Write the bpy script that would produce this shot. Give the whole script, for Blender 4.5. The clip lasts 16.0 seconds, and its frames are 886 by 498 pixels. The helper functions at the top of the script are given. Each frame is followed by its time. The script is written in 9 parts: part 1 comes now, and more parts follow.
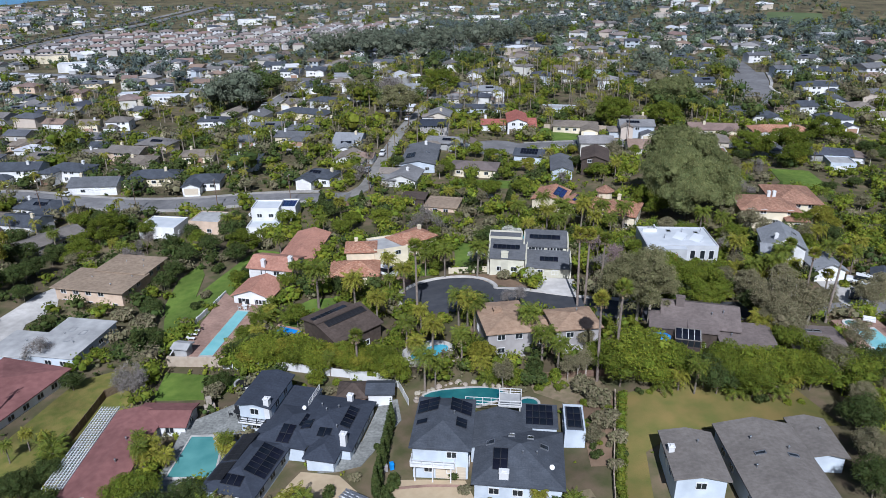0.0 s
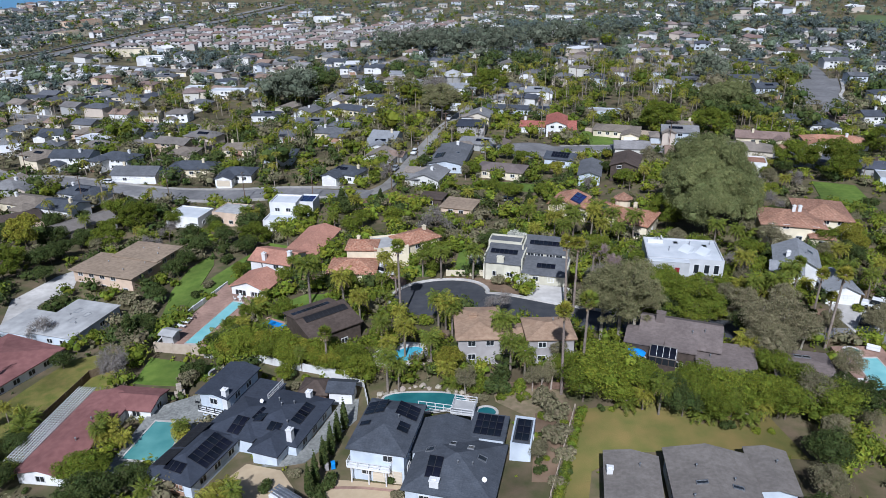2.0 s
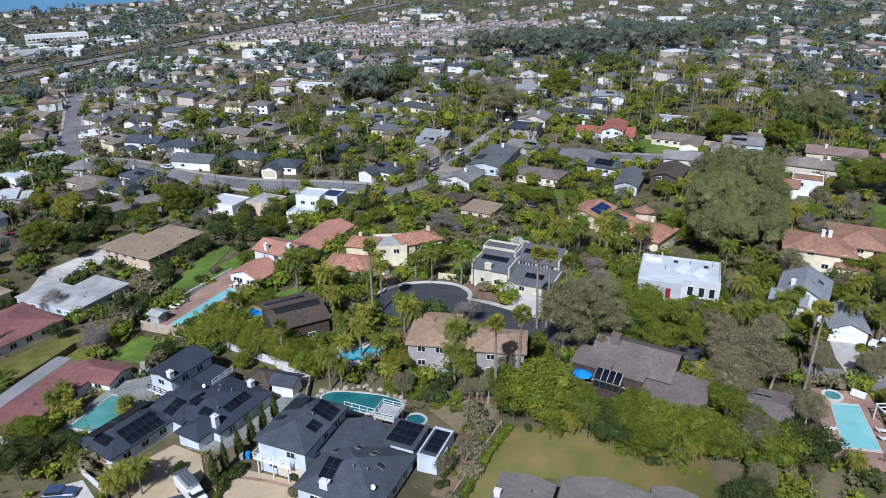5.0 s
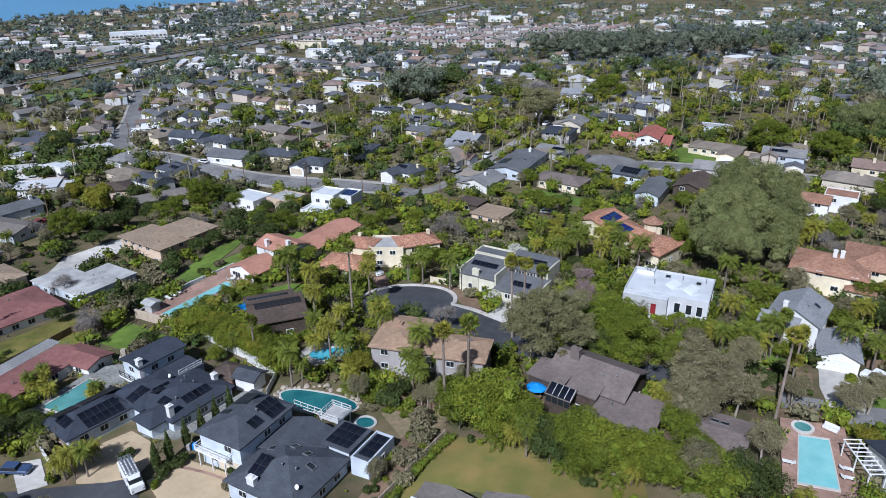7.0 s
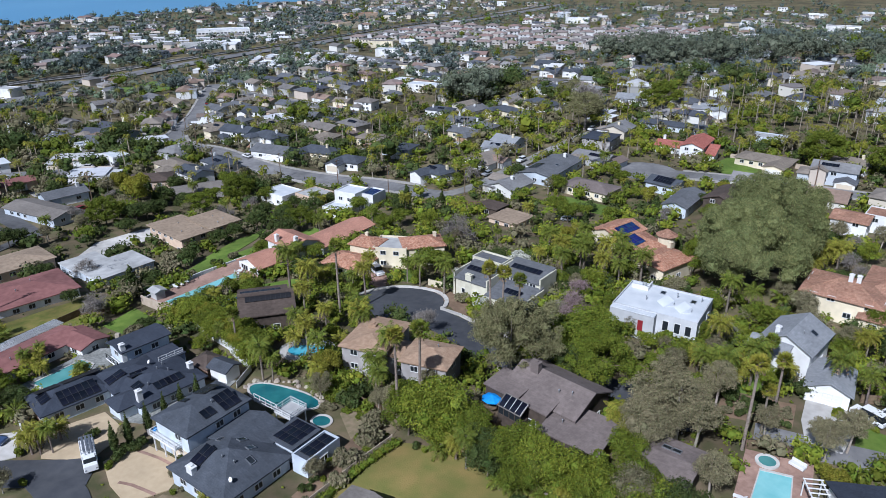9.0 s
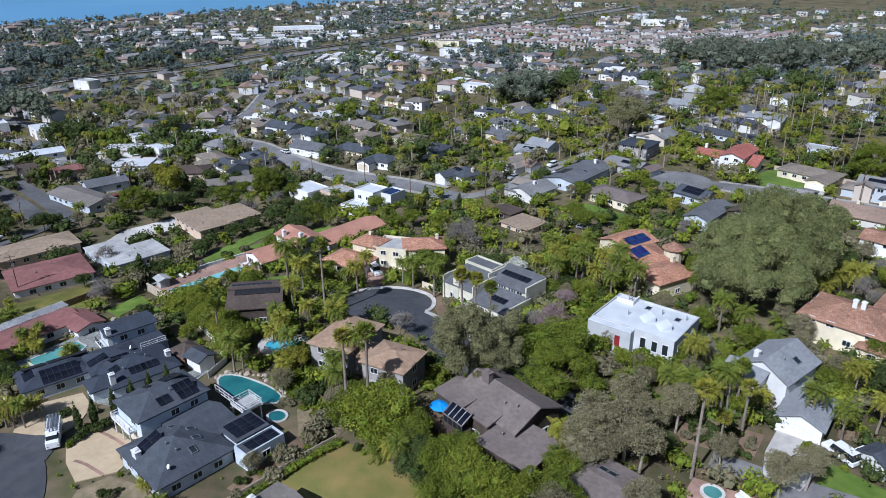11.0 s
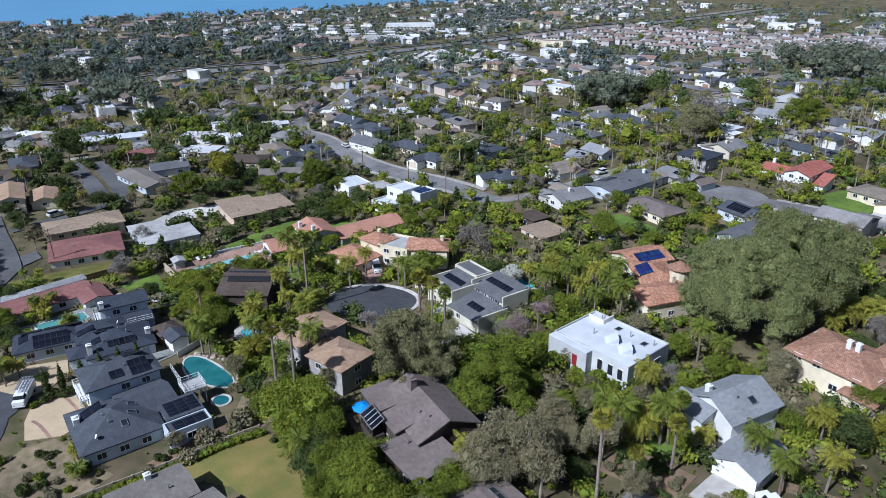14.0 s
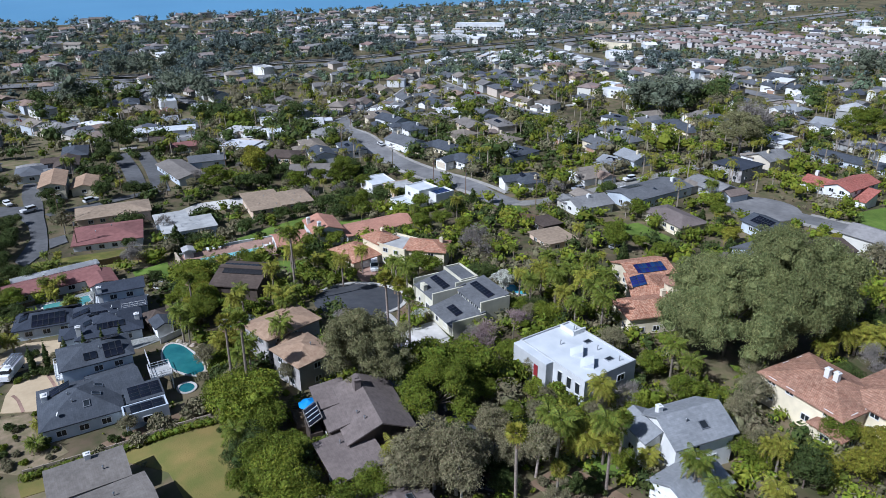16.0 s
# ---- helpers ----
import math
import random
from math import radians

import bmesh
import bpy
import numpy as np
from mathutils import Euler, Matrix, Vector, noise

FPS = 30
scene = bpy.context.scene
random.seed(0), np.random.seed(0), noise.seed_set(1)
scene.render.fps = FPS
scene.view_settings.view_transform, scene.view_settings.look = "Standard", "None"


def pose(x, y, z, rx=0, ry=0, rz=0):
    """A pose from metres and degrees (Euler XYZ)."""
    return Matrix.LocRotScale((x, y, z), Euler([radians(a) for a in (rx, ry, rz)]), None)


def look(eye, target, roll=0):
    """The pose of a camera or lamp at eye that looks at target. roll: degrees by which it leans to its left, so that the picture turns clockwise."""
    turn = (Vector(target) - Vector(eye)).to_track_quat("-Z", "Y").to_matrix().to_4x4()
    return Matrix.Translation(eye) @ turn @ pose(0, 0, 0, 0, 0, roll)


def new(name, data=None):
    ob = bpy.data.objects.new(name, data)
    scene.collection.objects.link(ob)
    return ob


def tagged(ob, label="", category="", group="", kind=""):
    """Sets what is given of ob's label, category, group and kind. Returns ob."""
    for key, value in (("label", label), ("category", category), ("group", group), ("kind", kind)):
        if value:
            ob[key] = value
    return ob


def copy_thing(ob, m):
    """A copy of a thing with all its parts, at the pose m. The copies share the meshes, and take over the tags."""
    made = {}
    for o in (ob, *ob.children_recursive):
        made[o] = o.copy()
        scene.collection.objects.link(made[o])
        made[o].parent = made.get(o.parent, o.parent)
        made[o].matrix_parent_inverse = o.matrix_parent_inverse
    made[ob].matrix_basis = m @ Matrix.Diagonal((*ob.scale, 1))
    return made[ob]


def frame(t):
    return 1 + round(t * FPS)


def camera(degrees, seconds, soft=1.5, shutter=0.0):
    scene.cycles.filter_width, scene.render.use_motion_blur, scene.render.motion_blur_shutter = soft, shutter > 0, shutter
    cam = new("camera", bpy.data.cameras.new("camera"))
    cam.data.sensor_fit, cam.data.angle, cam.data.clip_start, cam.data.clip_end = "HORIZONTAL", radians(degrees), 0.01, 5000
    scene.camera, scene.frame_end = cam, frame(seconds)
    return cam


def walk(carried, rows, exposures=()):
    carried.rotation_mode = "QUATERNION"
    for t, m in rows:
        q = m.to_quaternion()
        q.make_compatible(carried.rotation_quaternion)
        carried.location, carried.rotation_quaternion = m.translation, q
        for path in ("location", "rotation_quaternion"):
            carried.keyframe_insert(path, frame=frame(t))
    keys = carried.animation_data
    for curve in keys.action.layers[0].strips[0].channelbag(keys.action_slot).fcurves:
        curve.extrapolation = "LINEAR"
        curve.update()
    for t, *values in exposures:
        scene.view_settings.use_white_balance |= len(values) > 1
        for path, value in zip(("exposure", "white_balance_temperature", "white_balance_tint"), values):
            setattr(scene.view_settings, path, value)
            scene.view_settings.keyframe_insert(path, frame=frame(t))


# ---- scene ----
cam = camera(64.5, 16.0, soft=0.7)
# seconds, place in metres, turn in degrees
ROWS = [
    (0.0, 0.00, 0.00, 72.00, 66.76, 0.34, -0.15),
    (0.5, 4.57, 0.39, 72.03, 66.73, 0.34, 1.53),
    (1.0, 9.15, 0.88, 72.10, 66.69, 0.33, 3.19),
    (1.5, 13.74, 1.51, 72.10, 66.72, 0.32, 4.87),
    (2.0, 18.30, 2.25, 72.13, 66.70, 0.32, 6.54),
    (2.5, 22.81, 3.11, 72.18, 66.71, 0.31, 8.19),
    (3.0, 27.35, 4.12, 72.25, 66.70, 0.31, 9.90),
    (3.5, 31.86, 5.24, 72.30, 66.74, 0.30, 11.53),
    (4.0, 36.33, 6.48, 72.36, 66.68, 0.30, 13.15),
    (6.5, 58.05, 14.67, 72.38, 66.74, 0.36, 21.13),
    (7.0, 62.28, 16.67, 72.41, 66.77, 0.37, 22.71),
    (7.5, 66.40, 18.82, 72.47, 66.77, 0.37, 24.35),
    (8.0, 70.49, 21.07, 72.49, 66.77, 0.35, 26.20),
    (8.5, 74.55, 23.47, 72.53, 66.77, 0.35, 28.03),
    (9.0, 78.56, 25.97, 72.61, 66.83, 0.36, 29.73),
    (11.5, 97.34, 40.01, 72.99, 66.80, 0.32, 38.07),
    (12.0, 100.84, 43.16, 73.04, 66.75, 0.33, 39.71),
    (12.5, 104.26, 46.43, 73.08, 66.76, 0.32, 41.40),
    (13.0, 107.61, 49.79, 73.14, 66.80, 0.31, 43.11),
    (13.5, 110.86, 53.26, 73.20, 66.79, 0.31, 44.94),
    (14.0, 114.04, 56.84, 73.21, 66.77, 0.32, 46.75),
    (14.5, 117.10, 60.52, 73.23, 66.76, 0.31, 48.44),
    (15.0, 120.05, 64.29, 73.27, 66.74, 0.32, 50.14),
    (15.5, 122.92, 68.14, 73.30, 66.76, 0.33, 51.80),
    (16.0, 125.64, 72.09, 73.32, 66.77, 0.34, 53.37),
]
walk(cam, [(t, pose(x, y, z, rx, ry, rz)) for t, x, y, z, rx, ry, rz in ROWS], [(0.0, 0.02, 5490, 13), (8.0, 0.08, 5440, 13), (16.0, 0.16, 5330, 12)])

# ---- light ----
SUN_AZ, SUN_EL = 182.0, 44.5            # the sun stands to the south
world = bpy.data.worlds.new("sky")
scene.world = world
world.use_nodes = True
sky = world.node_tree.nodes.new("ShaderNodeTexSky")
sky.sky_type, sky.sun_disc = "NISHITA", False
sky.sun_elevation, sky.sun_rotation = radians(SUN_EL), radians(SUN_AZ)
sky.air_density, sky.dust_density = 1.0, 1.0
world.node_tree.links.new(sky.outputs[0], world.node_tree.nodes["Background"].inputs[0])
world.node_tree.nodes["Background"].inputs[1].default_value = 0.05
sun = new("sun", bpy.data.lights.new("sun", "SUN"))
sun.data.energy, sun.data.angle, sun.data.color = 5.0, radians(0.5), (1.0, 0.96, 0.90)
_a, _e = radians(SUN_AZ), radians(SUN_EL)
SUN_WAY = Vector((math.sin(_a) * math.cos(_e), math.cos(_a) * math.cos(_e), math.sin(_e)))
sun.matrix_world = look(tuple(SUN_WAY * 200), (0, 0, 0))

# ---- materials ----


def mat(name, c1, c2, scale=1.0, rough=0.85, bump=0.15, bscale=8.0, metal=0.0, rnd=0.0, island=0.0, big=0.25, palette=None, brick=None, spec=0.3, sub=0.0, pos=False, hue=0.02, pal_island=False):
    """A surface of two mixed colours with grain, large stains and fine relief; palette: colours drawn by the object's random number."""
    m = bpy.data.materials.new(name)
    m.use_nodes = True
    N, L = m.node_tree.nodes, m.node_tree.links
    b = N["Principled BSDF"]
    b.inputs["Roughness"].default_value = rough
    b.inputs["Metallic"].default_value = metal
    b.inputs["Specular IOR Level"].default_value = spec
    co = N.new("ShaderNodeTexCoord").outputs["Object"]
    if pos:
        co = N.new("ShaderNodeNewGeometry").outputs["Position"]
    n1 = N.new("ShaderNodeTexNoise")
    n1.inputs["Scale"].default_value, n1.inputs["Detail"].default_value = scale, 6.0
    L.new(co, n1.inputs["Vector"])
    ramp = N.new("ShaderNodeValToRGB")
    ramp.color_ramp.elements[0].position, ramp.color_ramp.elements[1].position = 0.32, 0.68
    ramp.color_ramp.elements[0].color, ramp.color_ramp.elements[1].color = (*c1, 1), (*c2, 1)
    L.new(n1.outputs["Fac"], ramp.inputs[0])
    col = ramp.outputs[0]
    info = N.new("ShaderNodeObjectInfo")
    if palette:
        pr = N.new("ShaderNodeValToRGB")
        pr.color_ramp.interpolation = "CONSTANT"
        while len(pr.color_ramp.elements) < len(palette):
            pr.color_ramp.elements.new(0.5)
        for i, c in enumerate(palette):
            pr.color_ramp.elements[i].position = i / len(palette)
            pr.color_ramp.elements[i].color = (*c, 1)
        L.new(N.new("ShaderNodeNewGeometry").outputs["Random Per Island"] if pal_island else info.outputs["Random"], pr.inputs[0])
        mx = N.new("ShaderNodeMix")
        mx.data_type, mx.blend_type = "RGBA", "MULTIPLY"
        mx.inputs[0].default_value = 1.0
        L.new(pr.outputs[0], mx.inputs[6])
        L.new(col, mx.inputs[7])
        col = mx.outputs[2]
    if brick:
        br = N.new("ShaderNodeTexBrick")
        br.inputs["Scale"].default_value = 1.0
        br.inputs["Brick Width"].default_value, br.inputs["Row Height"].default_value = brick[0], brick[1]
        br.inputs["Mortar Size"].default_value = brick[2]
        br.inputs["Color1"].default_value = (1, 1, 1, 1)
        br.inputs["Color2"].default_value = (brick[3],) * 3 + (1,)
        br.inputs["Mortar"].default_value = (brick[4],) * 3 + (1,)
        L.new(co, br.inputs["Vector"])
        mx = N.new("ShaderNodeMix")
        mx.data_type, mx.blend_type = "RGBA", "MULTIPLY"
        mx.inputs[0].default_value = 1.0
        L.new(col, mx.inputs[6])
        L.new(br.outputs["Color"], mx.inputs[7])
        col = mx.outputs[2]
    n2 = N.new("ShaderNodeTexNoise")
    n2.inputs["Scale"].default_value, n2.inputs["Detail"].default_value = scale * 0.13, 3.0
    L.new(co, n2.inputs["Vector"])
    rng = N.new("ShaderNodeMapRange")
    rng.inputs["From Min"].default_value, rng.inputs["From Max"].default_value = 0.3, 0.7
    rng.inputs["To Min"].default_value, rng.inputs["To Max"].default_value = 1 - big, 1 + big
    L.new(n2.outputs["Fac"], rng.inputs["Value"])
    val = rng.outputs[0]
    hs = N.new("ShaderNodeHueSaturation")
    for amount, src in ((rnd, info.outputs["Random"]), (island, N.new("ShaderNodeNewGeometry").outputs["Random Per Island"] if island else None)):
        if not amount:
            continue
        r2 = N.new("ShaderNodeMapRange")
        r2.inputs["To Min"].default_value, r2.inputs["To Max"].default_value = 1 - amount, 1 + amount
        L.new(src, r2.inputs["Value"])
        mu = N.new("ShaderNodeMath")
        mu.operation = "MULTIPLY"
        L.new(val, mu.inputs[0])
        L.new(r2.outputs[0], mu.inputs[1])
        val = mu.outputs[0]
        if not palette:
            r3 = N.new("ShaderNodeMapRange")
            r3.inputs["To Min"].default_value, r3.inputs["To Max"].default_value = 0.5 - hue, 0.5 + hue
            wn = N.new("ShaderNodeMath")
            wn.operation = "FRACT"
            m7 = N.new("ShaderNodeMath")
            m7.operation, m7.inputs[1].default_value = "MULTIPLY", 7.31
            L.new(src, m7.inputs[0])
            L.new(m7.outputs[0], wn.inputs[0])
            L.new(wn.outputs[0], r3.inputs["Value"])
            L.new(r3.outputs[0], hs.inputs["Hue"])
    L.new(val, hs.inputs["Value"])
    L.new(col, hs.inputs["Color"])
    L.new(hs.outputs[0], b.inputs["Base Color"])
    if bump:
        n3 = N.new("ShaderNodeTexNoise")
        n3.inputs["Scale"].default_value, n3.inputs["Detail"].default_value = bscale, 4.0
        L.new(co, n3.inputs["Vector"])
        bp = N.new("ShaderNodeBump")
        bp.inputs["Strength"].default_value, bp.inputs["Distance"].default_value = bump, 0.1
        L.new(n3.outputs["Fac"], bp.inputs["Height"])
        L.new(bp.outputs[0], b.inputs["Normal"])
    if sub:
        tr = N.new("ShaderNodeBsdfTranslucent")
        L.new(hs.outputs[0], tr.inputs["Color"])
        ad = N.new("ShaderNodeMixShader")
        ad.inputs[0].default_value = sub
        L.new(b.outputs[0], ad.inputs[1])
        L.new(tr.outputs[0], ad.inputs[2])
        L.new(ad.outputs[0], N["Material Output"].inputs["Surface"])
    return m


ONE = (1, 1, 1)
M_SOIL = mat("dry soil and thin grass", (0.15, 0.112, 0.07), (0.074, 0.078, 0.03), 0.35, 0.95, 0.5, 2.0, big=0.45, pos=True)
M_ASPH = mat("worn asphalt", (0.15, 0.148, 0.15), (0.2, 0.196, 0.195), 0.6, 0.9, 0.2, 6.0, pos=True)
M_STREET = mat("grey weathered asphalt", (0.085, 0.086, 0.09), (0.115, 0.115, 0.118), 0.6, 0.88, 0.2, 6.0, pos=True)
M_LANE = mat("pale worn asphalt", (0.2, 0.19, 0.175), (0.27, 0.26, 0.24), 0.5, 0.9, 0.2, 6.0, pos=True)
M_ASPH_NEW = mat("dark asphalt", (0.05, 0.053, 0.062), (0.07, 0.073, 0.08), 0.6, 0.85, 0.2, 6.0, pos=True)
M_CONC = mat("pale concrete", (0.42, 0.4, 0.37), (0.52, 0.5, 0.47), 0.8, 0.9, 0.1, 5.0, pos=True)
M_PAVE = mat("weathered concrete", (0.27, 0.255, 0.235), (0.35, 0.335, 0.31), 0.8, 0.9, 0.1, 5.0, pos=True)
M_TANPAVE = mat("tan stamped concrete", (0.43, 0.335, 0.215), (0.48, 0.38, 0.25), 1.0, 0.85, 0.1, 5.0, pos=True, big=0.12)
M_REDPAVE = mat("red brick paving", (0.27, 0.17, 0.13), (0.35, 0.23, 0.18), 1.5, 0.9, 0.2, 6.0, pos=True)
M_FLAG = mat("grey flagstone", (0.16, 0.165, 0.155), (0.29, 0.295, 0.275), 2.2, 0.9, 0.4, 4.0, pos=True)
M_LAWN = mat("green lawn", (0.08, 0.135, 0.018), (0.125, 0.18, 0.03), 0.6, 0.95, 0.5, 6.0, pos=True, big=0.3)
M_DRYLAWN = mat("half-dry lawn", (0.2, 0.152, 0.05), (0.125, 0.128, 0.032), 0.3, 0.95, 0.5, 6.0, pos=True, big=0.3)
M_HILL = mat("dull green hillside grass", (0.07, 0.1, 0.04), (0.1, 0.13, 0.055), 0.05, 0.95, 0.3, 1.0, pos=True, big=0.3)
M_FIELD = mat("rough yellow-green grass", (0.21, 0.175, 0.05), (0.115, 0.132, 0.024), 0.6, 0.95, 0.6, 4.0, pos=True, big=0.35)
M_DIRT = mat("brown bare soil", (0.15, 0.10, 0.065), (0.21, 0.145, 0.095), 0.6, 0.95, 0.5, 3.0, pos=True)
M_TANSOIL = mat("tan garden soil with dry litter", (0.25, 0.19, 0.125), (0.15, 0.13, 0.07), 0.9, 0.95, 0.5, 4.0, pos=True, big=0.3)
M_POOL = mat("turquoise pool water", (0.07, 0.22, 0.215), (0.13, 0.32, 0.3), 0.22, 0.04, 0.06, 3.0, pos=True, big=0.1, spec=0.5)
M_POOLDEEP = mat("deep green-blue pool water", (0.015, 0.098, 0.115), (0.045, 0.195, 0.19), 0.22, 0.04, 0.06, 3.0, pos=True, big=0.1, spec=0.5)
M_POOLPALE = mat("pale pool water", (0.2, 0.47, 0.48), (0.27, 0.54, 0.54), 0.5, 0.04, 0.06, 3.0, pos=True, big=0.1, spec=0.5)
M_POOLBLUE = mat("bright blue pool water", (0.07, 0.36, 0.48), (0.14, 0.46, 0.56), 0.6, 0.04, 0.06, 3.0, pos=True, big=0.1, spec=0.5)
M_SEA = mat("sea water", (0.10, 0.27, 0.46), (0.125, 0.31, 0.5), 0.004, 0.3, 0.1, 0.05, pos=True, big=0.12, spec=0.5)
M_SAND = mat("pale sand", (0.42, 0.36, 0.27), (0.5, 0.44, 0.33), 0.1, 0.95, 0.1, 1.0, pos=True)
M_WHITE = mat("white paint", (0.64, 0.64, 0.63), (0.72, 0.72, 0.71), 0.6, 0.6, 0.05, 10)
M_PALEGREY = mat("pale grey-white stucco", (0.42, 0.43, 0.44), (0.49, 0.5, 0.51), 0.6, 0.8, 0.05, 10)
M_CREAM = mat("cream stucco", (0.62, 0.55, 0.40), (0.70, 0.62, 0.46), 0.7, 0.85, 0.1, 12)
M_YELLOW = mat("pale yellow stucco", (0.52, 0.495, 0.39), (0.6, 0.575, 0.46), 0.7, 0.85, 0.1, 12)
M_PINKST = mat("beige-pink stucco", (0.50, 0.38, 0.28), (0.58, 0.45, 0.34), 0.7, 0.85, 0.1, 12)
M_BLUEWALL = mat("pale blue-grey siding", (0.44, 0.49, 0.55), (0.52, 0.57, 0.62), 0.7, 0.8, 0.08, 12)
M_GREYWALL = mat("grey stucco", (0.30, 0.28, 0.27), (0.36, 0.34, 0.33), 0.7, 0.85, 0.08, 12)
M_BROWNWALL = mat("dark brown wood siding", (0.055, 0.042, 0.034), (0.085, 0.065, 0.052), 1.2, 0.8, 0.15, 10)
M_SLATE = mat("blue-grey asphalt shingles", (0.043, 0.051, 0.07), (0.057, 0.066, 0.087), 3.5, 0.95, 0.3, 9, spec=0.15, brick=(0.9, 0.28, 0.012, 0.86, 0.75), big=0.1)
M_SLATE2 = mat("grey composition shingles", (0.064, 0.073, 0.089), (0.086, 0.095, 0.112), 3.5, 0.95, 0.3, 9, spec=0.15, brick=(0.9, 0.28, 0.012, 0.86, 0.75), big=0.16)
M_PALESLATE = mat("pale grey shingles", (0.23, 0.24, 0.255), (0.29, 0.30, 0.315), 1.6, 0.9, 0.3, 9, brick=(0.9, 0.28, 0.012, 0.88, 0.8), big=0.12)
M_CARBLACK = mat("black car paint", (0.012, 0.014, 0.02), (0.02, 0.022, 0.03), 0.5, 0.2, 0.0, big=0.02, spec=0.5)
M_GREYROOF = mat("warm grey shingles", (0.16, 0.143, 0.127), (0.206, 0.186, 0.168), 1.6, 0.9, 0.3, 9, brick=(0.9, 0.28, 0.012, 0.88, 0.78), big=0.15)
M_BROWNROOF = mat("dark brown shingles", (0.074, 0.055, 0.045), (0.105, 0.08, 0.066), 1.6, 0.9, 0.3, 9, brick=(0.9, 0.28, 0.012, 0.84, 0.75), big=0.18)
M_TANROOF = mat("tan shingles", (0.31, 0.205, 0.135), (0.4, 0.28, 0.19), 1.3, 0.9, 0.3, 9, brick=(0.9, 0.28, 0.012, 0.88, 0.78), big=0.14)
M_TANSH = mat("faded tan-grey shingles", (0.185, 0.155, 0.125), (0.245, 0.21, 0.17), 1.5, 0.9, 0.3, 9, brick=(0.9, 0.28, 0.012, 0.86, 0.78), big=0.16)
M_DUSK = mat("dusky rose-brown shingles", (0.2, 0.14, 0.12), (0.26, 0.19, 0.16), 1.5, 0.9, 0.3, 9, brick=(0.9, 0.28, 0.012, 0.86, 0.78), big=0.16)
M_GRAVEL = mat("brown gravel roofing", (0.24, 0.18, 0.125), (0.33, 0.255, 0.185), 1.1, 0.95, 0.3, 12, big=0.15)
M_GREYFLAT = mat("grey rolled roofing", (0.33, 0.33, 0.325), (0.44, 0.44, 0.43), 0.5, 0.9, 0.1, 6, big=0.2)
M_WHITEFLAT = mat("white roof coating", (0.5, 0.53, 0.56), (0.6, 0.62, 0.64), 0.35, 0.7, 0.08, 5, big=0.1)
M_TERRA = mat("terracotta barrel tiles", (0.36, 0.14, 0.08), (0.62, 0.37, 0.25), 2.0, 0.85, 0.5, 7, brick=(0.3, 0.42, 0.03, 0.72, 0.5), big=0.15)
M_TERRA2 = mat("faded red clay tiles", (0.31, 0.155, 0.1), (0.46, 0.275, 0.19), 1.8, 0.85, 0.5, 7, brick=(0.3, 0.42, 0.03, 0.75, 0.55), big=0.2)
M_REDTILE = mat("bright red clay tiles", (0.33, 0.1, 0.075), (0.46, 0.18, 0.14), 1.5, 0.85, 0.4, 7, brick=(0.3, 0.42, 0.03, 0.8, 0.6), big=0.12)
M_REDROOF = mat("dull red roofing", (0.18, 0.08, 0.074), (0.235, 0.11, 0.1), 0.9, 0.9, 0.2, 8, big=0.2)
M_PANE = mat("dark window glass", (0.016, 0.02, 0.024), (0.03, 0.035, 0.04), 0.3, 0.06, 0.0, big=0.3, spec=0.6)
M_SLATE3 = mat("mid-grey composition shingles", (0.115, 0.12, 0.13), (0.15, 0.155, 0.165), 1.6, 0.95, 0.3, 9, spec=0.15, brick=(0.9, 0.28, 0.012, 0.86, 0.75), big=0.16)
M_MAUVE = mat("weathered brown-grey shingles", (0.15, 0.122, 0.112), (0.19, 0.157, 0.145), 1.6, 0.9, 0.3, 9, brick=(0.9, 0.28, 0.012, 0.88, 0.78), big=0.15)
M_MATBLACK = mat("black rubber pool-heating mat", (0.012, 0.012, 0.014), (0.022, 0.022, 0.025), 3.0, 0.6, 0.2, 14)
M_SOLAR = mat("black solar glass", (0.006, 0.008, 0.014), (0.012, 0.014, 0.022), 0.5, 0.22, 0.0, rnd=0.2, spec=0.35)
M_SOLARB = mat("blue solar glass", (0.012, 0.025, 0.10), (0.018, 0.035, 0.13), 0.5, 0.15, 0.0, rnd=0.2, spec=0.5)
M_ALU = mat("aluminium", (0.35, 0.36, 0.38), (0.45, 0.46, 0.48), 2, 0.4, 0.0, metal=0.8)
M_DARKMETAL = mat("dark metal", (0.03, 0.03, 0.032), (0.05, 0.05, 0.052), 2, 0.5, 0.0, metal=0.3)
M_BARK = mat("grey-brown bark", (0.12, 0.095, 0.07), (0.2, 0.165, 0.13), 3, 0.95, 0.6, 9, rnd=0.2)
M_PALEBARK = mat("pale peeling bark", (0.30, 0.26, 0.21), (0.42, 0.37, 0.31), 2, 0.9, 0.4, 7, rnd=0.15)
M_PALMBARK = mat("grey palm trunk", (0.17, 0.14, 0.11), (0.27, 0.23, 0.19), 4, 0.95, 0.6, 12, rnd=0.2)
M_WOOD = mat("weathered brown timber", (0.13, 0.085, 0.055), (0.2, 0.14, 0.095), 2, 0.85, 0.2, 10, rnd=0.15)
M_STONE = mat("tan boulders", (0.30, 0.255, 0.2), (0.42, 0.37, 0.3), 2, 0.9, 0.4, 6, rnd=0.2)
M_WALLTAN = mat("tan garden wall", (0.42, 0.34, 0.26), (0.5, 0.42, 0.33), 0.9, 0.9, 0.1, 10)
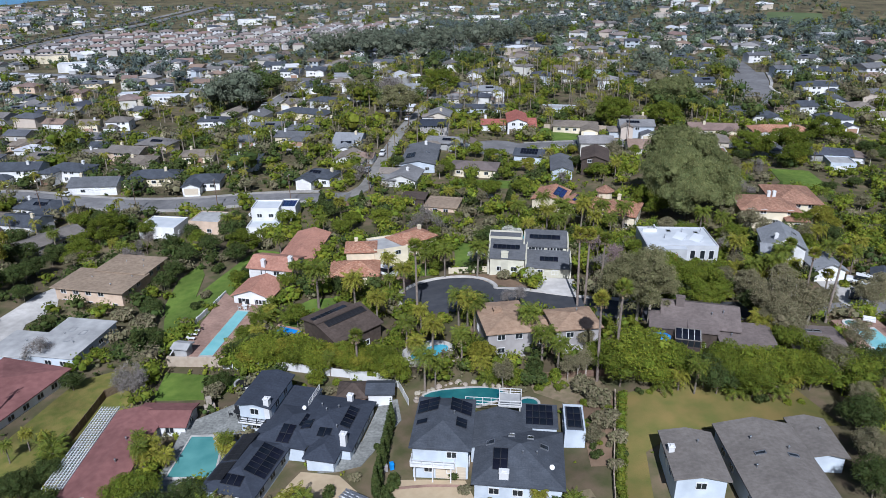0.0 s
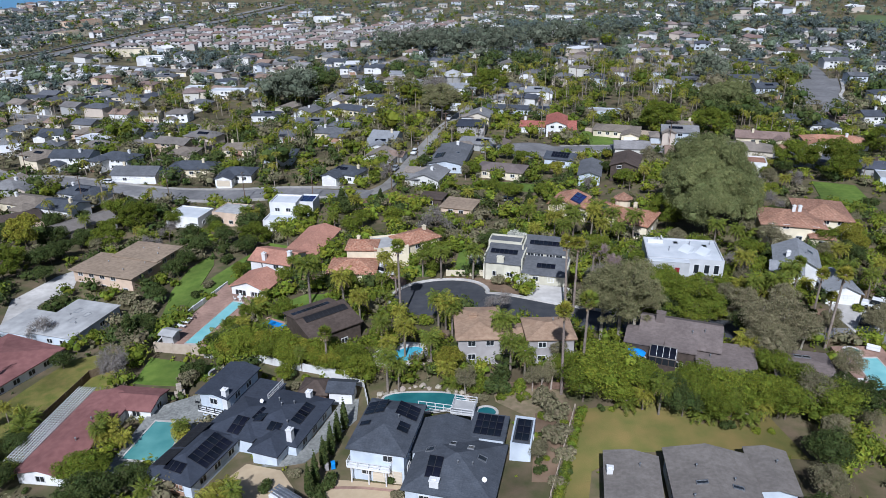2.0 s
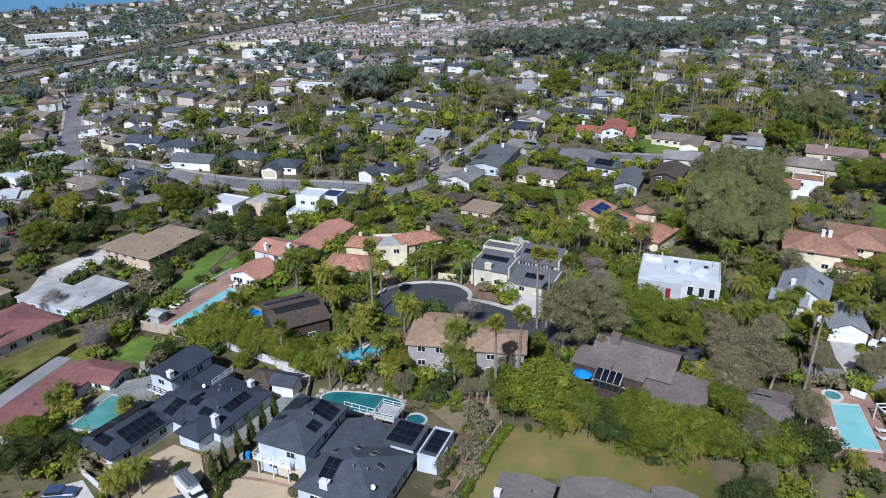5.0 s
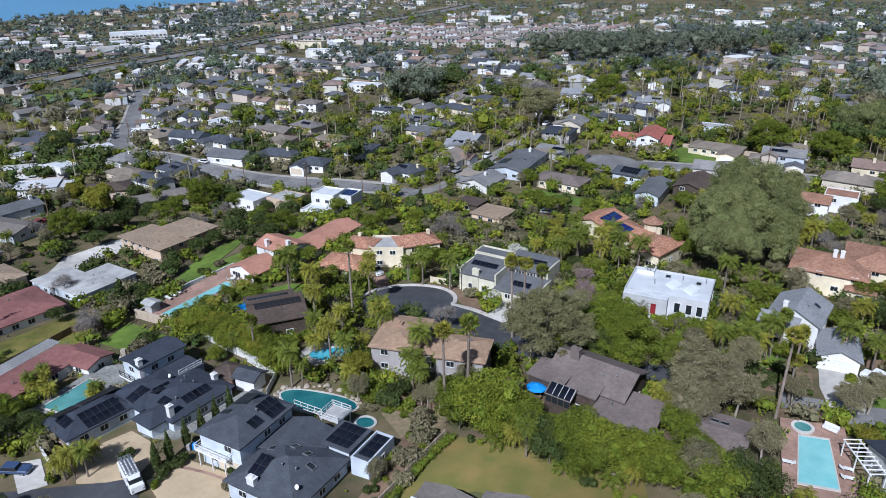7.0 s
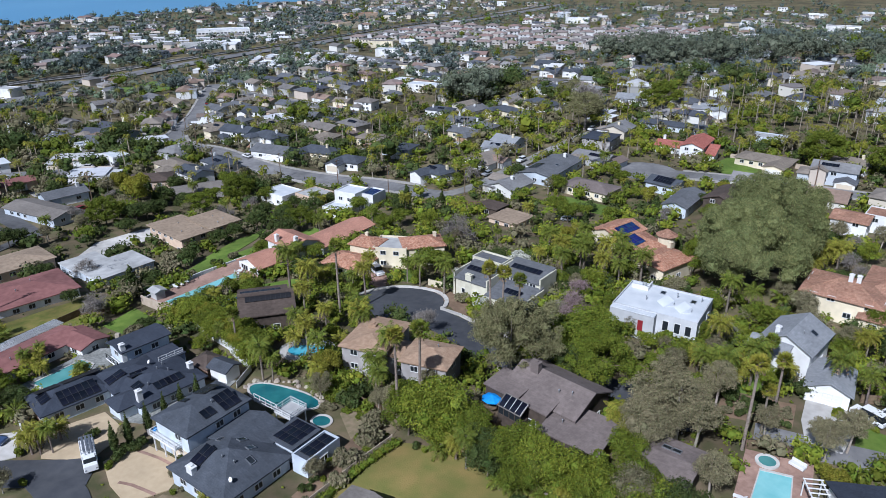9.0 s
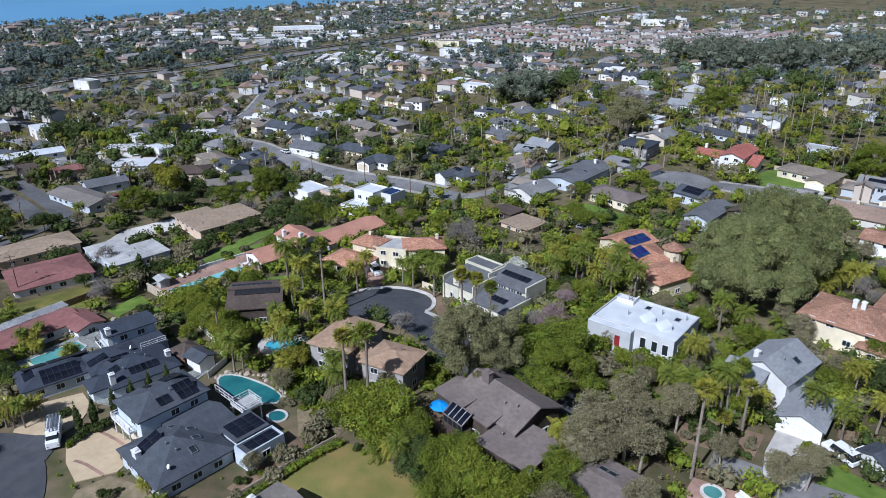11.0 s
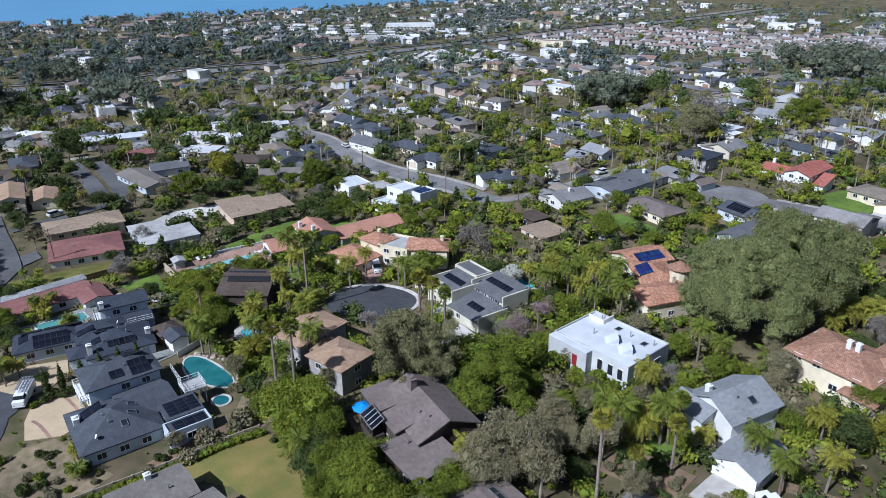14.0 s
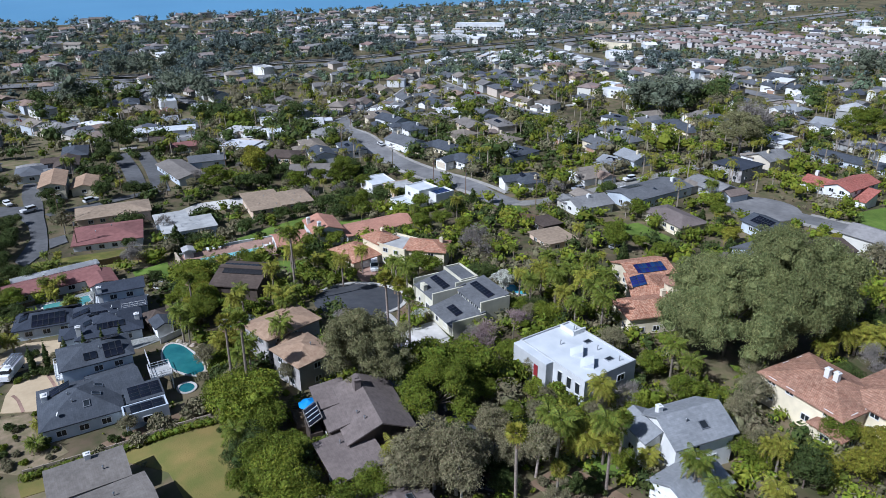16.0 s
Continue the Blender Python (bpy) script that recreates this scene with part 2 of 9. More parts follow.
M_BLUECLOTH = mat("bright blue fabric", (0.02, 0.22, 0.62), (0.03, 0.28, 0.72), 2, 0.7, 0.1, 8)
M_TYRE = mat("black rubber", (0.012, 0.012, 0.012), (0.02, 0.02, 0.02), 3, 0.8, 0.0)
M_CAR = mat("car paint", ONE, (0.96, 0.96, 0.96), 0.5, 0.25, 0.0, palette=[(0.7, 0.7, 0.7), (0.03, 0.03, 0.035), (0.3, 0.31, 0.33), (0.05, 0.08, 0.16), (0.55, 0.55, 0.53), (0.2, 0.03, 0.03), (0.6, 0.6, 0.6)], big=0.02, spec=0.5)
M_CARWHITE = mat("white car paint", (0.72, 0.73, 0.74), (0.78, 0.79, 0.8), 0.5, 0.25, 0.0, big=0.02, spec=0.5)
M_DOOR = mat("garage door paint", ONE, (0.95, 0.95, 0.95), 0.7, 0.7, 0.03, 8, palette=[(0.72, 0.7, 0.66), (0.6, 0.52, 0.4), (0.75, 0.75, 0.74), (0.35, 0.22, 0.15)], big=0.05)
M_REDDOOR = mat("red door paint", (0.2, 0.02, 0.025), (0.28, 0.03, 0.035), 0.7, 0.5, 0.03, 8)
# repeated suburb houses draw their paint from these
PAL_WALL = [(0.62, 0.6, 0.54), (0.7, 0.7, 0.69), (0.48, 0.45, 0.4), (0.6, 0.54, 0.44), (0.74, 0.74, 0.74), (0.36, 0.36, 0.35), (0.52, 0.45, 0.38), (0.46, 0.5, 0.54), (0.68, 0.67, 0.63)]
PAL_ROOF = [(0.1, 0.106, 0.12), (0.165, 0.155, 0.148), (0.2, 0.198, 0.198), (0.07, 0.076, 0.096), (0.225, 0.195, 0.165), (0.15, 0.15, 0.153), (0.25, 0.24, 0.235), (0.165, 0.13, 0.112), (0.11, 0.116, 0.13), (0.25, 0.18, 0.14)]
PAL_PINK = [(0.24, 0.165, 0.145), (0.22, 0.185, 0.17), (0.25, 0.195, 0.175), (0.2, 0.18, 0.172)]
PAL_PALE = [(0.68, 0.69, 0.71), (0.56, 0.57, 0.6), (0.74, 0.74, 0.74), (0.5, 0.5, 0.5), (0.52, 0.45, 0.38)]
PAL_WHITE = [(0.5, 0.49, 0.48), (0.46, 0.43, 0.4), (0.55, 0.55, 0.56)]
M_FWALL = mat("house wall paint", (0.95, 0.95, 0.95), ONE, 0.6, 0.85, 0.08, 8, palette=PAL_WALL, big=0.1)
M_FROOF = mat("house roof shingles", (0.86, 0.86, 0.86), (1.1, 1.1, 1.1), 1.2, 0.9, 0.3, 8, palette=PAL_ROOF, big=0.2)
M_FLIGHT = mat("pale flat roofs", (0.9, 0.9, 0.9), ONE, 0.6, 0.8, 0.08, 8, palette=PAL_PALE, big=0.12)
M_FPINK = mat("pinkish tile roof", (0.86, 0.86, 0.86), (1.1, 1.1, 1.1), 1.2, 0.9, 0.3, 8, palette=PAL_PINK, big=0.15)
M_IWALL = mat("distant wall paint", (0.95, 0.95, 0.95), ONE, 0.1, 0.85, 0.0, palette=PAL_WALL, big=0.1, pal_island=True)
M_IROOF = mat("distant shingles", (0.85, 0.85, 0.85), (1.1, 1.1, 1.1), 0.6, 0.9, 0.0, palette=PAL_ROOF, big=0.15, pal_island=True)
M_ILIGHT = mat("distant pale roofs", (0.9, 0.9, 0.9), ONE, 0.3, 0.8, 0.0, palette=PAL_PALE, big=0.1, pal_island=True)
M_IPINK = mat("distant pinkish tiles", (0.86, 0.86, 0.86), (1.1, 1.1, 1.1), 0.6, 0.9, 0.0, palette=PAL_PINK, big=0.15, pal_island=True)
M_IWHITE = mat("distant white walls", (0.95, 0.95, 0.95), ONE, 0.1, 0.85, 0.0, palette=PAL_WHITE, big=0.08, pal_island=True)


def leaf(name, c1, c2, island=0.38, rnd=0.15, sub=0.14, hue=0.025):
    return mat(name, c1, c2, 0.5, 0.6, 0.0, rnd=rnd, island=island, big=0.15, sub=sub, spec=0.12, hue=hue)


L_GREEN = leaf("mid green leaves", (0.098, 0.124, 0.014), (0.134, 0.164, 0.02))
L_LIGHT = leaf("light green leaves", (0.135, 0.164, 0.017), (0.178, 0.206, 0.024))
L_DARK = leaf("dark green leaves", (0.05, 0.07, 0.019), (0.07, 0.092, 0.026))
L_OLIVE = leaf("olive-brown leaves", (0.158, 0.144, 0.08), (0.2, 0.182, 0.106))
L_GUM = leaf("brown-grey eucalyptus leaves", (0.185, 0.168, 0.092), (0.24, 0.215, 0.125))
L_LOOSE = leaf("olive-grey eucalyptus leaves", (0.165, 0.16, 0.075), (0.215, 0.205, 0.1))
# eucalyptus grey; on far olive trees this grey is painted haze
L_GREY = leaf("grey-green leaves and haze grey", (0.1, 0.115, 0.078), (0.135, 0.152, 0.105))
L_BIG = leaf("silvery green leaves", (0.142, 0.158, 0.06), (0.196, 0.212, 0.084), island=0.42)
L_YELLOW = leaf("yellow-green leaves", (0.19, 0.185, 0.022), (0.235, 0.225, 0.03))
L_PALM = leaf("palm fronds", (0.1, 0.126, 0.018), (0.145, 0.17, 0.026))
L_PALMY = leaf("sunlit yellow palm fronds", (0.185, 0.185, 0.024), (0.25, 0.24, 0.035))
L_DEAD = leaf("dry hanging fronds", (0.18, 0.13, 0.078), (0.23, 0.17, 0.105), sub=0.05)
L_PURPLE = leaf("purple-brown twigs", (0.21, 0.15, 0.15), (0.27, 0.2, 0.195), sub=0.05)
L_TWIG = leaf("grey twigs", (0.19, 0.17, 0.155), (0.25, 0.225, 0.2), sub=0.0)
L_BLOSSOM = leaf("white blossom", (0.5, 0.5, 0.42), (0.62, 0.62, 0.55), sub=0.1)
# far leaf colours made paler and bluer to stand in for haze
L_HAZE = leaf("mixed far foliage with painted haze", (0.1, 0.128, 0.114), (0.13, 0.16, 0.142), island=0.45)
L_HAZE2 = leaf("green far foliage with painted haze", (0.104, 0.136, 0.084), (0.135, 0.17, 0.108), island=0.45)

# ---- shape of the land ----
LAND_X = (-5, -40, -55, -25, 8, 20, 32, 48, 57, 82, 50, 15, 25, -8, -45, -75, -88, -5, 15, 23, 90, 0)
LAND_Y = (76, 85, 105, 100, 101, 80, 96, 82, 104, 135, 150, 131, 150, 150, 128, 135, 192, 170, 225, 296, 190, 400)
LAND_Z = (0.8, -1.2, -2.5, -0.5, 1, 1.5, 4.2, 4.6, 5, 3.8, 4, 2.5, 1.5, -1, -2.2, -6, -7.5, -1, -2.2, -1.2, 4.2, -2.5)
FAR_X = (-144, -317, -304, -424, -416, -257, 140, -353, -229, -579, -21, -400, 330, 420)
FAR_Y = (368, 190, 297, 300, 405, 480, 601, 633, 725, 647, 1007, 1018, 420, 900)
FAR_Z = (-16, -16, -18, -20, -24, -19, -4, -20, -22, -26, -20, -22, 0, 10)
LAND = np.array([LAND_X + FAR_X, LAND_Y + FAR_Y, LAND_Z + FAR_Z], float)
SEA_Z = -46.0


def coast(y):
    return -955 + 0.00016 * np.clip(y - 350, 0, 1500) ** 2


def land(x, y):
    """Height of the ground, for numbers or arrays."""
    x, y = np.asarray(x, float), np.asarray(y, float)
    d2 = (x[..., None] - LAND[0]) ** 2 + (y[..., None] - LAND[1]) ** 2
    w = 1 / (d2 + 120.0) ** 1.5
    z = (w * LAND[2]).sum(-1) / w.sum(-1)
    drop = np.clip((coast(y) + 25 - x) / 45, 0, 1)
    return z * (1 - drop) + (SEA_Z - 6) * drop


def gz(x, y):
    return float(land(x, y))


# what already stands on each square metre: 0 free, 1 taken
OX, OY, OW, OH = -760, 20, 1200, 1250
TAKEN = np.zeros((OW, OH), bool)


def taken(x, y):
    i, j = int(x - OX), int(y - OY)
    return not (0 <= i < OW and 0 <= j < OH) or bool(TAKEN[i, j])


def take_box(cx, cy, w, d, rot, pad=1.0):
    c, s = math.cos(radians(rot)), math.sin(radians(rot))
    r = int(math.hypot(w, d) / 2 + pad + 2)
    i0, j0 = int(cx - OX) - r, int(cy - OY) - r
    i1, j1 = i0 + 2 * r + 1, j0 + 2 * r + 1
    i0, j0 = max(i0, 0), max(j0, 0)
    if i1 <= i0 or j1 <= j0 or i0 >= OW or j0 >= OH:
        return
    I, J = np.mgrid[i0:min(i1, OW), j0:min(j1, OH)]
    X, Y = I + OX + 0.5 - cx, J + OY + 0.5 - cy
    u, v = X * c + Y * s, -X * s + Y * c
    TAKEN[I, J] |= (abs(u) < w / 2 + pad) & (abs(v) < d / 2 + pad)


def box_free(cx, cy, w, d, rot):
    c, s = math.cos(radians(rot)), math.sin(radians(rot))
    for u in (-0.5, 0, 0.5):
        for v in (-0.5, 0, 0.5):
            if taken(cx + u * w * c - v * d * s, cy + u * w * s + v * d * c):
                return False
    return True


def inside(pts, X, Y):
    r = np.zeros(X.shape, bool)
    for (x0, y0), (x1, y1) in zip(pts, pts[1:] + pts[:1]):
        if y0 != y1:
            r ^= ((y0 > Y) != (y1 > Y)) & (X < (x1 - x0) * (Y - y0) / (y1 - y0) + x0)
    return r


def take_poly(pts, pad=0.0):
    xs, ys = [p[0] for p in pts], [p[1] for p in pts]
    I, J = np.mgrid[max(0, int(min(xs) - OX)):min(OW, int(max(xs) - OX) + 2), max(0, int(min(ys) - OY)):min(OH, int(max(ys) - OY) + 2)]
    TAKEN[I, J] |= inside(list(pts), I + OX + 0.5, J + OY + 0.5)


def take_line(pts, width):
    for (x0, y0), (x1, y1) in zip(pts, pts[1:]):
        take_box((x0 + x1) / 2, (y0 + y1) / 2, math.hypot(x1 - x0, y1 - y0) + width * 0.5, width, math.degrees(math.atan2(y1 - y0, x1 - x0)), 0)


# ---- building blocks ----


def mesh(name, verts, faces, material, smooth=False):
    """A mesh from vertices and faces; faces may be a list of arrays, each of faces with one number of corners."""
    me = bpy.data.meshes.new(name)
    if isinstance(faces, list) and faces and isinstance(faces[0], np.ndarray):
        counts = np.concatenate([np.full(len(f), f.shape[1], np.int32) for f in faces])
        loops = np.concatenate([f.ravel() for f in faces]).astype(np.int32)
        me.vertices.add(len(verts))
        me.vertices.foreach_set("co", np.asarray(verts, np.float32).ravel())
        me.loops.add(len(loops))
        me.loops.foreach_set("vertex_index", loops)
        me.polygons.add(len(counts))
        me.polygons.foreach_set("loop_start", np.concatenate([[0], np.cumsum(counts)[:-1]]).astype(np.int32))
        me.update(calc_edges=True)
        me.shade_flat()
    else:
        me.from_pydata([tuple(v) for v in verts], [], [tuple(f) for f in faces])
    me.materials.append(material)
    if smooth:
        me.shade_smooth()
    me.update()
    return me


def bmesh_data(name, bm, material, smooth=False):
    me = bpy.data.meshes.new(name)
    bm.to_mesh(me)
    bm.free()
    me.materials.append(material)
    if smooth:
        me.shade_smooth()
    return me


def part(name, me, parent=None, m=None, label=""):
    """One mesh object under a thing or under a part."""
    ob = new(name, me)
    if parent is not None:
        ob.parent = parent
    if m is not None:
        ob.matrix_basis = m
    if label:
        ob["label"] = label
    return ob


def thing(name, m, label, category, group="", kind=""):
    return_ob = new(name)
    return_ob.empty_display_size = 0.5
    return_ob.matrix_basis = m
    return tagged(return_ob, label, category, group, kind)


def add_box(bm, cx, cy, cz, sx, sy, sz, bevel=0.0, rot=0.0):
    r = bmesh.ops.create_cube(bm, size=1.0, matrix=Matrix.Translation((cx, cy, cz)) @ Matrix.Rotation(rot, 4, "Z") @ Matrix.Diagonal((sx, sy, sz, 1)))
    if bevel:
        es = list({e for v in r["verts"] for e in v.link_edges})
        bmesh.ops.bevel(bm, geom=es, offset=bevel, segments=1, affect="EDGES")
    return r["verts"]


def add_tube(bm, p0, p1, r0, r1, n=7, caps=True):
    p0, p1 = Vector(p0), Vector(p1)
    q = (p1 - p0).to_track_quat("Z", "Y").to_matrix().to_4x4()
    m = Matrix.Translation((p0 + p1) / 2) @ q
    return bmesh.ops.create_cone(bm, cap_ends=caps, segments=n, radius1=r0, radius2=r1, depth=(p1 - p0).length, matrix=m)


CACHE = {}


def cached(key, make):
    if key not in CACHE:
        CACHE[key] = make()
    return CACHE[key]


def box_mesh(name, sx, sy, sz, material, bevel=0.02):
    def make():
        bm = bmesh.new()
        add_box(bm, 0, 0, sz / 2, sx, sy, sz, bevel)
        return bmesh_data(name, bm, material)
    return cached((name, round(sx, 2), round(sy, 2), round(sz, 2), material.name), make)


def drape(name, pts, material, dz, label="", category="", kind="structure", step=4.0, side=0.5):
    """A surface with the given outline that lies on the land, with a thick rim."""
    bm = bmesh.new()
    xs, ys = [p[0] for p in pts], [p[1] for p in pts]
    f = bm.faces.new([bm.verts.new((x, y, 0)) for x, y in pts])
    for axis, lo, hi in ((0, min(xs), max(xs)), (1, min(ys), max(ys))):
        k = lo + step
        while k < hi:
            co, no = ((k, 0, 0), (1, 0, 0)) if axis == 0 else ((0, k, 0), (0, 1, 0))
            bmesh.ops.bisect_plane(bm, geom=bm.verts[:] + bm.edges[:] + bm.faces[:], plane_co=co, plane_no=no)
            k += step
    for v in bm.verts:
        v.co.z = gz(v.co.x, v.co.y) + dz
    rim = [e for e in bm.edges if len(e.link_faces) == 1]
    ext = bmesh.ops.extrude_edge_only(bm, edges=rim)
    for v in ext["geom"]:
        if isinstance(v, bmesh.types.BMVert):
            v.co.z -= side
    bmesh.ops.recalc_face_normals(bm, faces=bm.faces)
    if sum(fc.normal.z for fc in bm.faces) < 0:
        bmesh.ops.reverse_faces(bm, faces=bm.faces)
    ob = new(name, bmesh_data(name, bm, material))
    take_poly(list(pts))
    return tagged(ob, label, category, "", kind)


def slab(name, pts, top, thick, material, label="", category="", kind="structure", parent=None):
    """A level slab with the given outline."""
    bm = bmesh.new()
    f = bm.faces.new([bm.verts.new((x, y, top - thick)) for x, y in pts])
    r = bmesh.ops.extrude_face_region(bm, geom=[f])
    for v in r["geom"]:
        if isinstance(v, bmesh.types.BMVert):
            v.co.z = top
    bmesh.ops.recalc_face_normals(bm, faces=bm.faces)
    take_poly(list(pts))
    me = bmesh_data(name, bm, material)
    if parent is not None:
        return part(name, me, parent, None, label)
    return tagged(new(name, me), label, category, "", kind)


def smooth_line(pts, step=6.0):
    """A rounded line through the points, with a point every few metres."""
    P = [Vector((*p, 0)) for p in pts]
    out = []
    for i in range(len(P) - 1):
        a, b = P[max(i - 1, 0)], P[min(i + 2, len(P) - 1)]
        n = max(2, int((P[i + 1] - P[i]).length / step))
        for k in range(n):
            t = k / n
            out.append(0.5 * (2 * P[i] + (P[i + 1] - a) * t + (2 * a - 5 * P[i] + 4 * P[i + 1] - b) * t * t + (3 * P[i] - a - 3 * P[i + 1] + b) * t ** 3))
    out.append(P[-1])
    return [(v.x, v.y) for v in out]


def ribbon(name, pts, width, material, dz, label="", category="", kind="structure", side=0.4, step=6.0, z_of=None):
    """A strip along a line on the land."""
    L = smooth_line(pts, step)
    vs, fs = [], []
    for i, (x, y) in enumerate(L):
        x0, y0 = L[max(i - 1, 0)]
        x1, y1 = L[min(i + 1, len(L) - 1)]
        n = math.hypot(x1 - x0, y1 - y0) or 1
        ox, oy = -(y1 - y0) / n * width / 2, (x1 - x0) / n * width / 2
        for s in (1, -1):
            px, py = x + ox * s, y + oy * s
            z = gz(px, py) + dz
            vs += [(px, py, z), (px, py, z - side)]
        if i:
            a = 4 * (i - 1)
            fs += [(a, a + 2, a + 6, a + 4), (a, a + 4, a + 5, a + 1), (a + 2, a + 3, a + 7, a + 6)]
    take_line(L, width + 1)
    return tagged(new(name, mesh(name, vs, fs, material)), label, category, "", kind)

# ---- houses ----


def W(x, y, w, d, h, kind="hip", pitch=0.35, rot=0.0, over=0.5, across=False, z=None, wall=None, roof=None, par=0.35, storeys=None, wins=True):
    """A wing: its middle on the plan, width, depth, eave height, roof and turn. across: the ridge runs along the depth."""
    return dict(x=x, y=y, w=w, d=d, h=h, kind=kind, pitch=pitch, rot=rot, over=over, across=across, z=z, wall=wall, roof=roof, par=par,
                storeys=storeys or (2 if h > 4.6 else 1), wins=wins)


def roof_height(g, u, v):
    """Height of a wing's roof above its floor, at a place in the wing's own plan."""
    w, d, p = g["w"] + 2 * g["over"], g["d"] + 2 * g["over"], g["pitch"]
    if g["kind"] == "flat":
        return g["h"]
    if g["kind"] == "shed":
        return g["h"] + p * (u + w / 2 if g["across"] else v + d / 2)
    if g["kind"] == "gable":
        return g["h"] + p * ((w / 2 - abs(u)) if g["across"] else (d / 2 - abs(v)))
    return g["h"] + p * min(d / 2 - abs(v), w / 2 - abs(u))


def roof_mesh(g, material):
    w, d, h, p, o = g["w"], g["d"], g["h"], g["pitch"], g["over"]
    a, b, t = w / 2 + o, d / 2 + o, 0.22
    if g["kind"] == "flat":
        bm = bmesh.new()
        add_box(bm, 0, 0, h - 0.1, w - 0.5, d - 0.5, 0.2)
        if g["par"] <= 0.05:
            add_box(bm, 0, 0, h + 0.05, w + 2 * o, d + 2 * o, 0.22, 0.03)
        return bmesh_data("roof", bm, material)
    if g["kind"] == "hip":
        r = p * min(a, b)
        R = [(-(a - b), 0, h + r), (a - b, 0, h + r)] if a >= b else [(0, -(b - a), h + r), (0, b - a, h + r)]
        E = [(-a, -b), (a, -b), (a, b), (-a, b)]
        vs = [(x, y, h) for x, y in E] + [(x, y, h - t) for x, y in E] + R
        F = [(0, 1, 9, 8), (1, 2, 9), (2, 3, 8, 9), (3, 0, 8)] if a >= b else [(0, 1, 8), (1, 2, 9, 8), (2, 3, 9), (3, 0, 8, 9)]
        F += [(4, 5, 1, 0), (5, 6, 2, 1), (6, 7, 3, 2), (7, 4, 0, 3), (7, 6, 5, 4)]
        return mesh("roof", vs, F, material)
    if g["kind"] == "gable":
        sec = [(-1, h), (0, h + p * (a if g["across"] else b)), (1, h), (1, h - t), (0, h + p * (a if g["across"] else b) - t), (-1, h - t)]
    else:
        sec = [(-1, h), (1, h + p * 2 * (a if g["across"] else b)), (1, h + p * 2 * (a if g["across"] else b) - t), (-1, h - t)]
    n, vs = len(sec), []
    for s in (-1, 1):
        for k, z in sec:
            vs.append((k * a, s * b, z) if g["across"] else (s * a, k * b, z))
    F = [tuple(range(n)), tuple(range(2 * n - 1, n - 1, -1))] + [(i, i + n, (i + 1) % n + n, (i + 1) % n) for i in range(n)]
    me = mesh("roof", vs, F, material)
    bm = bmesh.new()
    bm.from_mesh(me)
    bmesh.ops.recalc_face_normals(bm, faces=bm.faces)
    bm.to_mesh(me)
    bm.free()
    return me


def wall_mesh(g, material, sink=2.5):
    w, d, h, p, o = g["w"] / 2, g["d"] / 2, g["h"] - 0.02, g["pitch"], g["over"]
    bm = bmesh.new()
    if g["kind"] in ("flat", "hip"):
        top = h - 0.1 if g["kind"] == "hip" or g["par"] <= 0.05 else h + g["par"]
        if g["kind"] == "flat" and g["par"] > 0.05:
            e = 0.25
            add_box(bm, 0, 0, (h - 0.25 - sink) / 2, 2 * w, 2 * d, h - 0.25 + sink)
            for x, y, sx, sy in ((0, -d + e / 2, 2 * w, e), (0, d - e / 2, 2 * w, e), (-w + e / 2, 0, e, 2 * d - 2 * e), (w - e / 2, 0, e, 2 * d - 2 * e)):
                add_box(bm, x, y, (h - 0.25 + top) / 2, sx, sy, top - h + 0.25)
        else:
            add_box(bm, 0, 0, (top - sink) / 2, 2 * w, 2 * d, top + sink)
        return bmesh_data("wall", bm, material)
    prof = []
    span = w if g["across"] else d
    run = span + o
    if g["kind"] == "gable":
        prof = [(-span, -sink), (span, -sink), (span, h - 0.22 + p * o), (0, h - 0.22 + p * run), (-span, h - 0.22 + p * o)]
    else:
        prof = [(-span, -sink), (span, -sink), (span, h - 0.22 + p * (2 * span + o)), (-span, h - 0.22 + p * o)]
    rings = []
    for s in (-1, 1):
        rings.append([bm.verts.new((k, s * d, z) if g["across"] else (s * w, k, z)) for k, z in prof])
    n = len(prof)
    bm.faces.new(rings[0])
    bm.faces.new(rings[1][::-1])
    for i in range(n):
        bm.faces.new((rings[0][i], rings[0][(i + 1) % n], rings[1][(i + 1) % n], rings[1][i]))
    bmesh.ops.recalc_face_normals(bm, faces=bm.faces)
    return bmesh_data("wall", bm, material)


def window_meshes(w, h, frame_mat):
    def make():
        bm = bmesh.new()
        e, k = 0.09, max(1, round(w / 0.9))
        xs = [-w / 2]
        for i in range(k):
            xs += [-w / 2 + w * i / k + (e if i == 0 else 0.03), -w / 2 + w * (i + 1) / k - (e if i == k - 1 else 0.03)]
        xs.append(w / 2)
        zs = [0, e, h - e, h]
        vs = [[bm.verts.new((x, -0.1, z)) for z in zs] for x in xs]
        fs = [bm.faces.new((vs[i][j], vs[i + 1][j], vs[i + 1][j + 1], vs[i][j + 1])) for i in range(len(xs) - 1) for j in range(3) if j != 1 or i % 2 == 0]
        ex = bmesh.ops.extrude_face_region(bm, geom=fs)
        bmesh.ops.translate(bm, vec=(0, 0.12, 0), verts=[v for v in ex["geom"] if isinstance(v, bmesh.types.BMVert)])
        bmesh.ops.recalc_face_normals(bm, faces=bm.faces)
        fr = bmesh_data("frame", bm, frame_mat)
        bm = bmesh.new()
        add_box(bm, 0, 0.0, h / 2, w - 2 * e, 0.03, h - 2 * e)
        return fr, bmesh_data("pane", bm, M_PANE)
    return cached(("window", round(w, 1), round(h, 1), frame_mat.name), make)


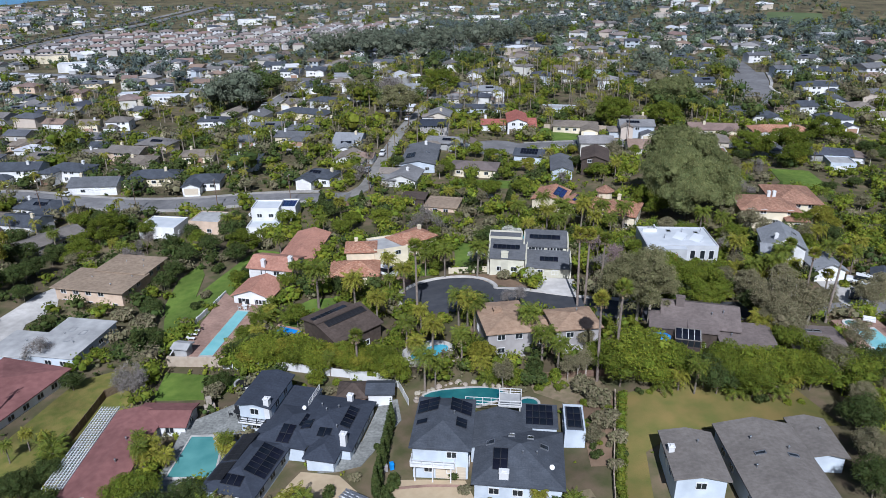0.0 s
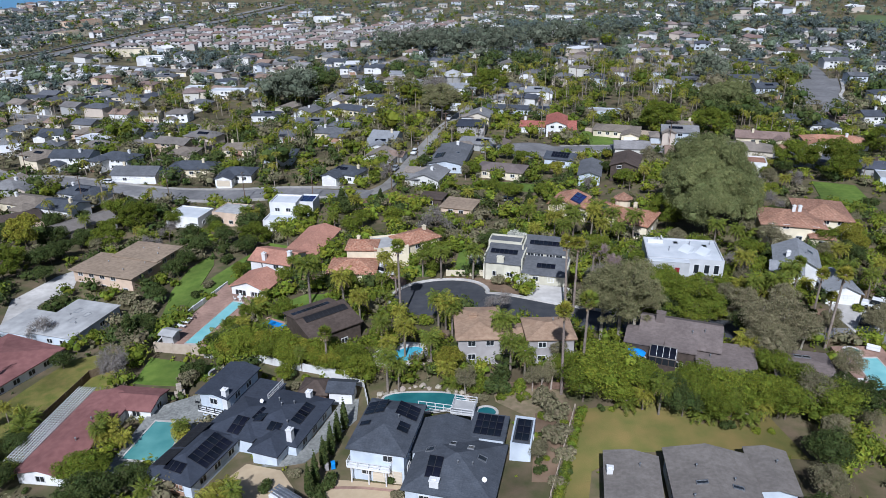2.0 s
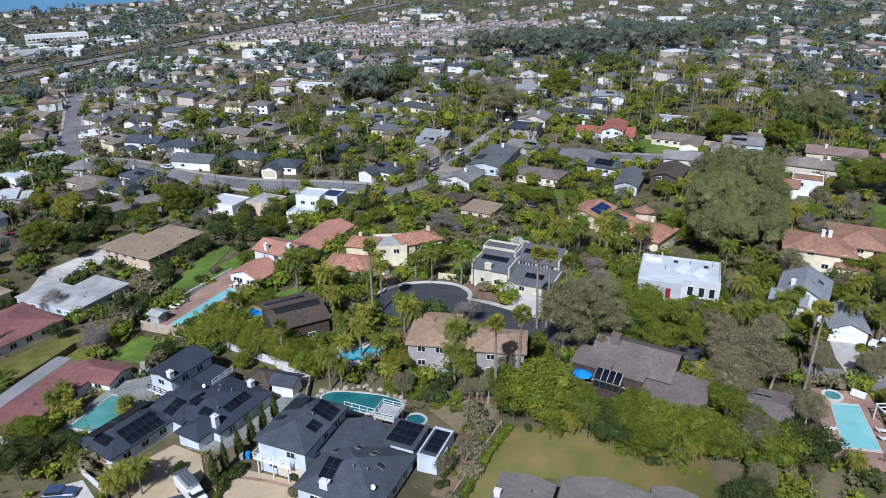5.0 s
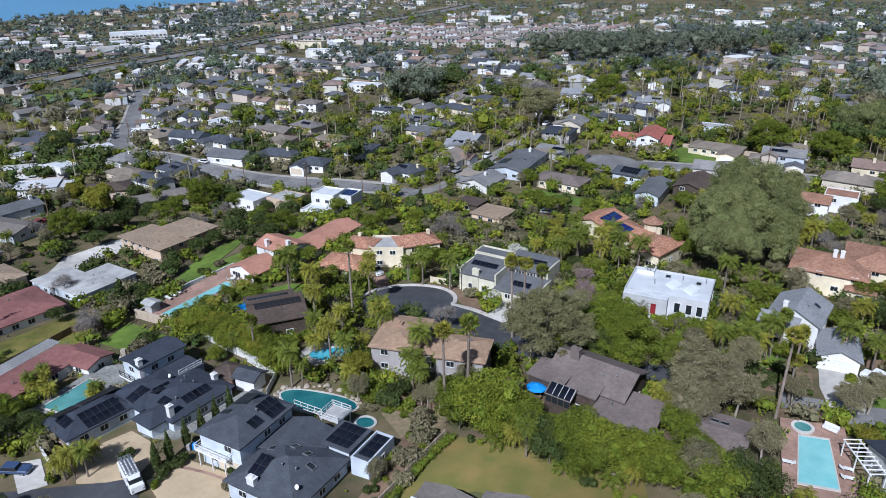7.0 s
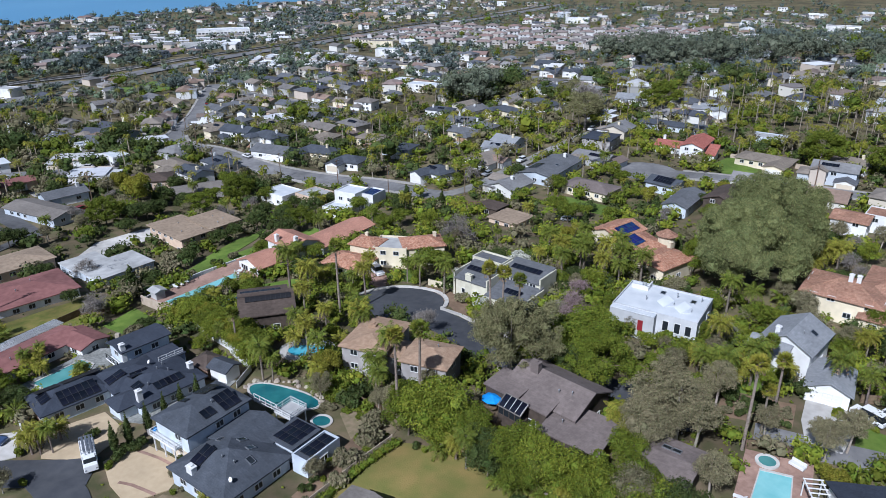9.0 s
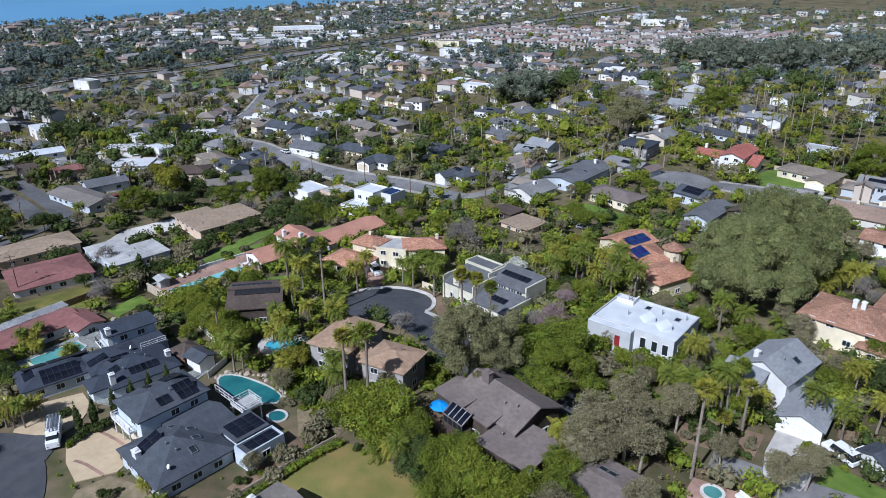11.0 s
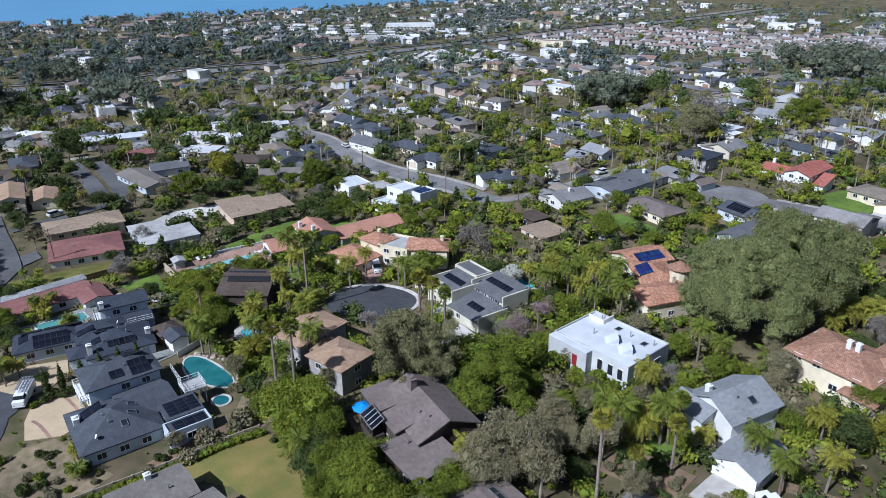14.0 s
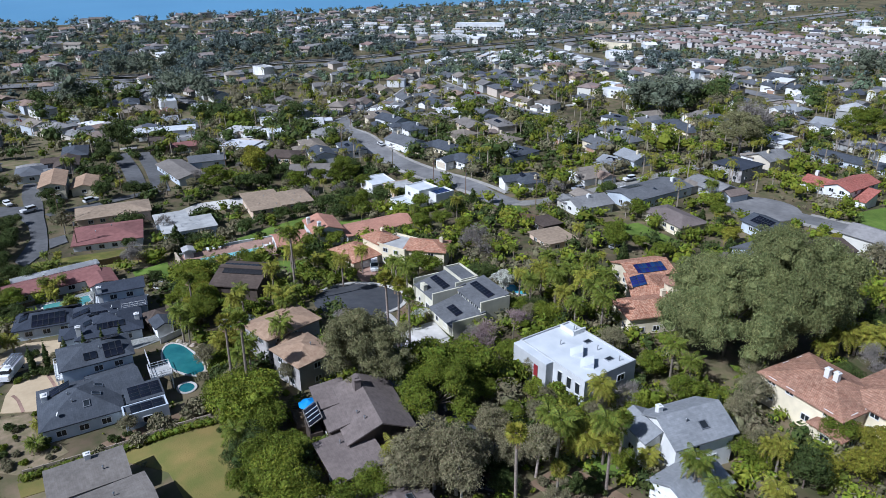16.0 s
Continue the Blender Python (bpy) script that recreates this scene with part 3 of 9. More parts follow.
def add_window(parent, m, w, h, frame_mat):
    fr, pn = window_meshes(round(w, 1), round(h, 1), frame_mat)
    f = part("window", fr, parent, m)
    part("pane", pn, f)
    return f


def door_mesh(w, h, material):
    def make():
        bm = bmesh.new()
        add_box(bm, 0, 0, h / 2, w, 0.06, h)
        bmesh.ops.subdivide_edges(bm, edges=[e for e in bm.edges if abs(e.verts[0].co.z - e.verts[1].co.z) > 0.1], cuts=3, use_grid_fill=True)
        bmesh.ops.subdivide_edges(bm, edges=[e for e in bm.edges if abs(e.verts[0].co.x - e.verts[1].co.x) > 0.1], cuts=max(1, int(w / 1.2) - 1), use_grid_fill=True)
        fs = [f for f in bm.faces if f.normal.y < -0.9]
        bmesh.ops.inset_individual(bm, faces=fs, thickness=0.06, depth=-0.03)
        return bmesh_data("garage_door", bm, material)
    return cached(("gdoor", round(w, 1), round(h, 1), material.name), make)


def side_pose(g, side, along, z, out=0.0):
    """Pose on an outer wall of a wing: side s, n, e or w of the wing; along from the wall's middle."""
    w, d = g["w"] / 2, g["d"] / 2
    x, y, r = {"s": (along, -d - out, 0), "n": (-along, d + out, 180), "e": (w + out, along, 90), "w": (-w - out, -along, -90)}[side]
    return pose(x, y, z, 0, 0, r)


def chimney_mesh(w, d, h, material):
    def make():
        bm = bmesh.new()
        add_box(bm, 0, 0, h / 2, w, d, h, 0.02)
        add_box(bm, 0, 0, h + 0.06, w + 0.16, d + 0.16, 0.14, 0.02)
        add_box(bm, 0, 0, h + 0.22, w * 0.5, d * 0.5, 0.2)
        return bmesh_data("chimney", bm, material)
    return cached(("chim", w, d, round(h, 1), material.name), make)


def wing_pose(g):
    return pose(g["x"], g["y"], g["z"], 0, 0, g["rot"])


def house(label, wings, wall, roof, frame_mat=None, name="house", category="house", group="", wins=True):
    """A house from its wings. Returns the thing and keeps the wings for what is set on them."""
    frame_mat = frame_mat or M_WHITE
    g0 = wings[0]
    for g in wings:
        if g["z"] is None:
            g["z"] = gz(g["x"], g["y"])
    base = thing(name, pose(g0["x"], g0["y"], g0["z"]), label, category, group)
    inv = base.matrix_basis.inverted()
    for g in wings:
        m = inv @ wing_pose(g)
        g["m"], g["home"] = m, base
        wl = part("wall", wall_mesh(g, g["wall"] or wall), base, m)
        part("roof", roof_mesh(g, g["roof"] or roof), base, m)
        g["wl"] = wl
        take_box(g["x"], g["y"], g["w"], g["d"], g["rot"], 1.0)
        if wins and g["wins"]:
            for side, length in (("s", g["w"]), ("e", g["d"]), ("w", g["d"]), ("n", g["w"])):
                out = radians(g["rot"]) + {"s": -1.57, "e": 0.0, "w": 3.14, "n": 1.57}[side]
                if math.sin(out) > 0.5 or math.cos(out) < -0.5 and g["x"] < 0:
                    continue
                n = int((length - 1.0) / 3.3)
                for st in range(g["storeys"]):
                    for k in range(n):
                        if (k * 7 + st * 3 + len(side) + int(g["x"])) % 5 == 4:
                            continue
                        add_window(base, m @ side_pose(g, side, (k - (n - 1) / 2) * 3.3, 0.95 + st * 2.75), 1.5, 1.25, frame_mat)
    return base


def on_roof(g, u, v, lift=0.0, flat=False):
    """Pose on a wing's roof, tilted with it, its x axis along the eave."""
    z = roof_height(g, u, v) + lift
    if flat or g["kind"] == "flat":
        return g["m"] @ pose(u, v, z)
    e = 0.05
    gx = (roof_height(g, u + e, v) - roof_height(g, u - e, v)) / (2 * e)
    gy = (roof_height(g, u, v + e) - roof_height(g, u, v - e)) / (2 * e)
    n = Vector((-gx, -gy, 1)).normalized()
    up = Vector((gx, gy, gx * gx + gy * gy))
    up = up.normalized() if up.length > 1e-6 else Vector((0, 1, 0))
    right = up.cross(n)
    return g["m"] @ Matrix.Translation((u, v, z)) @ Matrix((right, up, n)).transposed().to_4x4()


def panel_mesh(w, h, material):
    def make():
        bm = bmesh.new()
        add_box(bm, 0, 0, 0.02, w, h, 0.04)
        return bmesh_data("solar_panel", bm, material)
    return cached(("panel", w, h, material.name), make)


def panels(g, u, v, nx, ny, w=1.0, h=1.65, material=None, gap=0.05, tilt=0.0):
    """Rows of solar panels round a place on a wing's roof; nx along the eave."""
    me = panel_mesh(w, h, material or M_SOLAR)
    rim = cached(("prim", w, h), lambda: frame_ring(w, h))
    m0 = on_roof(g, u, v, 0.14)
    for i in range(nx):
        for j in range(ny):
            p = part("solar_panel", me, g["home"], m0 @ pose((i - (nx - 1) / 2) * (w + gap), (j - (ny - 1) / 2) * (h + gap), 0, tilt))
            part("frame", rim, p)


def frame_ring(w, h):
    bm = bmesh.new()
    for x, y, sx, sy in ((0, h / 2, w + 0.04, 0.04), (0, -h / 2, w + 0.04, 0.04), (w / 2, 0, 0.04, h - 0.04), (-w / 2, 0, 0.04, h - 0.04)):
        add_box(bm, x, y, 0.025, sx, sy, 0.06)
    return bmesh_data("frame", bm, M_DARKMETAL)


def chimney(g, u, v, h=1.2, w=0.9, d=0.9, material=None, down=2.5):
    part("chimney", chimney_mesh(w, d, h + down, material or M_WHITE), g["home"], on_roof(g, u, v, -down, flat=True))


def vent(g, u, v, h=0.5):
    def make():
        bm = bmesh.new()
        add_tube(bm, (0, 0, -0.2), (0, 0, h), 0.09, 0.09, 8)
        add_tube(bm, (0, 0, h), (0, 0, h + 0.12), 0.17, 0.1, 8)
        return bmesh_data("vent_pipe", bm, M_ALU)
    part("vent_pipe", cached(("vent", h), make), g["home"], on_roof(g, u, v, flat=True))


def skylight(g, u, v, w=0.9, h=1.3):
    def make():
        bm = bmesh.new()
        for x, y, sx, sy in ((0, h / 2, w + 0.1, 0.1), (0, -h / 2, w + 0.1, 0.1), (w / 2, 0, 0.1, h - 0.1), (-w / 2, 0, 0.1, h - 0.1)):
            add_box(bm, x, y, 0.06, sx, sy, 0.2)
        return bmesh_data("skylight", bm, M_ALU)
    s = part("skylight", cached(("sky", w, h), make), g["home"], on_roof(g, u, v, 0.02))

    def glass():
        bm = bmesh.new()
        add_box(bm, 0, 0, 0.1, w - 0.1, h - 0.1, 0.04)
        return bmesh_data("pane", bm, M_PANE)
    part("pane", cached(("skyp", w, h), glass), s)


def dish(g, u, v):
    def make():
        bm = bmesh.new()
        add_tube(bm, (0, 0, -0.1), (0, 0, 0.5), 0.03, 0.03, 6)
        bmesh.ops.create_cone(bm, cap_ends=True, segments=14, radius1=0.1, radius2=0.36, depth=0.16, matrix=pose(0, -0.1, 0.6, 60))
        return bmesh_data("satellite_dish", bm, M_WHITE)
    part("satellite_dish", cached("dish", make), g["home"], on_roof(g, u, v, flat=True))


def garage(g, side, along, w=4.8, h=2.2, material=None):
    part("garage_door", door_mesh(w, h, material or M_DOOR), g["home"], g["m"] @ side_pose(g, side, along, 0.02, 0.04))


def rail_mesh(length, h, material, bars=True):
    def make():
        bm = bmesh.new()
        for z in (0.12, h * 0.5, h):
            add_box(bm, 0, 0, z, length, 0.07, 0.09)
        n = max(2, int(length / 1.3) + 1)
        for i in range(n):
            add_box(bm, -length / 2 + length * i / (n - 1), 0, h / 2, 0.1, 0.1, h)
        return bmesh_data("railing", bm, material)
    return cached(("rail", round(length, 1), h, material.name), make)


def fence(pts, h, material, label, name="fence", gap=2.4, thick=0.12, category="fence", z_of=None):
    """A fence or garden wall of panels between posts, stepping with the land."""
    L = []
    for (x0, y0), (x1, y1) in zip(pts, pts[1:]):
        n = max(1, round(math.hypot(x1 - x0, y1 - y0) / gap))
        L += [(x0 + (x1 - x0) * k / n, y0 + (y1 - y0) * k / n) for k in range(n)]
    L.append(pts[-1])
    f = thing(name, pose(*L[0], gz(*L[0])), label, category, kind="structure" if "wall" in name else "")
    inv = f.matrix_basis.inverted()
    for (x0, y0), (x1, y1) in zip(L, L[1:]):
        ln = math.hypot(x1 - x0, y1 - y0)
        z0, z1 = gz(x0, y0), gz(x1, y1)
        a = math.degrees(math.atan2(y1 - y0, x1 - x0))
        tilt = math.degrees(math.atan2(z1 - z0, ln))
        pm = box_mesh("panel", ln, thick, h + 0.3, material, 0.01)
        part("panel", pm, f, inv @ pose((x0 + x1) / 2, (y0 + y1) / 2, (z0 + z1) / 2 - 0.3, 0, 0, a) @ pose(0, 0, 0, 0, -tilt, 0))
        part("post", box_mesh("post", thick + 0.1, thick + 0.1, h + 0.45, material, 0.02), f, inv @ pose(x0, y0, z0 - 0.35, 0, 0, a))
    return f


# ---- plants ----


def leaves(rng, centres, radii, n, size, flat=0.0, shell=(0.7, 1.08), tri=False):
    """Small leaf sprays scattered over the skins of lobes: vertices and quads."""
    want, m = n, n if len(centres) < 4 else int(n * 3.2)
    k = rng.choice(len(centres), m, p=(radii ** 2 / (radii ** 2).sum()))
    d = rng.normal(size=(m, 3))
    d[:, 2] = np.where(d[:, 2] < -0.6, -d[:, 2], d[:, 2])
    d /= np.linalg.norm(d, axis=1)[:, None]
    r = rng.uniform(*shell, m)[:, None] * radii[k][:, None]
    p = centres[k] + d * r * np.array([1, 1, 0.8])
    if m > n:
        # only sprays on the outside of the crown are kept
        deep = np.zeros(m, bool)
        for c, q in zip(centres, radii):
            v = (p - c) / np.array([1, 1, 0.8])
            deep |= (v * v).sum(1) < (0.72 * q) ** 2 * min(1.0, shell[0] / 0.6)
        keep = np.flatnonzero(~deep)[:want]
        d, p = d[keep], p[keep]
        n = len(keep)
    nrm = d * 0.9 + rng.normal(size=(n, 3)) * 0.75
    nrm /= np.linalg.norm(nrm, axis=1)[:, None]
    t = np.cross(nrm, rng.normal(size=(n, 3)))
    t /= np.linalg.norm(t, axis=1)[:, None]
    b = np.cross(nrm, t)
    s = size * rng.uniform(0.6, 1.35, n)[:, None]
    if tri:
        V = np.stack([p - t * s, p + b * s * 0.9 + nrm * s * 0.2, p + t * s], 1).reshape(-1, 3)
        return V, np.arange(3 * n).reshape(-1, 3)
    V = np.stack([p - t * s, p - b * s * 0.45 + nrm * s * 0.2, p + t * s, p + b * s * 0.5], 1).reshape(-1, 3)
    return V, np.arange(4 * n).reshape(-1, 4)


BALLS = {}


def blob(rng, c, r, sub=1):
    """A lumpy inner mass."""
    if sub not in BALLS:
        bm = bmesh.new()
        bmesh.ops.create_icosphere(bm, subdivisions=sub, radius=1.0)
        BALLS[sub] = np.array([v.co[:] for v in bm.verts]), np.array([[v.index for v in f.verts] for f in bm.faces])
        bm.free()
    V, F = BALLS[sub]
    return V * (r * rng.uniform(0.62, 0.98, (len(V), 1))) * np.array([1, 1, 0.8]) + c, F


def join(chunks):
    """One list of vertices and its faces from many, the faces sorted by their number of corners."""
    vs, fs, o = [], {}, 0
    for V, F in chunks:
        V = np.asarray(V, float)
        vs.append(V)
        if isinstance(F, np.ndarray):
            fs.setdefault(F.shape[1], []).append(F + o)
        else:
            for f in F:
                fs.setdefault(len(f), []).append(np.array([f]) + o)
        o += len(V)
    return np.concatenate(vs), [np.concatenate(f) for f in fs.values()]


def lobes(rng, h, r, base, n, lump=1.0):
    """Centres and radii of the lobes of a crown of overall radius r between base and h."""
    c = []
    mid = (base + h) / 2
    half = (h - base) / 2
    for i in range(n):
        a, q = i * 2.4 + rng.uniform(-0.4, 0.4), math.sqrt((i + 0.5) / n)
        zz = rng.uniform(-0.55, 0.75) * math.sqrt(max(0.05, 1 - q * q * 0.8))
        c.append((math.cos(a) * q * r * 0.72, math.sin(a) * q * r * 0.72, mid + zz * half * 0.8))
    c = np.array(c)
    rad = rng.uniform(0.30, 0.48, n) * min(r, half * 1.3) * lump
    if n > 50:
        # a very large crown: many small lumps over a broad uneven dome
        u = rng.normal(size=(n, 3))
        u[:, 2] = np.abs(u[:, 2]) * 0.9 - 0.25
        u /= np.linalg.norm(u, axis=1)[:, None]
        swell = 1 + 0.12 * np.sin(3 * np.arctan2(u[:, 1], u[:, 0]) + 1) + 0.10 * np.sin(5 * u[:, 0] + 4 * u[:, 2])
        c = u * (rng.uniform(0.62, 0.9, n) * swell)[:, None] * np.array([r, r, half]) + np.array([0, 0, mid - 0.1 * half])
        rad = rng.uniform(0.10, 0.24, n) * r
    return c, rad


def trunk_mesh(rng, h, r, tips, material):
    bm = bmesh.new()
    p, rr = Vector((0, 0, -0.4)), r
    knee = Vector((rng.uniform(-0.3, 0.3), rng.uniform(-0.3, 0.3), h))
    add_tube(bm, p, knee, r, r * 0.7, 7)
    for t in tips:
        t = Vector(t)
        mid = knee.lerp(t, 0.5) + Vector((rng.uniform(-0.4, 0.4), rng.uniform(-0.4, 0.4), 0.3))
        add_tube(bm, knee - Vector((0, 0, 0.2)), mid, r * 0.5, r * 0.3, 5)
        add_tube(bm, mid, t, r * 0.3, r * 0.1, 4)
    return bmesh_data("trunk", bm, material)


def tree_meshes(seed, h, r, base, n_lobe, n_leaf, size, leaf_mat, bark, sub=1, shell=(0.7, 1.08), core=0.66, lump=1.0):
    rng = np.random.default_rng(seed)
    c, rad = lobes(rng, h, r, base, n_lobe, lump)
    ch = [leaves(rng, c, rad, n_leaf, size, shell=shell, tri=True)]
    if core:
        ch += [blob(rng, c[i], rad[i] * core, sub) for i in range(n_lobe)]
    V, F = join(ch)
    return [("trunk", trunk_mesh(rng, base + 0.25 * (h - base), max(0.12, h * 0.022), c[: min(7, n_lobe)], bark)), ("crown", mesh("crown", V, F, leaf_mat))]


def frond(rng, a, length, rise, droop, n=9, width=0.5, feather=True):
    """One palm frond that leaves the crown at bearing a: leaflets on both sides of a bending stalk."""
    d = np.array([math.cos(a), math.sin(a), 0])
    side = np.array([-math.sin(a), math.cos(a), 0])
    V, F = [], []
    for i in range(n):
        t0, t1 = 0.12 + 0.88 * i / n, 0.12 + 0.88 * (i + 0.75) / n
        pts = []
        for t in (t0, t1):
            pts.append(d * length * t * (1 - 0.25 * droop * t * t) + np.array([0, 0, length * (rise * t - droop * t * t)]))
        wd = width * math.sin(math.pi * min(1, 0.15 + 0.85 * (i + 0.5) / n) ** 0.8) + 0.06
        for s in (1, -1):
            tip = (pts[0] + pts[1]) / 2 + side * s * wd + d * wd * 0.5 + np.array([0, 0, -wd * rng.uniform(0.35, 0.8)])
            k = len(V)
            V += [pts[0], pts[1], tip + d * 0.05, tip - d * 0.05]
            F.append((k, k + 1, k + 2, k + 3))
    return np.array(V), np.array(F)


def palm_meshes(seed, kind, h):
    rng = np.random.default_rng(seed)
    bm = bmesh.new()
    r0, r1 = {"fan": (0.26, 0.17), "queen": (0.24, 0.16), "date": (0.42, 0.36), "low": (0.3, 0.25)}[kind]
    p = Vector((0, 0, -0.4))
    n = 6
    lean = rng.uniform(-0.03, 0.03, 2)
    for i in range(n):
        z = (i + 1) / n * h
        q = Vector((lean[0] * z, lean[1] * z, z))
        add_tube(bm, p, q, (r0 + (r1 - r0) * i / n) * 1.06, r0 + (r1 - r0) * (i + 1) / n, 8)
        p = q
    trunk = bmesh_data("trunk", bm, M_PALMBARK)
    top = np.array(p)
    ch, dead = [], []
    if kind == "fan":
        for i in range(96):
            a, el = i * 2.4, rng.uniform(-0.75, 1.25)
            L = rng.uniform(0.8, 1.25)
            d = np.array([math.cos(a) * math.cos(el), math.sin(a) * math.cos(el), math.sin(el)])
            s = np.array([-math.sin(a), math.cos(a), 0])
            u = np.cross(d, s)
            ro = rng.uniform(-0.7, 0.7)
            s, u = s * math.cos(ro) + u * math.sin(ro), u * math.cos(ro) - s * math.sin(ro)
            c = d * L * 0.75
            V, F = [c], []
            for k in range(11):
                q = (k - 5) / 5 * 1.35
                V.append(c + (d * math.cos(q) + s * math.sin(q)) * L * 0.72 * (1 if k % 2 else 0.42) - np.array([0, 0, 0.16 * L * abs(q)]) + u * 0.05 * (k % 2))
            F = np.array([(0, k, k + 1) for k in range(1, 11)])
            ch.append((np.array(V) + top, F))
        for i in range(16):
            V, F = frond(rng, i * 2.4, rng.uniform(0.8, 1.3), -0.9, 0.5, 3, 0.28)
            dead.append((V + top - np.array([0, 0, 0.1]), F))
    else:
        nf, L, rise, droop, wd = {"queen": (36, 3.1, 0.8, 1.2, 0.56), "date": (44, 3.1, 0.8, 0.95, 0.4), "low": (22, 2.4, 0.9, 1.0, 0.4)}[kind]
        for i in range(nf):
            q = i / nf
            V, F = frond(rng, i * 2.4, L * rng.uniform(0.85, 1.1), rise * (1.3 - 1.25 * q) + rng.uniform(-0.1, 0.1), droop * (0.55 + 0.4 * q), 13, wd)
            ch.append((V + top, F))
        for i in range(9):
            V, F = frond(rng, i * 1.3, L * 0.6, -0.9, 0.5, 5, 0.34)
            dead.append((V + top - np.array([0, 0, 0.25]), F))
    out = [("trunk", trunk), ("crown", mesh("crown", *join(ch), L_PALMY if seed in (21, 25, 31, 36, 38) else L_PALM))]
    out.append(("dry_fronds", mesh("dry_fronds", *join(dead), L_DEAD)))
    return out


def column_meshes(seed, h, r, n, size, leaf_mat, cone=0.0):
    """A narrow cypress or a conifer."""
    rng = np.random.default_rng(seed)
    z = np.linspace(0.3, h * 0.95, 14)
    prof = r * (1 - z / h) ** 0.75 if cone else r * np.clip(np.sin(np.pi * np.clip(z / h, 0.05, 1) ** 0.6), 0.12, 1)
    c = np.stack([rng.uniform(-0.1, 0.1, 14) * r, rng.uniform(-0.1, 0.1, 14) * r, z], 1)
    ch = [leaves(rng, c, np.maximum(prof, 0.12), n, size)] + [blob(rng, c[i], max(prof[i], 0.1) * 0.9, 1) for i in range(14)]
    bm = bmesh.new()
    add_tube(bm, (0, 0, -0.3), (0, 0, h * 0.5), 0.18, 0.08, 7)
    return [("trunk", bmesh_data("trunk", bm, M_BARK)), ("crown", mesh("crown", *join(ch), leaf_mat))]


def bare_meshes(seed, h, r, twig):
    """A leafless tree: forked limbs and fine twigs."""
    rng = np.random.default_rng(seed)
    bm = bmesh.new()
    ends = []

    def grow(p, d, ln, rad, depth):
        q = p + d * ln
        add_tube(bm, p, q, rad, rad * 0.65, 5, False)
        if depth == 0:
            ends.append(q)
            return
        for _ in range(3 if depth > 1 else 4):
            nd = (d + Vector(rng.normal(size=3) * 0.55) + Vector((0, 0, 0.18))).normalized()
            grow(q, nd, ln * rng.uniform(0.62, 0.82), rad * 0.6, depth - 1)
    grow(Vector((0, 0, -0.3)), Vector((0, 0, 1)), h * 0.3, h * 0.022, 4)
    e = np.array([p[:] for p in ends])
    n = 2400
    k = rng.integers(0, len(e), n)
    p = e[k] + rng.normal(size=(n, 3)) * 0.35
    d = rng.normal(size=(n, 3))
    d /= np.linalg.norm(d, axis=1)[:, None]
    s = np.cross(d, rng.normal(size=(n, 3)))
    s /= np.linalg.norm(s, axis=1)[:, None]
    V = np.stack([p, p + d * 0.75 + s * 0.035, p + d * 0.75 - s * 0.035], 1).reshape(-1, 3)
    return [("trunk", bmesh_data("trunk", bm, M_BARK)), ("spray", mesh("spray", V, [np.arange(3 * n).reshape(-1, 3)], twig))]


def shrub_meshes(seed, h, r, n, size, leaf_mat):
    rng = np.random.default_rng(seed)
    c = np.array([(rng.uniform(-0.5, 0.5) * r, rng.uniform(-0.5, 0.5) * r, h * rng.uniform(0.3, 0.6)) for _ in range(5)])
    rad = rng.uniform(0.45, 0.62, 5) * r
    rad = np.minimum(rad, h * 0.55)
    ch = [leaves(rng, c, rad, n, size)] + [blob(rng, c[i], rad[i] * 0.9, 1) for i in range(5)]
    return [("crown", mesh("crown", *join(ch), leaf_mat))]


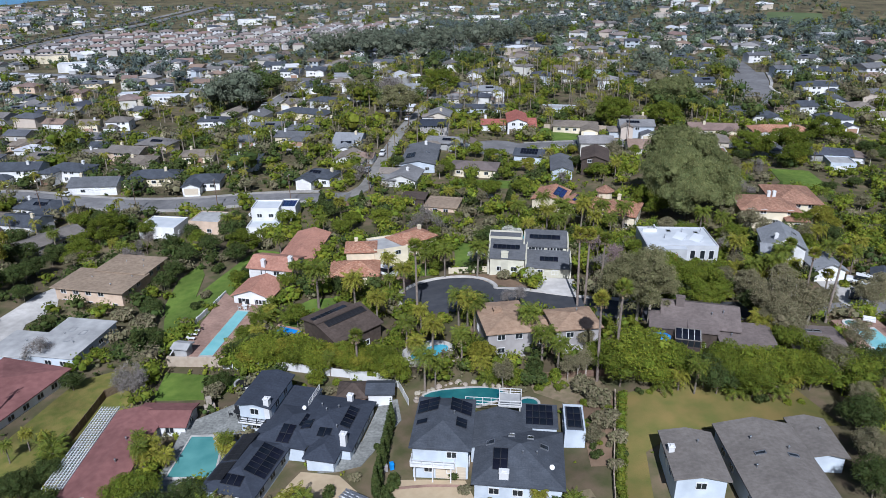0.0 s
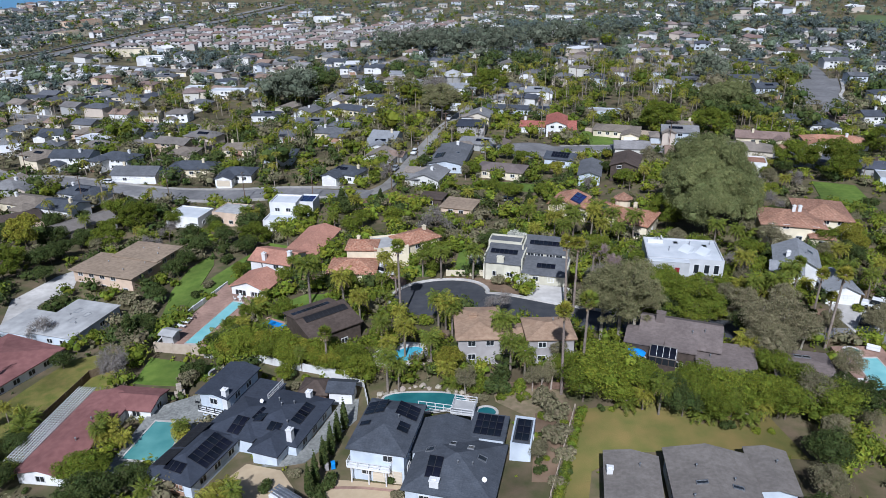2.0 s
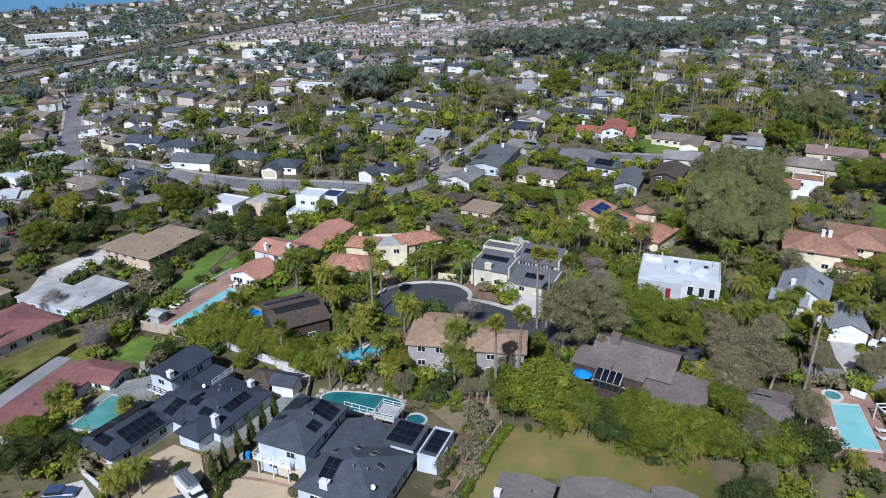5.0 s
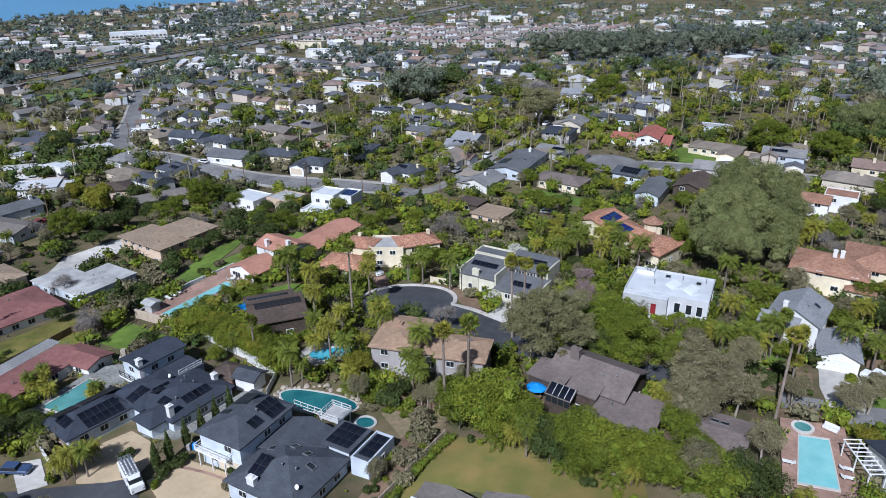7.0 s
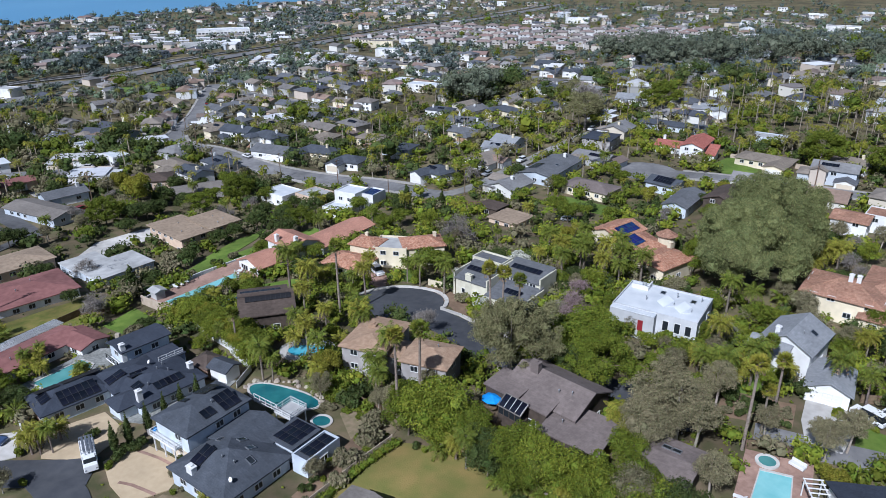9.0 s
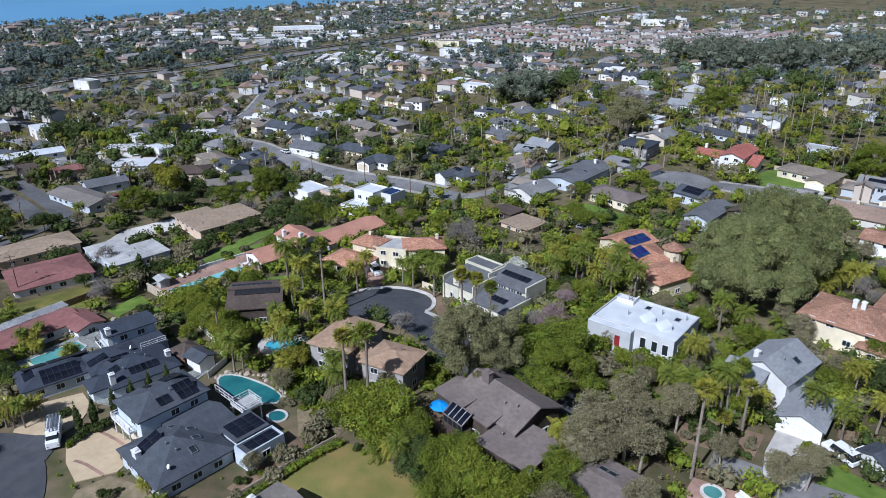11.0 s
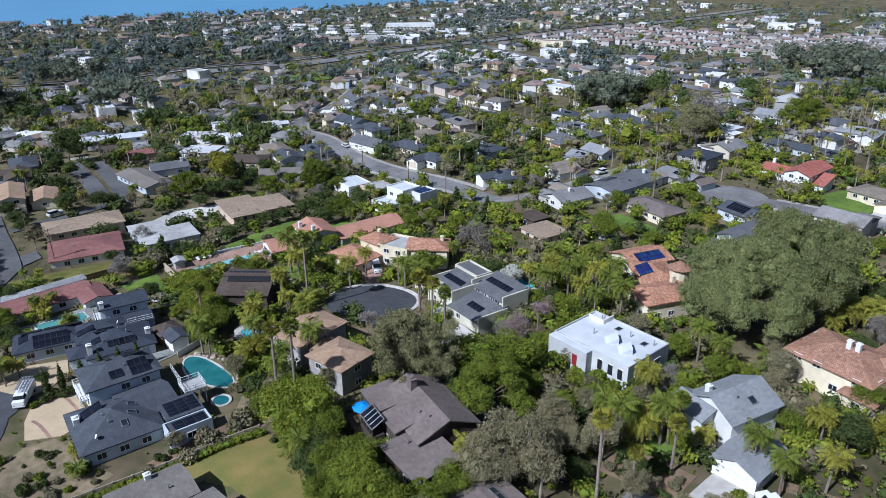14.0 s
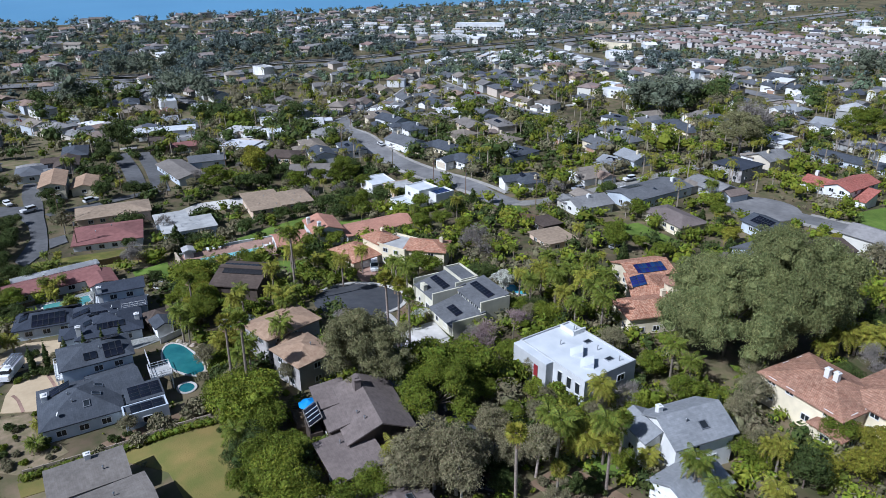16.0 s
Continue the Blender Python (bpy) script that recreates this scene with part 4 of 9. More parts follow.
KINDS = {
    "green": ("broad-leaved tree with a dense mid-green crown", "tree", [lambda s=s: tree_meshes(s, 8.0, 4.0, 1.6, 16, 4200, 0.165, L_GREEN, M_BARK) for s in (1, 2, 3)]),
    "light": ("round tree with dense bright green leaves", "tree", [lambda s=s: tree_meshes(s, 8.0, 4.2, 0.9, 18, 4600, 0.165, L_LIGHT, M_BARK) for s in (4, 5)]),
    "dark": ("dark green broad-leaved tree with a heavy crown", "tree", [lambda s=s: tree_meshes(s, 8.0, 4.4, 1.4, 18, 4400, 0.165, L_DARK, M_BARK) for s in (6, 7)]),
    "olive": ("tall olive-brown tree with loose drooping foliage", "tree", [lambda s=s: tree_meshes(s, 10.0, 4.0, 1.8, 26, 5400, 0.14, L_OLIVE, M_PALEBARK, shell=(0.5, 1.3)) for s in (8, 9)]),
    "gum": ("eucalyptus with pale trunk and thin grey-green foliage", "tree", [lambda s=s: tree_meshes(s, 10.0, 3.1, 1.4, 38, 6400, 0.125, L_GUM, M_PALEBARK, shell=(0.35, 1.25), core=0.3, lump=0.66) for s in (10, 11, 12)]),
    "giant": ("huge spreading tree with a silvery green crown", "tree", [lambda: tree_meshes(13, 19.0, 15.5, 1.0, 170, 70000, 0.2, L_BIG, M_BARK, 2, core=0.72)]),
    "broad": ("wide round tree with dense dark green leaves", "tree", [lambda: tree_meshes(17, 11.5, 7.2, 0.8, 70, 21000, 0.145, L_GREEN, M_BARK)]),
    "loose": ("tall loose-crowned tree with olive-grey foliage", "tree", [lambda s=s: tree_meshes(s, 16.0, 5.4, 1.6, 74, 22000, 0.125, L_LOOSE, M_PALEBARK, shell=(0.5, 1.35)) for s in (18, 19)]),
    "yellow": ("feathery tree with yellow-green leaves", "tree", [lambda: tree_meshes(15, 7.0, 3.4, 1.0, 14, 4200, 0.17, L_YELLOW, M_BARK)]),
    "blossom": ("small tree covered in white blossom", "tree", [lambda: tree_meshes(16, 4.5, 2.4, 0.8, 10, 2400, 0.15, L_BLOSSOM, M_BARK)]),
    "fan": ("tall fan palm with a round head of fronds", "palm tree", [lambda s=s: palm_meshes(s, "fan", 10.0) for s in (21, 23)]),
    "tallfan": ("very tall slim fan palm with a small round head", "palm tree", [lambda s=s: palm_meshes(s, "fan", 16.0) for s in (25, 27)]),
    "queen": ("feathery palm with drooping green fronds", "palm tree", [lambda s=s: palm_meshes(s, "queen", 8.0) for s in (31, 33, 34)]),
    "gold": ("palm with arching yellow-green fronds", "palm tree", [lambda s=s: palm_meshes(s, "queen", 4.5) for s in (36, 38)]),
    "date": ("date palm with a thick trunk and dense crown", "palm tree", [lambda: palm_meshes(41, "date", 3.0)]),
    "banana": ("clump of low broad arching fronds", "plant", [lambda s=s: palm_meshes(s, "low", 1.3) for s in (45, 46)]),
    "cypress": ("narrow dark Italian cypress", "tree", [lambda: column_meshes(51, 7.5, 0.75, 800, 0.2, L_DARK)]),
    "conifer": ("conical dark green conifer", "tree", [lambda: column_meshes(52, 8.0, 2.4, 1200, 0.32, L_DARK, 1)]),
    "bare": ("leafless tree with fine grey twigs", "tree", [lambda s=s: bare_meshes(s, 8.0, 3.0, L_TWIG) for s in (61, 62)]),
    "purple": ("bare tree with purple-brown twigs", "tree", [lambda: bare_meshes(63, 8.0, 3.0, L_PURPLE)]),
    "shrub": ("leafy mid-green garden shrub", "shrub", [lambda s=s: shrub_meshes(s, 1.8, 1.3, 380, 0.2, L_GREEN) for s in (71, 72)]),
    "lshrub": ("bright green leafy shrub", "shrub", [lambda s=s: shrub_meshes(s, 1.8, 1.3, 380, 0.2, L_LIGHT) for s in (73,)]),
    "dshrub": ("dark green rounded shrub", "shrub", [lambda s=s: shrub_meshes(s, 1.6, 1.2, 380, 0.19, L_DARK) for s in (75,)]),
    "rshrub": ("dry olive-brown garden shrub", "shrub", [lambda s=s: shrub_meshes(s, 1.4, 1.1, 340, 0.18, L_OLIVE) for s in (77,)]),
}
HEIGHT = {"green": 8, "light": 8, "dark": 8, "olive": 10, "gum": 10, "giant": 19, "broad": 11.5, "loose": 16, "yellow": 7, "blossom": 4.5, "fan": 11, "tallfan": 17, "queen": 9.5, "gold": 6, "date": 5, "banana": 2.6, "cypress": 7.5, "conifer": 8, "bare": 8, "purple": 8, "shrub": 1.8, "lshrub": 1.8, "dshrub": 1.6, "rshrub": 1.4}
PROTO = {}
plant_rng = random.Random(5)


def plant(kind, x, y, h=None, wide=1.0, z=None, pad=None):
    """Set a plant of a kind at a place, h metres high."""
    label, category, makers = KINDS[kind]
    i = plant_rng.randrange(len(makers))
    s = (h or HEIGHT[kind] * plant_rng.uniform(0.8, 1.15)) / HEIGHT[kind]
    m = pose(x, y, (gz(x, y) if z is None else z) - 0.05, 0, 0, plant_rng.uniform(0, 360)) @ Matrix.Diagonal((s * wide, s * wide, s, 1))
    name = {"palm tree": "palm_tree"}.get(category, category)
    if (kind, i) not in PROTO:
        ob = thing(name, m, label, category)
        for nm, me in makers[i]():
            part(nm, me, ob)
        PROTO[kind, i] = ob
    else:
        p = PROTO[kind, i]
        ob = copy_thing(p, m @ Matrix.Diagonal((1 / p.scale[0], 1 / p.scale[1], 1 / p.scale[2], 1)))
    take_box(x, y, 1, 1, 0, pad if pad is not None else {"giant": 10}.get(kind, 1.2 * s))
    return ob


def hedge(pts, h, w, leaf_mat, label, rough=0.15, size=0.26, dens=16, seed=3):
    """A clipped hedge along a line: a lumpy green wall covered with leaves."""
    rng = np.random.default_rng(seed)
    c, rad = [], []
    L = smooth_line(pts, 0.7)
    for x, y in L:
        for k in range(max(1, int(h / (w * 0.8)))):
            c.append((x + rng.normal() * rough, y + rng.normal() * rough, gz(x, y) + w * 0.4 + k * w * 0.8 + rng.normal() * rough * 0.5))
            rad.append(w * 0.55 * rng.uniform(0.9, 1.15))
    c, rad = np.array(c), np.array(rad)
    o = np.array([*L[0], gz(*L[0])])
    ch = [leaves(rng, c - o, rad, int(len(c) * dens), size, shell=(0.88, 1.08))] + [blob(rng, c[i] - o, rad[i], 1) for i in range(len(c))]
    ob = new("hedge", mesh("hedge", *join(ch), leaf_mat))
    ob.matrix_basis = Matrix.Translation(o)
    take_line(L, w + 0.6)
    return tagged(ob, label, "hedge")


# ---- vehicles ----


def car_meshes(kind, paint):
    def make():
        ln, wd, h, cab0, cab1, ch = {"car": (4.6, 1.82, 0.95, -1.9, 0.75, 1.48), "van": (5.4, 2.0, 1.15, -2.6, 1.4, 2.15), "suv": (4.8, 1.92, 1.1, -2.2, 0.8, 1.78)}[kind]
        bm = bmesh.new()
        add_box(bm, 0, 0, 0.28 + (h - 0.28) / 2, ln, wd, h - 0.28, 0.14)
        vs = add_box(bm, (cab0 + cab1) / 2, 0, ch - 0.06, (cab1 - cab0) * 0.8, wd * 0.82, 0.08)
        body = bmesh_data("body", bm, paint)
        bm = bmesh.new()
        vs = add_box(bm, (cab0 + cab1) / 2, 0, (h + ch) / 2 - 0.06, cab1 - cab0, wd * 0.93, ch - h + 0.04)
        for v in vs:
            if v.co.z > (h + ch) / 2:
                v.co.x = (cab0 + cab1) / 2 + (v.co.x - (cab0 + cab1) / 2) * 0.78
                v.co.y *= 0.87
        glass = bmesh_data("cabin_glass", bm, M_PANE)
        bm = bmesh.new()
        bmesh.ops.create_cone(bm, cap_ends=True, segments=14, radius1=0.34, radius2=0.34, depth=0.22, matrix=pose(0, 0, 0, 90))
        tyre = bmesh_data("tyre", bm, M_TYRE)
        bm = bmesh.new()
        bmesh.ops.create_cone(bm, cap_ends=True, segments=10, radius1=0.2, radius2=0.2, depth=0.24, matrix=pose(0, 0, 0, 90))
        rim = bmesh_data("rim", bm, M_ALU)
        return body, glass, tyre, rim, ln, wd, h
    return cached(("car", kind, paint.name), make)


def vehicle(kind, x, y, rot, label, paint=None, z=None, group=""):
    body, glass, tyre, rim, ln, wd, h = car_meshes(kind, paint or M_CAR)
    ob = thing({"suv": "car"}.get(kind, kind), pose(x, y, (gz(x, y) if z is None else z) + 0.13, 0, 0, rot), label, kind if kind == "van" else "car", group)
    part("body", body, ob)
    part("cabin_glass", glass, ob)
    for sx in (-1, 1):
        for sy in (-1, 1):
            t = part("wheel", tyre, ob, pose(sx * ln * 0.31, sy * (wd / 2 - 0.1), 0.34))
            part("rim", rim, t)
        part("headlight", box_mesh("headlight", 0.08, 0.36, 0.16, M_ALU), ob, pose(ln / 2 - 0.02, sx * wd * 0.34, h - 0.42))
    take_box(x, y, ln, wd, rot, 1)
    return ob

# ---- ground, sea, roads ----


def axis(lo, hi, a, b, fine, growth=1.22):
    mid = list(np.arange(a, b + 0.01, fine))
    out, step, k = [], fine, b
    while k < hi:
        step *= growth
        k = min(hi, k + step)
        out.append(k)
    low, step, k = [], fine, a
    while k > lo:
        step *= growth
        k = max(lo, k - step)
        low.append(k)
    return np.array(low[::-1] + mid + out)


def build_ground():
    xs, ys = axis(-1300, 3800, -160, 160, 3.2, 1.07), axis(-500, 4200, 30, 260, 3.2, 1.06)
    X, Y = np.meshgrid(xs, ys, indexing="ij")
    Z = land(X, Y)
    V = np.stack([X, Y, Z], -1).reshape(-1, 3)
    n, m = len(xs), len(ys)
    I, J = np.mgrid[0:n - 1, 0:m - 1]
    a = (I * m + J).ravel()
    F = np.stack([a, a + m, a + m + 1, a + 1], 1)
    ob = new("ground", mesh("ground", V, [F], M_SOIL, True))
    tagged(ob, "rolling dry soil with thin patchy grass", "ground", "", "structure")


build_ground()
tagged(new("water", mesh("water", [(-4800, -4000, SEA_Z), (-850, -4000, SEA_Z), (-850, 4800, SEA_Z), (-4800, 4800, SEA_Z)], [(0, 1, 2, 3)], M_SEA)), "calm blue sea reaching the horizon", "sea", "", "structure")

BULB = [(1 + 10.5 * math.cos(a), 140.5 + 9.8 * math.sin(a)) for a in np.linspace(0, 2 * math.pi, 28, endpoint=False)]
drape("road", BULB, M_ASPH_NEW, 0.14, "dark asphalt turning circle at the street's end", "road", step=3)
ribbon("road", [(2, 139), (16, 135.5), (28, 131.5), (44, 127), (62, 126)], 8.0, M_ASPH_NEW, 0.16, "dark asphalt residential street", "road", step=3)
ribbon("road", [(-330, 400), (-260, 320), (-186, 240), (-148, 229), (-110, 221), (-65, 221), (-45, 216), (-30, 214.5)], 8.5, M_ASPH, 0.3, "grey asphalt residential street", "road")
ribbon("road", [(-31, 215), (-26, 224), (-23.5, 246), (-20.5, 278), (-16, 316), (-8, 360), (-1, 404), (0, 440), (-14, 526)], 4.8, M_LANE, 0.3, "narrow grey asphalt lane", "road")
drape("road", [(21 + 11 * math.cos(a), 272 + 10.5 * math.sin(a)) for a in np.linspace(0, 2 * math.pi, 20, endpoint=False)], M_ASPH, 0.3, "grey asphalt turning circle", "road")
ribbon("road", [(24, 272), (50, 275), (90, 272), (130, 262)], 8.0, M_ASPH, 0.35, "grey asphalt residential street", "road")
drape("road", [(-120 + 13 * math.cos(a), 352 + 13 * math.sin(a)) for a in np.linspace(0, 2 * math.pi, 20, endpoint=False)], M_ASPH, 0.5, "grey asphalt turning circle", "road")
ribbon("road", [(-310, 384), (-250, 366), (-198, 355), (-150, 354), (-118, 350)], 8.0, M_ASPH, 0.5, "grey asphalt residential street", "road")
ribbon("road", [(-112, 358), (-100, 405), (-85, 470)], 8.0, M_ASPH, 0.6, "grey asphalt residential street", "road")
drape("road", [(-75.7, 81.8), (-70.2, 83.4), (-77.6, 88.4), (-79.9, 90.1), (-87, 91.3), (-100, 93), (-111.4, 94.1), (-125, 96), (-137, 97), (-152, 98), (-152, 94),
               (-137, 91.4), (-125, 90.5), (-130, 83), (-152, 66), (-146, 61), (-118.7, 83.1), (-115.8, 87.3), (-105.6, 88.9), (-92, 87.8)], M_STREET, 0.3, "grey asphalt street widening at its end", "road", step=4)
drape("driveway", [(-81, 90.8), (-89, 91.8), (-90.5, 96.2), (-84.1, 95.8)], M_STREET, 0.34, "grey asphalt driveway beside a red-roofed house", "driveway", step=3)
ribbon("road", [(-112, 95), (-114.5, 105), (-118, 121), (-121, 132)], 3.4, M_STREET, 0.3, "grey asphalt residential street", "road")
ribbon("parking_lane", [(-179, 132.5), (-149, 129.5), (-123, 125.5)], 6.0, M_STREET, 0.26, "grey asphalt parking lane with a planted median", "road")
ribbon("parking_lane", [(-176, 140.5), (-145, 136.5), (-118, 131.5)], 5.6, M_STREET, 0.26, "grey asphalt parking lane beside trees", "road")


def pavements(line, road_width, dz):
    """Pale kerb and footway strips along both edges of a street."""
    L = smooth_line(line, 8.0)
    for s_ in (1, -1):
        pts = []
        for i, (x, y) in enumerate(L):
            x0, y0 = L[max(i - 1, 0)]
            x1, y1 = L[min(i + 1, len(L) - 1)]
            n = math.hypot(x1 - x0, y1 - y0) or 1
            q = s_ * (road_width / 2 + 0.75)
            pts.append((x - (y1 - y0) / n * q, y + (x1 - x0) / n * q))
        ribbon("pavement", pts, 1.5, M_PAVE, dz, "pale concrete footway along a street", "pavement", step=8.0)


pavements([(-330, 400), (-260, 320), (-186, 240), (-148, 229), (-110, 221), (-65, 221), (-42, 217)], 8.5, 0.42)
pavements([(-310, 384), (-250, 366), (-198, 355), (-150, 354), (-134, 352)], 8.0, 0.62)
pavements([(34, 273), (50, 275), (90, 272), (130, 262)], 8.0, 0.47)
pavements([(-108, 366), (-100, 405), (-85, 470)], 8.0, 0.72)
ribbon("road", [(-160, 190), (-215, 150), (-300, 120), (-400, 95)], 8.0, M_ASPH, 0.5, "grey asphalt residential street", "road")
ribbon("road", [(-200, 240), (-290, 215), (-360, 205), (-440, 190)], 8.0, M_ASPH, 0.6, "grey asphalt residential street", "road")
ribbon("road", [(-85, 470), (-180, 520), (-300, 560), (-420, 600)], 9.0, M_ASPH, 0.8, "grey asphalt residential street", "road")
drape("road", [(170, 428), (184, 448), (203, 450), (190, 412), (181, 392), (178, 366), (166, 343), (151, 333), (145, 346), (159, 388)], M_ASPH, 0.5, "wide grey asphalt street end", "road", step=8)
ribbon("pavement", [(170, 430), (158, 388), (144, 347)], 1.6, M_CONC, 0.62, "pale concrete footway along a street", "pavement")
ribbon("pavement", [(204, 448), (191, 411), (182, 391), (180, 366)], 1.6, M_CONC, 0.62, "pale concrete footway along a street", "pavement")
ribbon("road", [(192, 446), (204, 500), (212, 560)], 10.0, M_ASPH, 0.48, "grey asphalt residential street", "road")
ribbon("road", [(-448, -60), (-444, 120), (-436, 228), (-446, 320), (-446, 441), (-428, 560), (-420, 768), (-400, 1043), (-380, 1250)], 17.0, M_ASPH, 1.0, "wide grey asphalt coast road", "road")
ribbon("road", [(-475, -60), (-470, 120), (-462, 228), (-472, 320), (-472, 441), (-455, 560), (-446, 768), (-426, 1043), (-406, 1250)], 11.0, M_LANE, 0.9, "grey gravel railway bed", "railway")
for off in (-1.8, 1.8):
    ribbon("rail_track", [(-475 + off, -60), (-470 + off, 120), (-462 + off, 228), (-472 + off, 320), (-472 + off, 441), (-455 + off, 560), (-446 + off, 768), (-426 + off, 1043)], 1.4, M_DARKMETAL, 1.15, "dark steel railway track", "railway")
# kerbs and pavement round the turning circle
KERB = [(1 + 11.1 * math.cos(a), 140.5 + 10.4 * math.sin(a)) for a in np.linspace(0.05, math.pi * 1.12, 26)]
ribbon("kerb", [(44, 131.6), (28, 136.3), (17, 140.3)] + KERB, 0.9, M_CONC, 0.3, "pale concrete kerb along the street", "kerb", step=2)

# lawns, fields, yards
drape("lawn", [(29, 97.5), (33, 98.6), (45, 100.5), (58, 97.5), (61, 88), (52, 88), (37, 88), (30, 84), (28, 70), (24, 70), (25, 80)], M_DRYLAWN, 0.1, "half-dry yellow-green lawn", "lawn", step=3)
drape("field", [(-69, 112), (-62, 116), (-55, 104), (-57, 84), (-62, 74), (-73, 78), (-72, 94)], M_FIELD, 0.08, "rough yellow-green grass field", "field", step=4)
drape("lawn", [(-52, 105), (-40, 104), (-37, 111), (-53, 114)], M_LAWN, 0.1, "small green lawn", "lawn", step=3)
drape("lawn", [(-62, 122), (-55, 121), (-53, 135), (-49, 150), (-42, 170), (-50, 174), (-58, 150)], M_LAWN, 0.1, "long sloping green lawn", "lawn", step=4)
drape("lawn", [(-33, 128), (-25, 131), (-22, 142), (-30, 142), (-36, 136)], M_LAWN, 0.1, "small green lawn", "lawn", step=3)
drape("lawn", [(-12, 152.5), (-2, 153), (-4, 160), (-10, 158)], M_LAWN, 0.1, "small green front lawn", "lawn", step=3)
drape("lawn", [(3, 157), (9, 156), (8, 172), (3, 174)], M_LAWN, 0.1, "narrow green side lawn", "lawn", step=3)
drape("soil_bed", [(1, 152.5), (12, 150), (17, 144.5), (20, 140.5), (15, 141.5), (8, 147)], M_DIRT, 0.1, "bare brown planting bed", "planting bed", step=3)
drape("soil_bed", [(22, 97), (28.5, 97), (24.5, 82), (21.5, 82)], M_DIRT, 0.1, "bare brown planting bed", "planting bed", step=3)
drape("lawn", [(40, 290), (46, 281), (57, 281), (58, 291), (48, 297), (45, 309)], M_LAWN, 0.3, "bright green front lawn", "lawn", step=6)
drape("lawn", [(2, 226), (24, 223), (24, 231), (4, 234)], M_LAWN, 0.2, "green front lawn", "lawn", step=5)
drape("lawn", [(105, 205), (118, 200), (122, 225), (110, 228)], M_LAWN, 0.2, "green lawn", "lawn", step=5)
drape("lawn", [(-34, 205), (-28, 202), (-22, 212), (-28, 216)], M_LAWN, 0.2, "green lawn", "lawn", step=5)
drape("sports_field", [(-395, 355), (-405, 405), (-345, 395), (-340, 345)], M_LAWN, 0.6, "green playing field beside the railway", "field", step=10)
drape("hillside", [(318, 730), (350, 790), (395, 765), (366, 700)], M_HILL, 0.8, "dull green open hillside", "hillside", step=20)
drape("driveway", [(82.2, 139.5), (88.2, 139.5), (89.5, 134), (88, 127), (83, 127.5), (82, 133)], M_CONC, 0.15, "pale concrete driveway", "driveway", step=3)
ribbon("road", [(76, 126), (84, 126.5), (96, 128)], 5.5, M_ASPH, 0.14, "grey asphalt lane", "road", step=3)
drape("lawn", [(70.5, 136), (73, 143), (77, 141.5), (76, 137)], M_LAWN, 0.1, "small green garden lawn", "lawn", step=3)
drape("lawn", [(89.5, 130), (90, 136), (99, 134), (97, 130)], M_LAWN, 0.1, "small green lawn", "lawn", step=3)
drape("soil_bed", [(70, 128), (70, 135), (76, 136.5), (81, 137), (81, 130)], M_DIRT, 0.09, "brown soil bed with clipped shrubs", "planting bed", step=3)
drape("driveway", [(21, 147), (30, 145), (29, 137), (20.5, 139)], M_CONC, 0.2, "white concrete driveway", "driveway", step=3)
drape("driveway", [(-7.5, 150), (-13, 156), (-18, 151), (-13, 148), (-8, 147)], M_REDPAVE, 0.2, "red brick driveway", "driveway", step=3)
drape("driveway", [(-9.5, 74.5), (-7.6, 80.5), (-3, 80.5), (3, 80), (4.6, 75), (1.5, 70.2), (-4, 71.6)], M_TANPAVE, 0.16, "tan stamped concrete driveway", "driveway", step=3)
ribbon("paving_band", [(-6.9, 78.8), (-2.4, 79.2), (2.6, 78.9)], 0.55, M_REDPAVE, 0.175, "brown brick band across a tan driveway", "driveway", step=2)
ribbon("paving_band", [(-3.4, 72.6), (-1.0, 73.2), (3.6, 73.4)], 0.55, M_REDPAVE, 0.175, "brown brick band across a tan driveway", "driveway", step=2)
drape("driveway", [(-24.5, 77.5), (-21.5, 83.5), (-15.5, 82), (-12.2, 78), (-11.8, 74.5), (-15, 72.2), (-19.2, 70.6), (-23, 73.8)], M_TANPAVE, 0.15, "tan stamped concrete driveway", "driveway", step=3)
drape("soil_bed", [(4.5, 74), (14, 76), (20.5, 77.5), (22.5, 71), (17, 66), (10.5, 63.5), (5.5, 66.5), (3.4, 69.6)], M_TANSOIL, 0.06, "rough tan garden slope with dry litter", "planting bed", step=3)
drape("lawn", [(-57.5, 126), (-61, 134), (-65, 146), (-66, 158), (-63.5, 168), (-60, 160), (-57.5, 142), (-54.5, 128)], M_LAWN, 0.14, "strip of bright green lawn along a wall", "lawn", step=3)
drape("soil_bed", [(15.5, 101), (14.6, 106), (20, 107), (26.9, 102.5), (28.4, 95), (26.6, 86), (22.6, 86), (22.5, 95)], M_TANSOIL, 0.05, "tan planted slope with dry litter", "planting bed", step=3)
drape("yard", [(-88.5, 120.5), (-93, 122), (-101, 138), (-98.5, 152), (-95.5, 158), (-90.5, 146), (-93.5, 138)], M_CONC, 0.12, "pale concrete yard beside low buildings", "yard", step=4)
drape("path", [(-16, 83), (-12.5, 84), (-7, 95), (-8, 101), (-11, 100), (-13, 90), (-19, 83)], M_FLAG, 0.12, "irregular grey flagstone path", "path", step=3)
ribbon("road", [(-34, 59), (-22, 65.2), (-14, 69.3), (-9, 72.6)], 6.2, M_ASPH_NEW, 0.13, "grey asphalt lane", "road", step=3)
ribbon("road", [(-15, 68.6), (-7, 66.6), (1, 62), (9, 54)], 6.2, M_ASPH_NEW, 0.12, "grey asphalt lane", "road", step=3)
drape("driveway", [(-33.2, 70.6), (-30, 73.2), (-23.2, 69.0), (-25.6, 66.0)], M_CONC, 0.14, "pale concrete parking pad", "driveway", step=3)


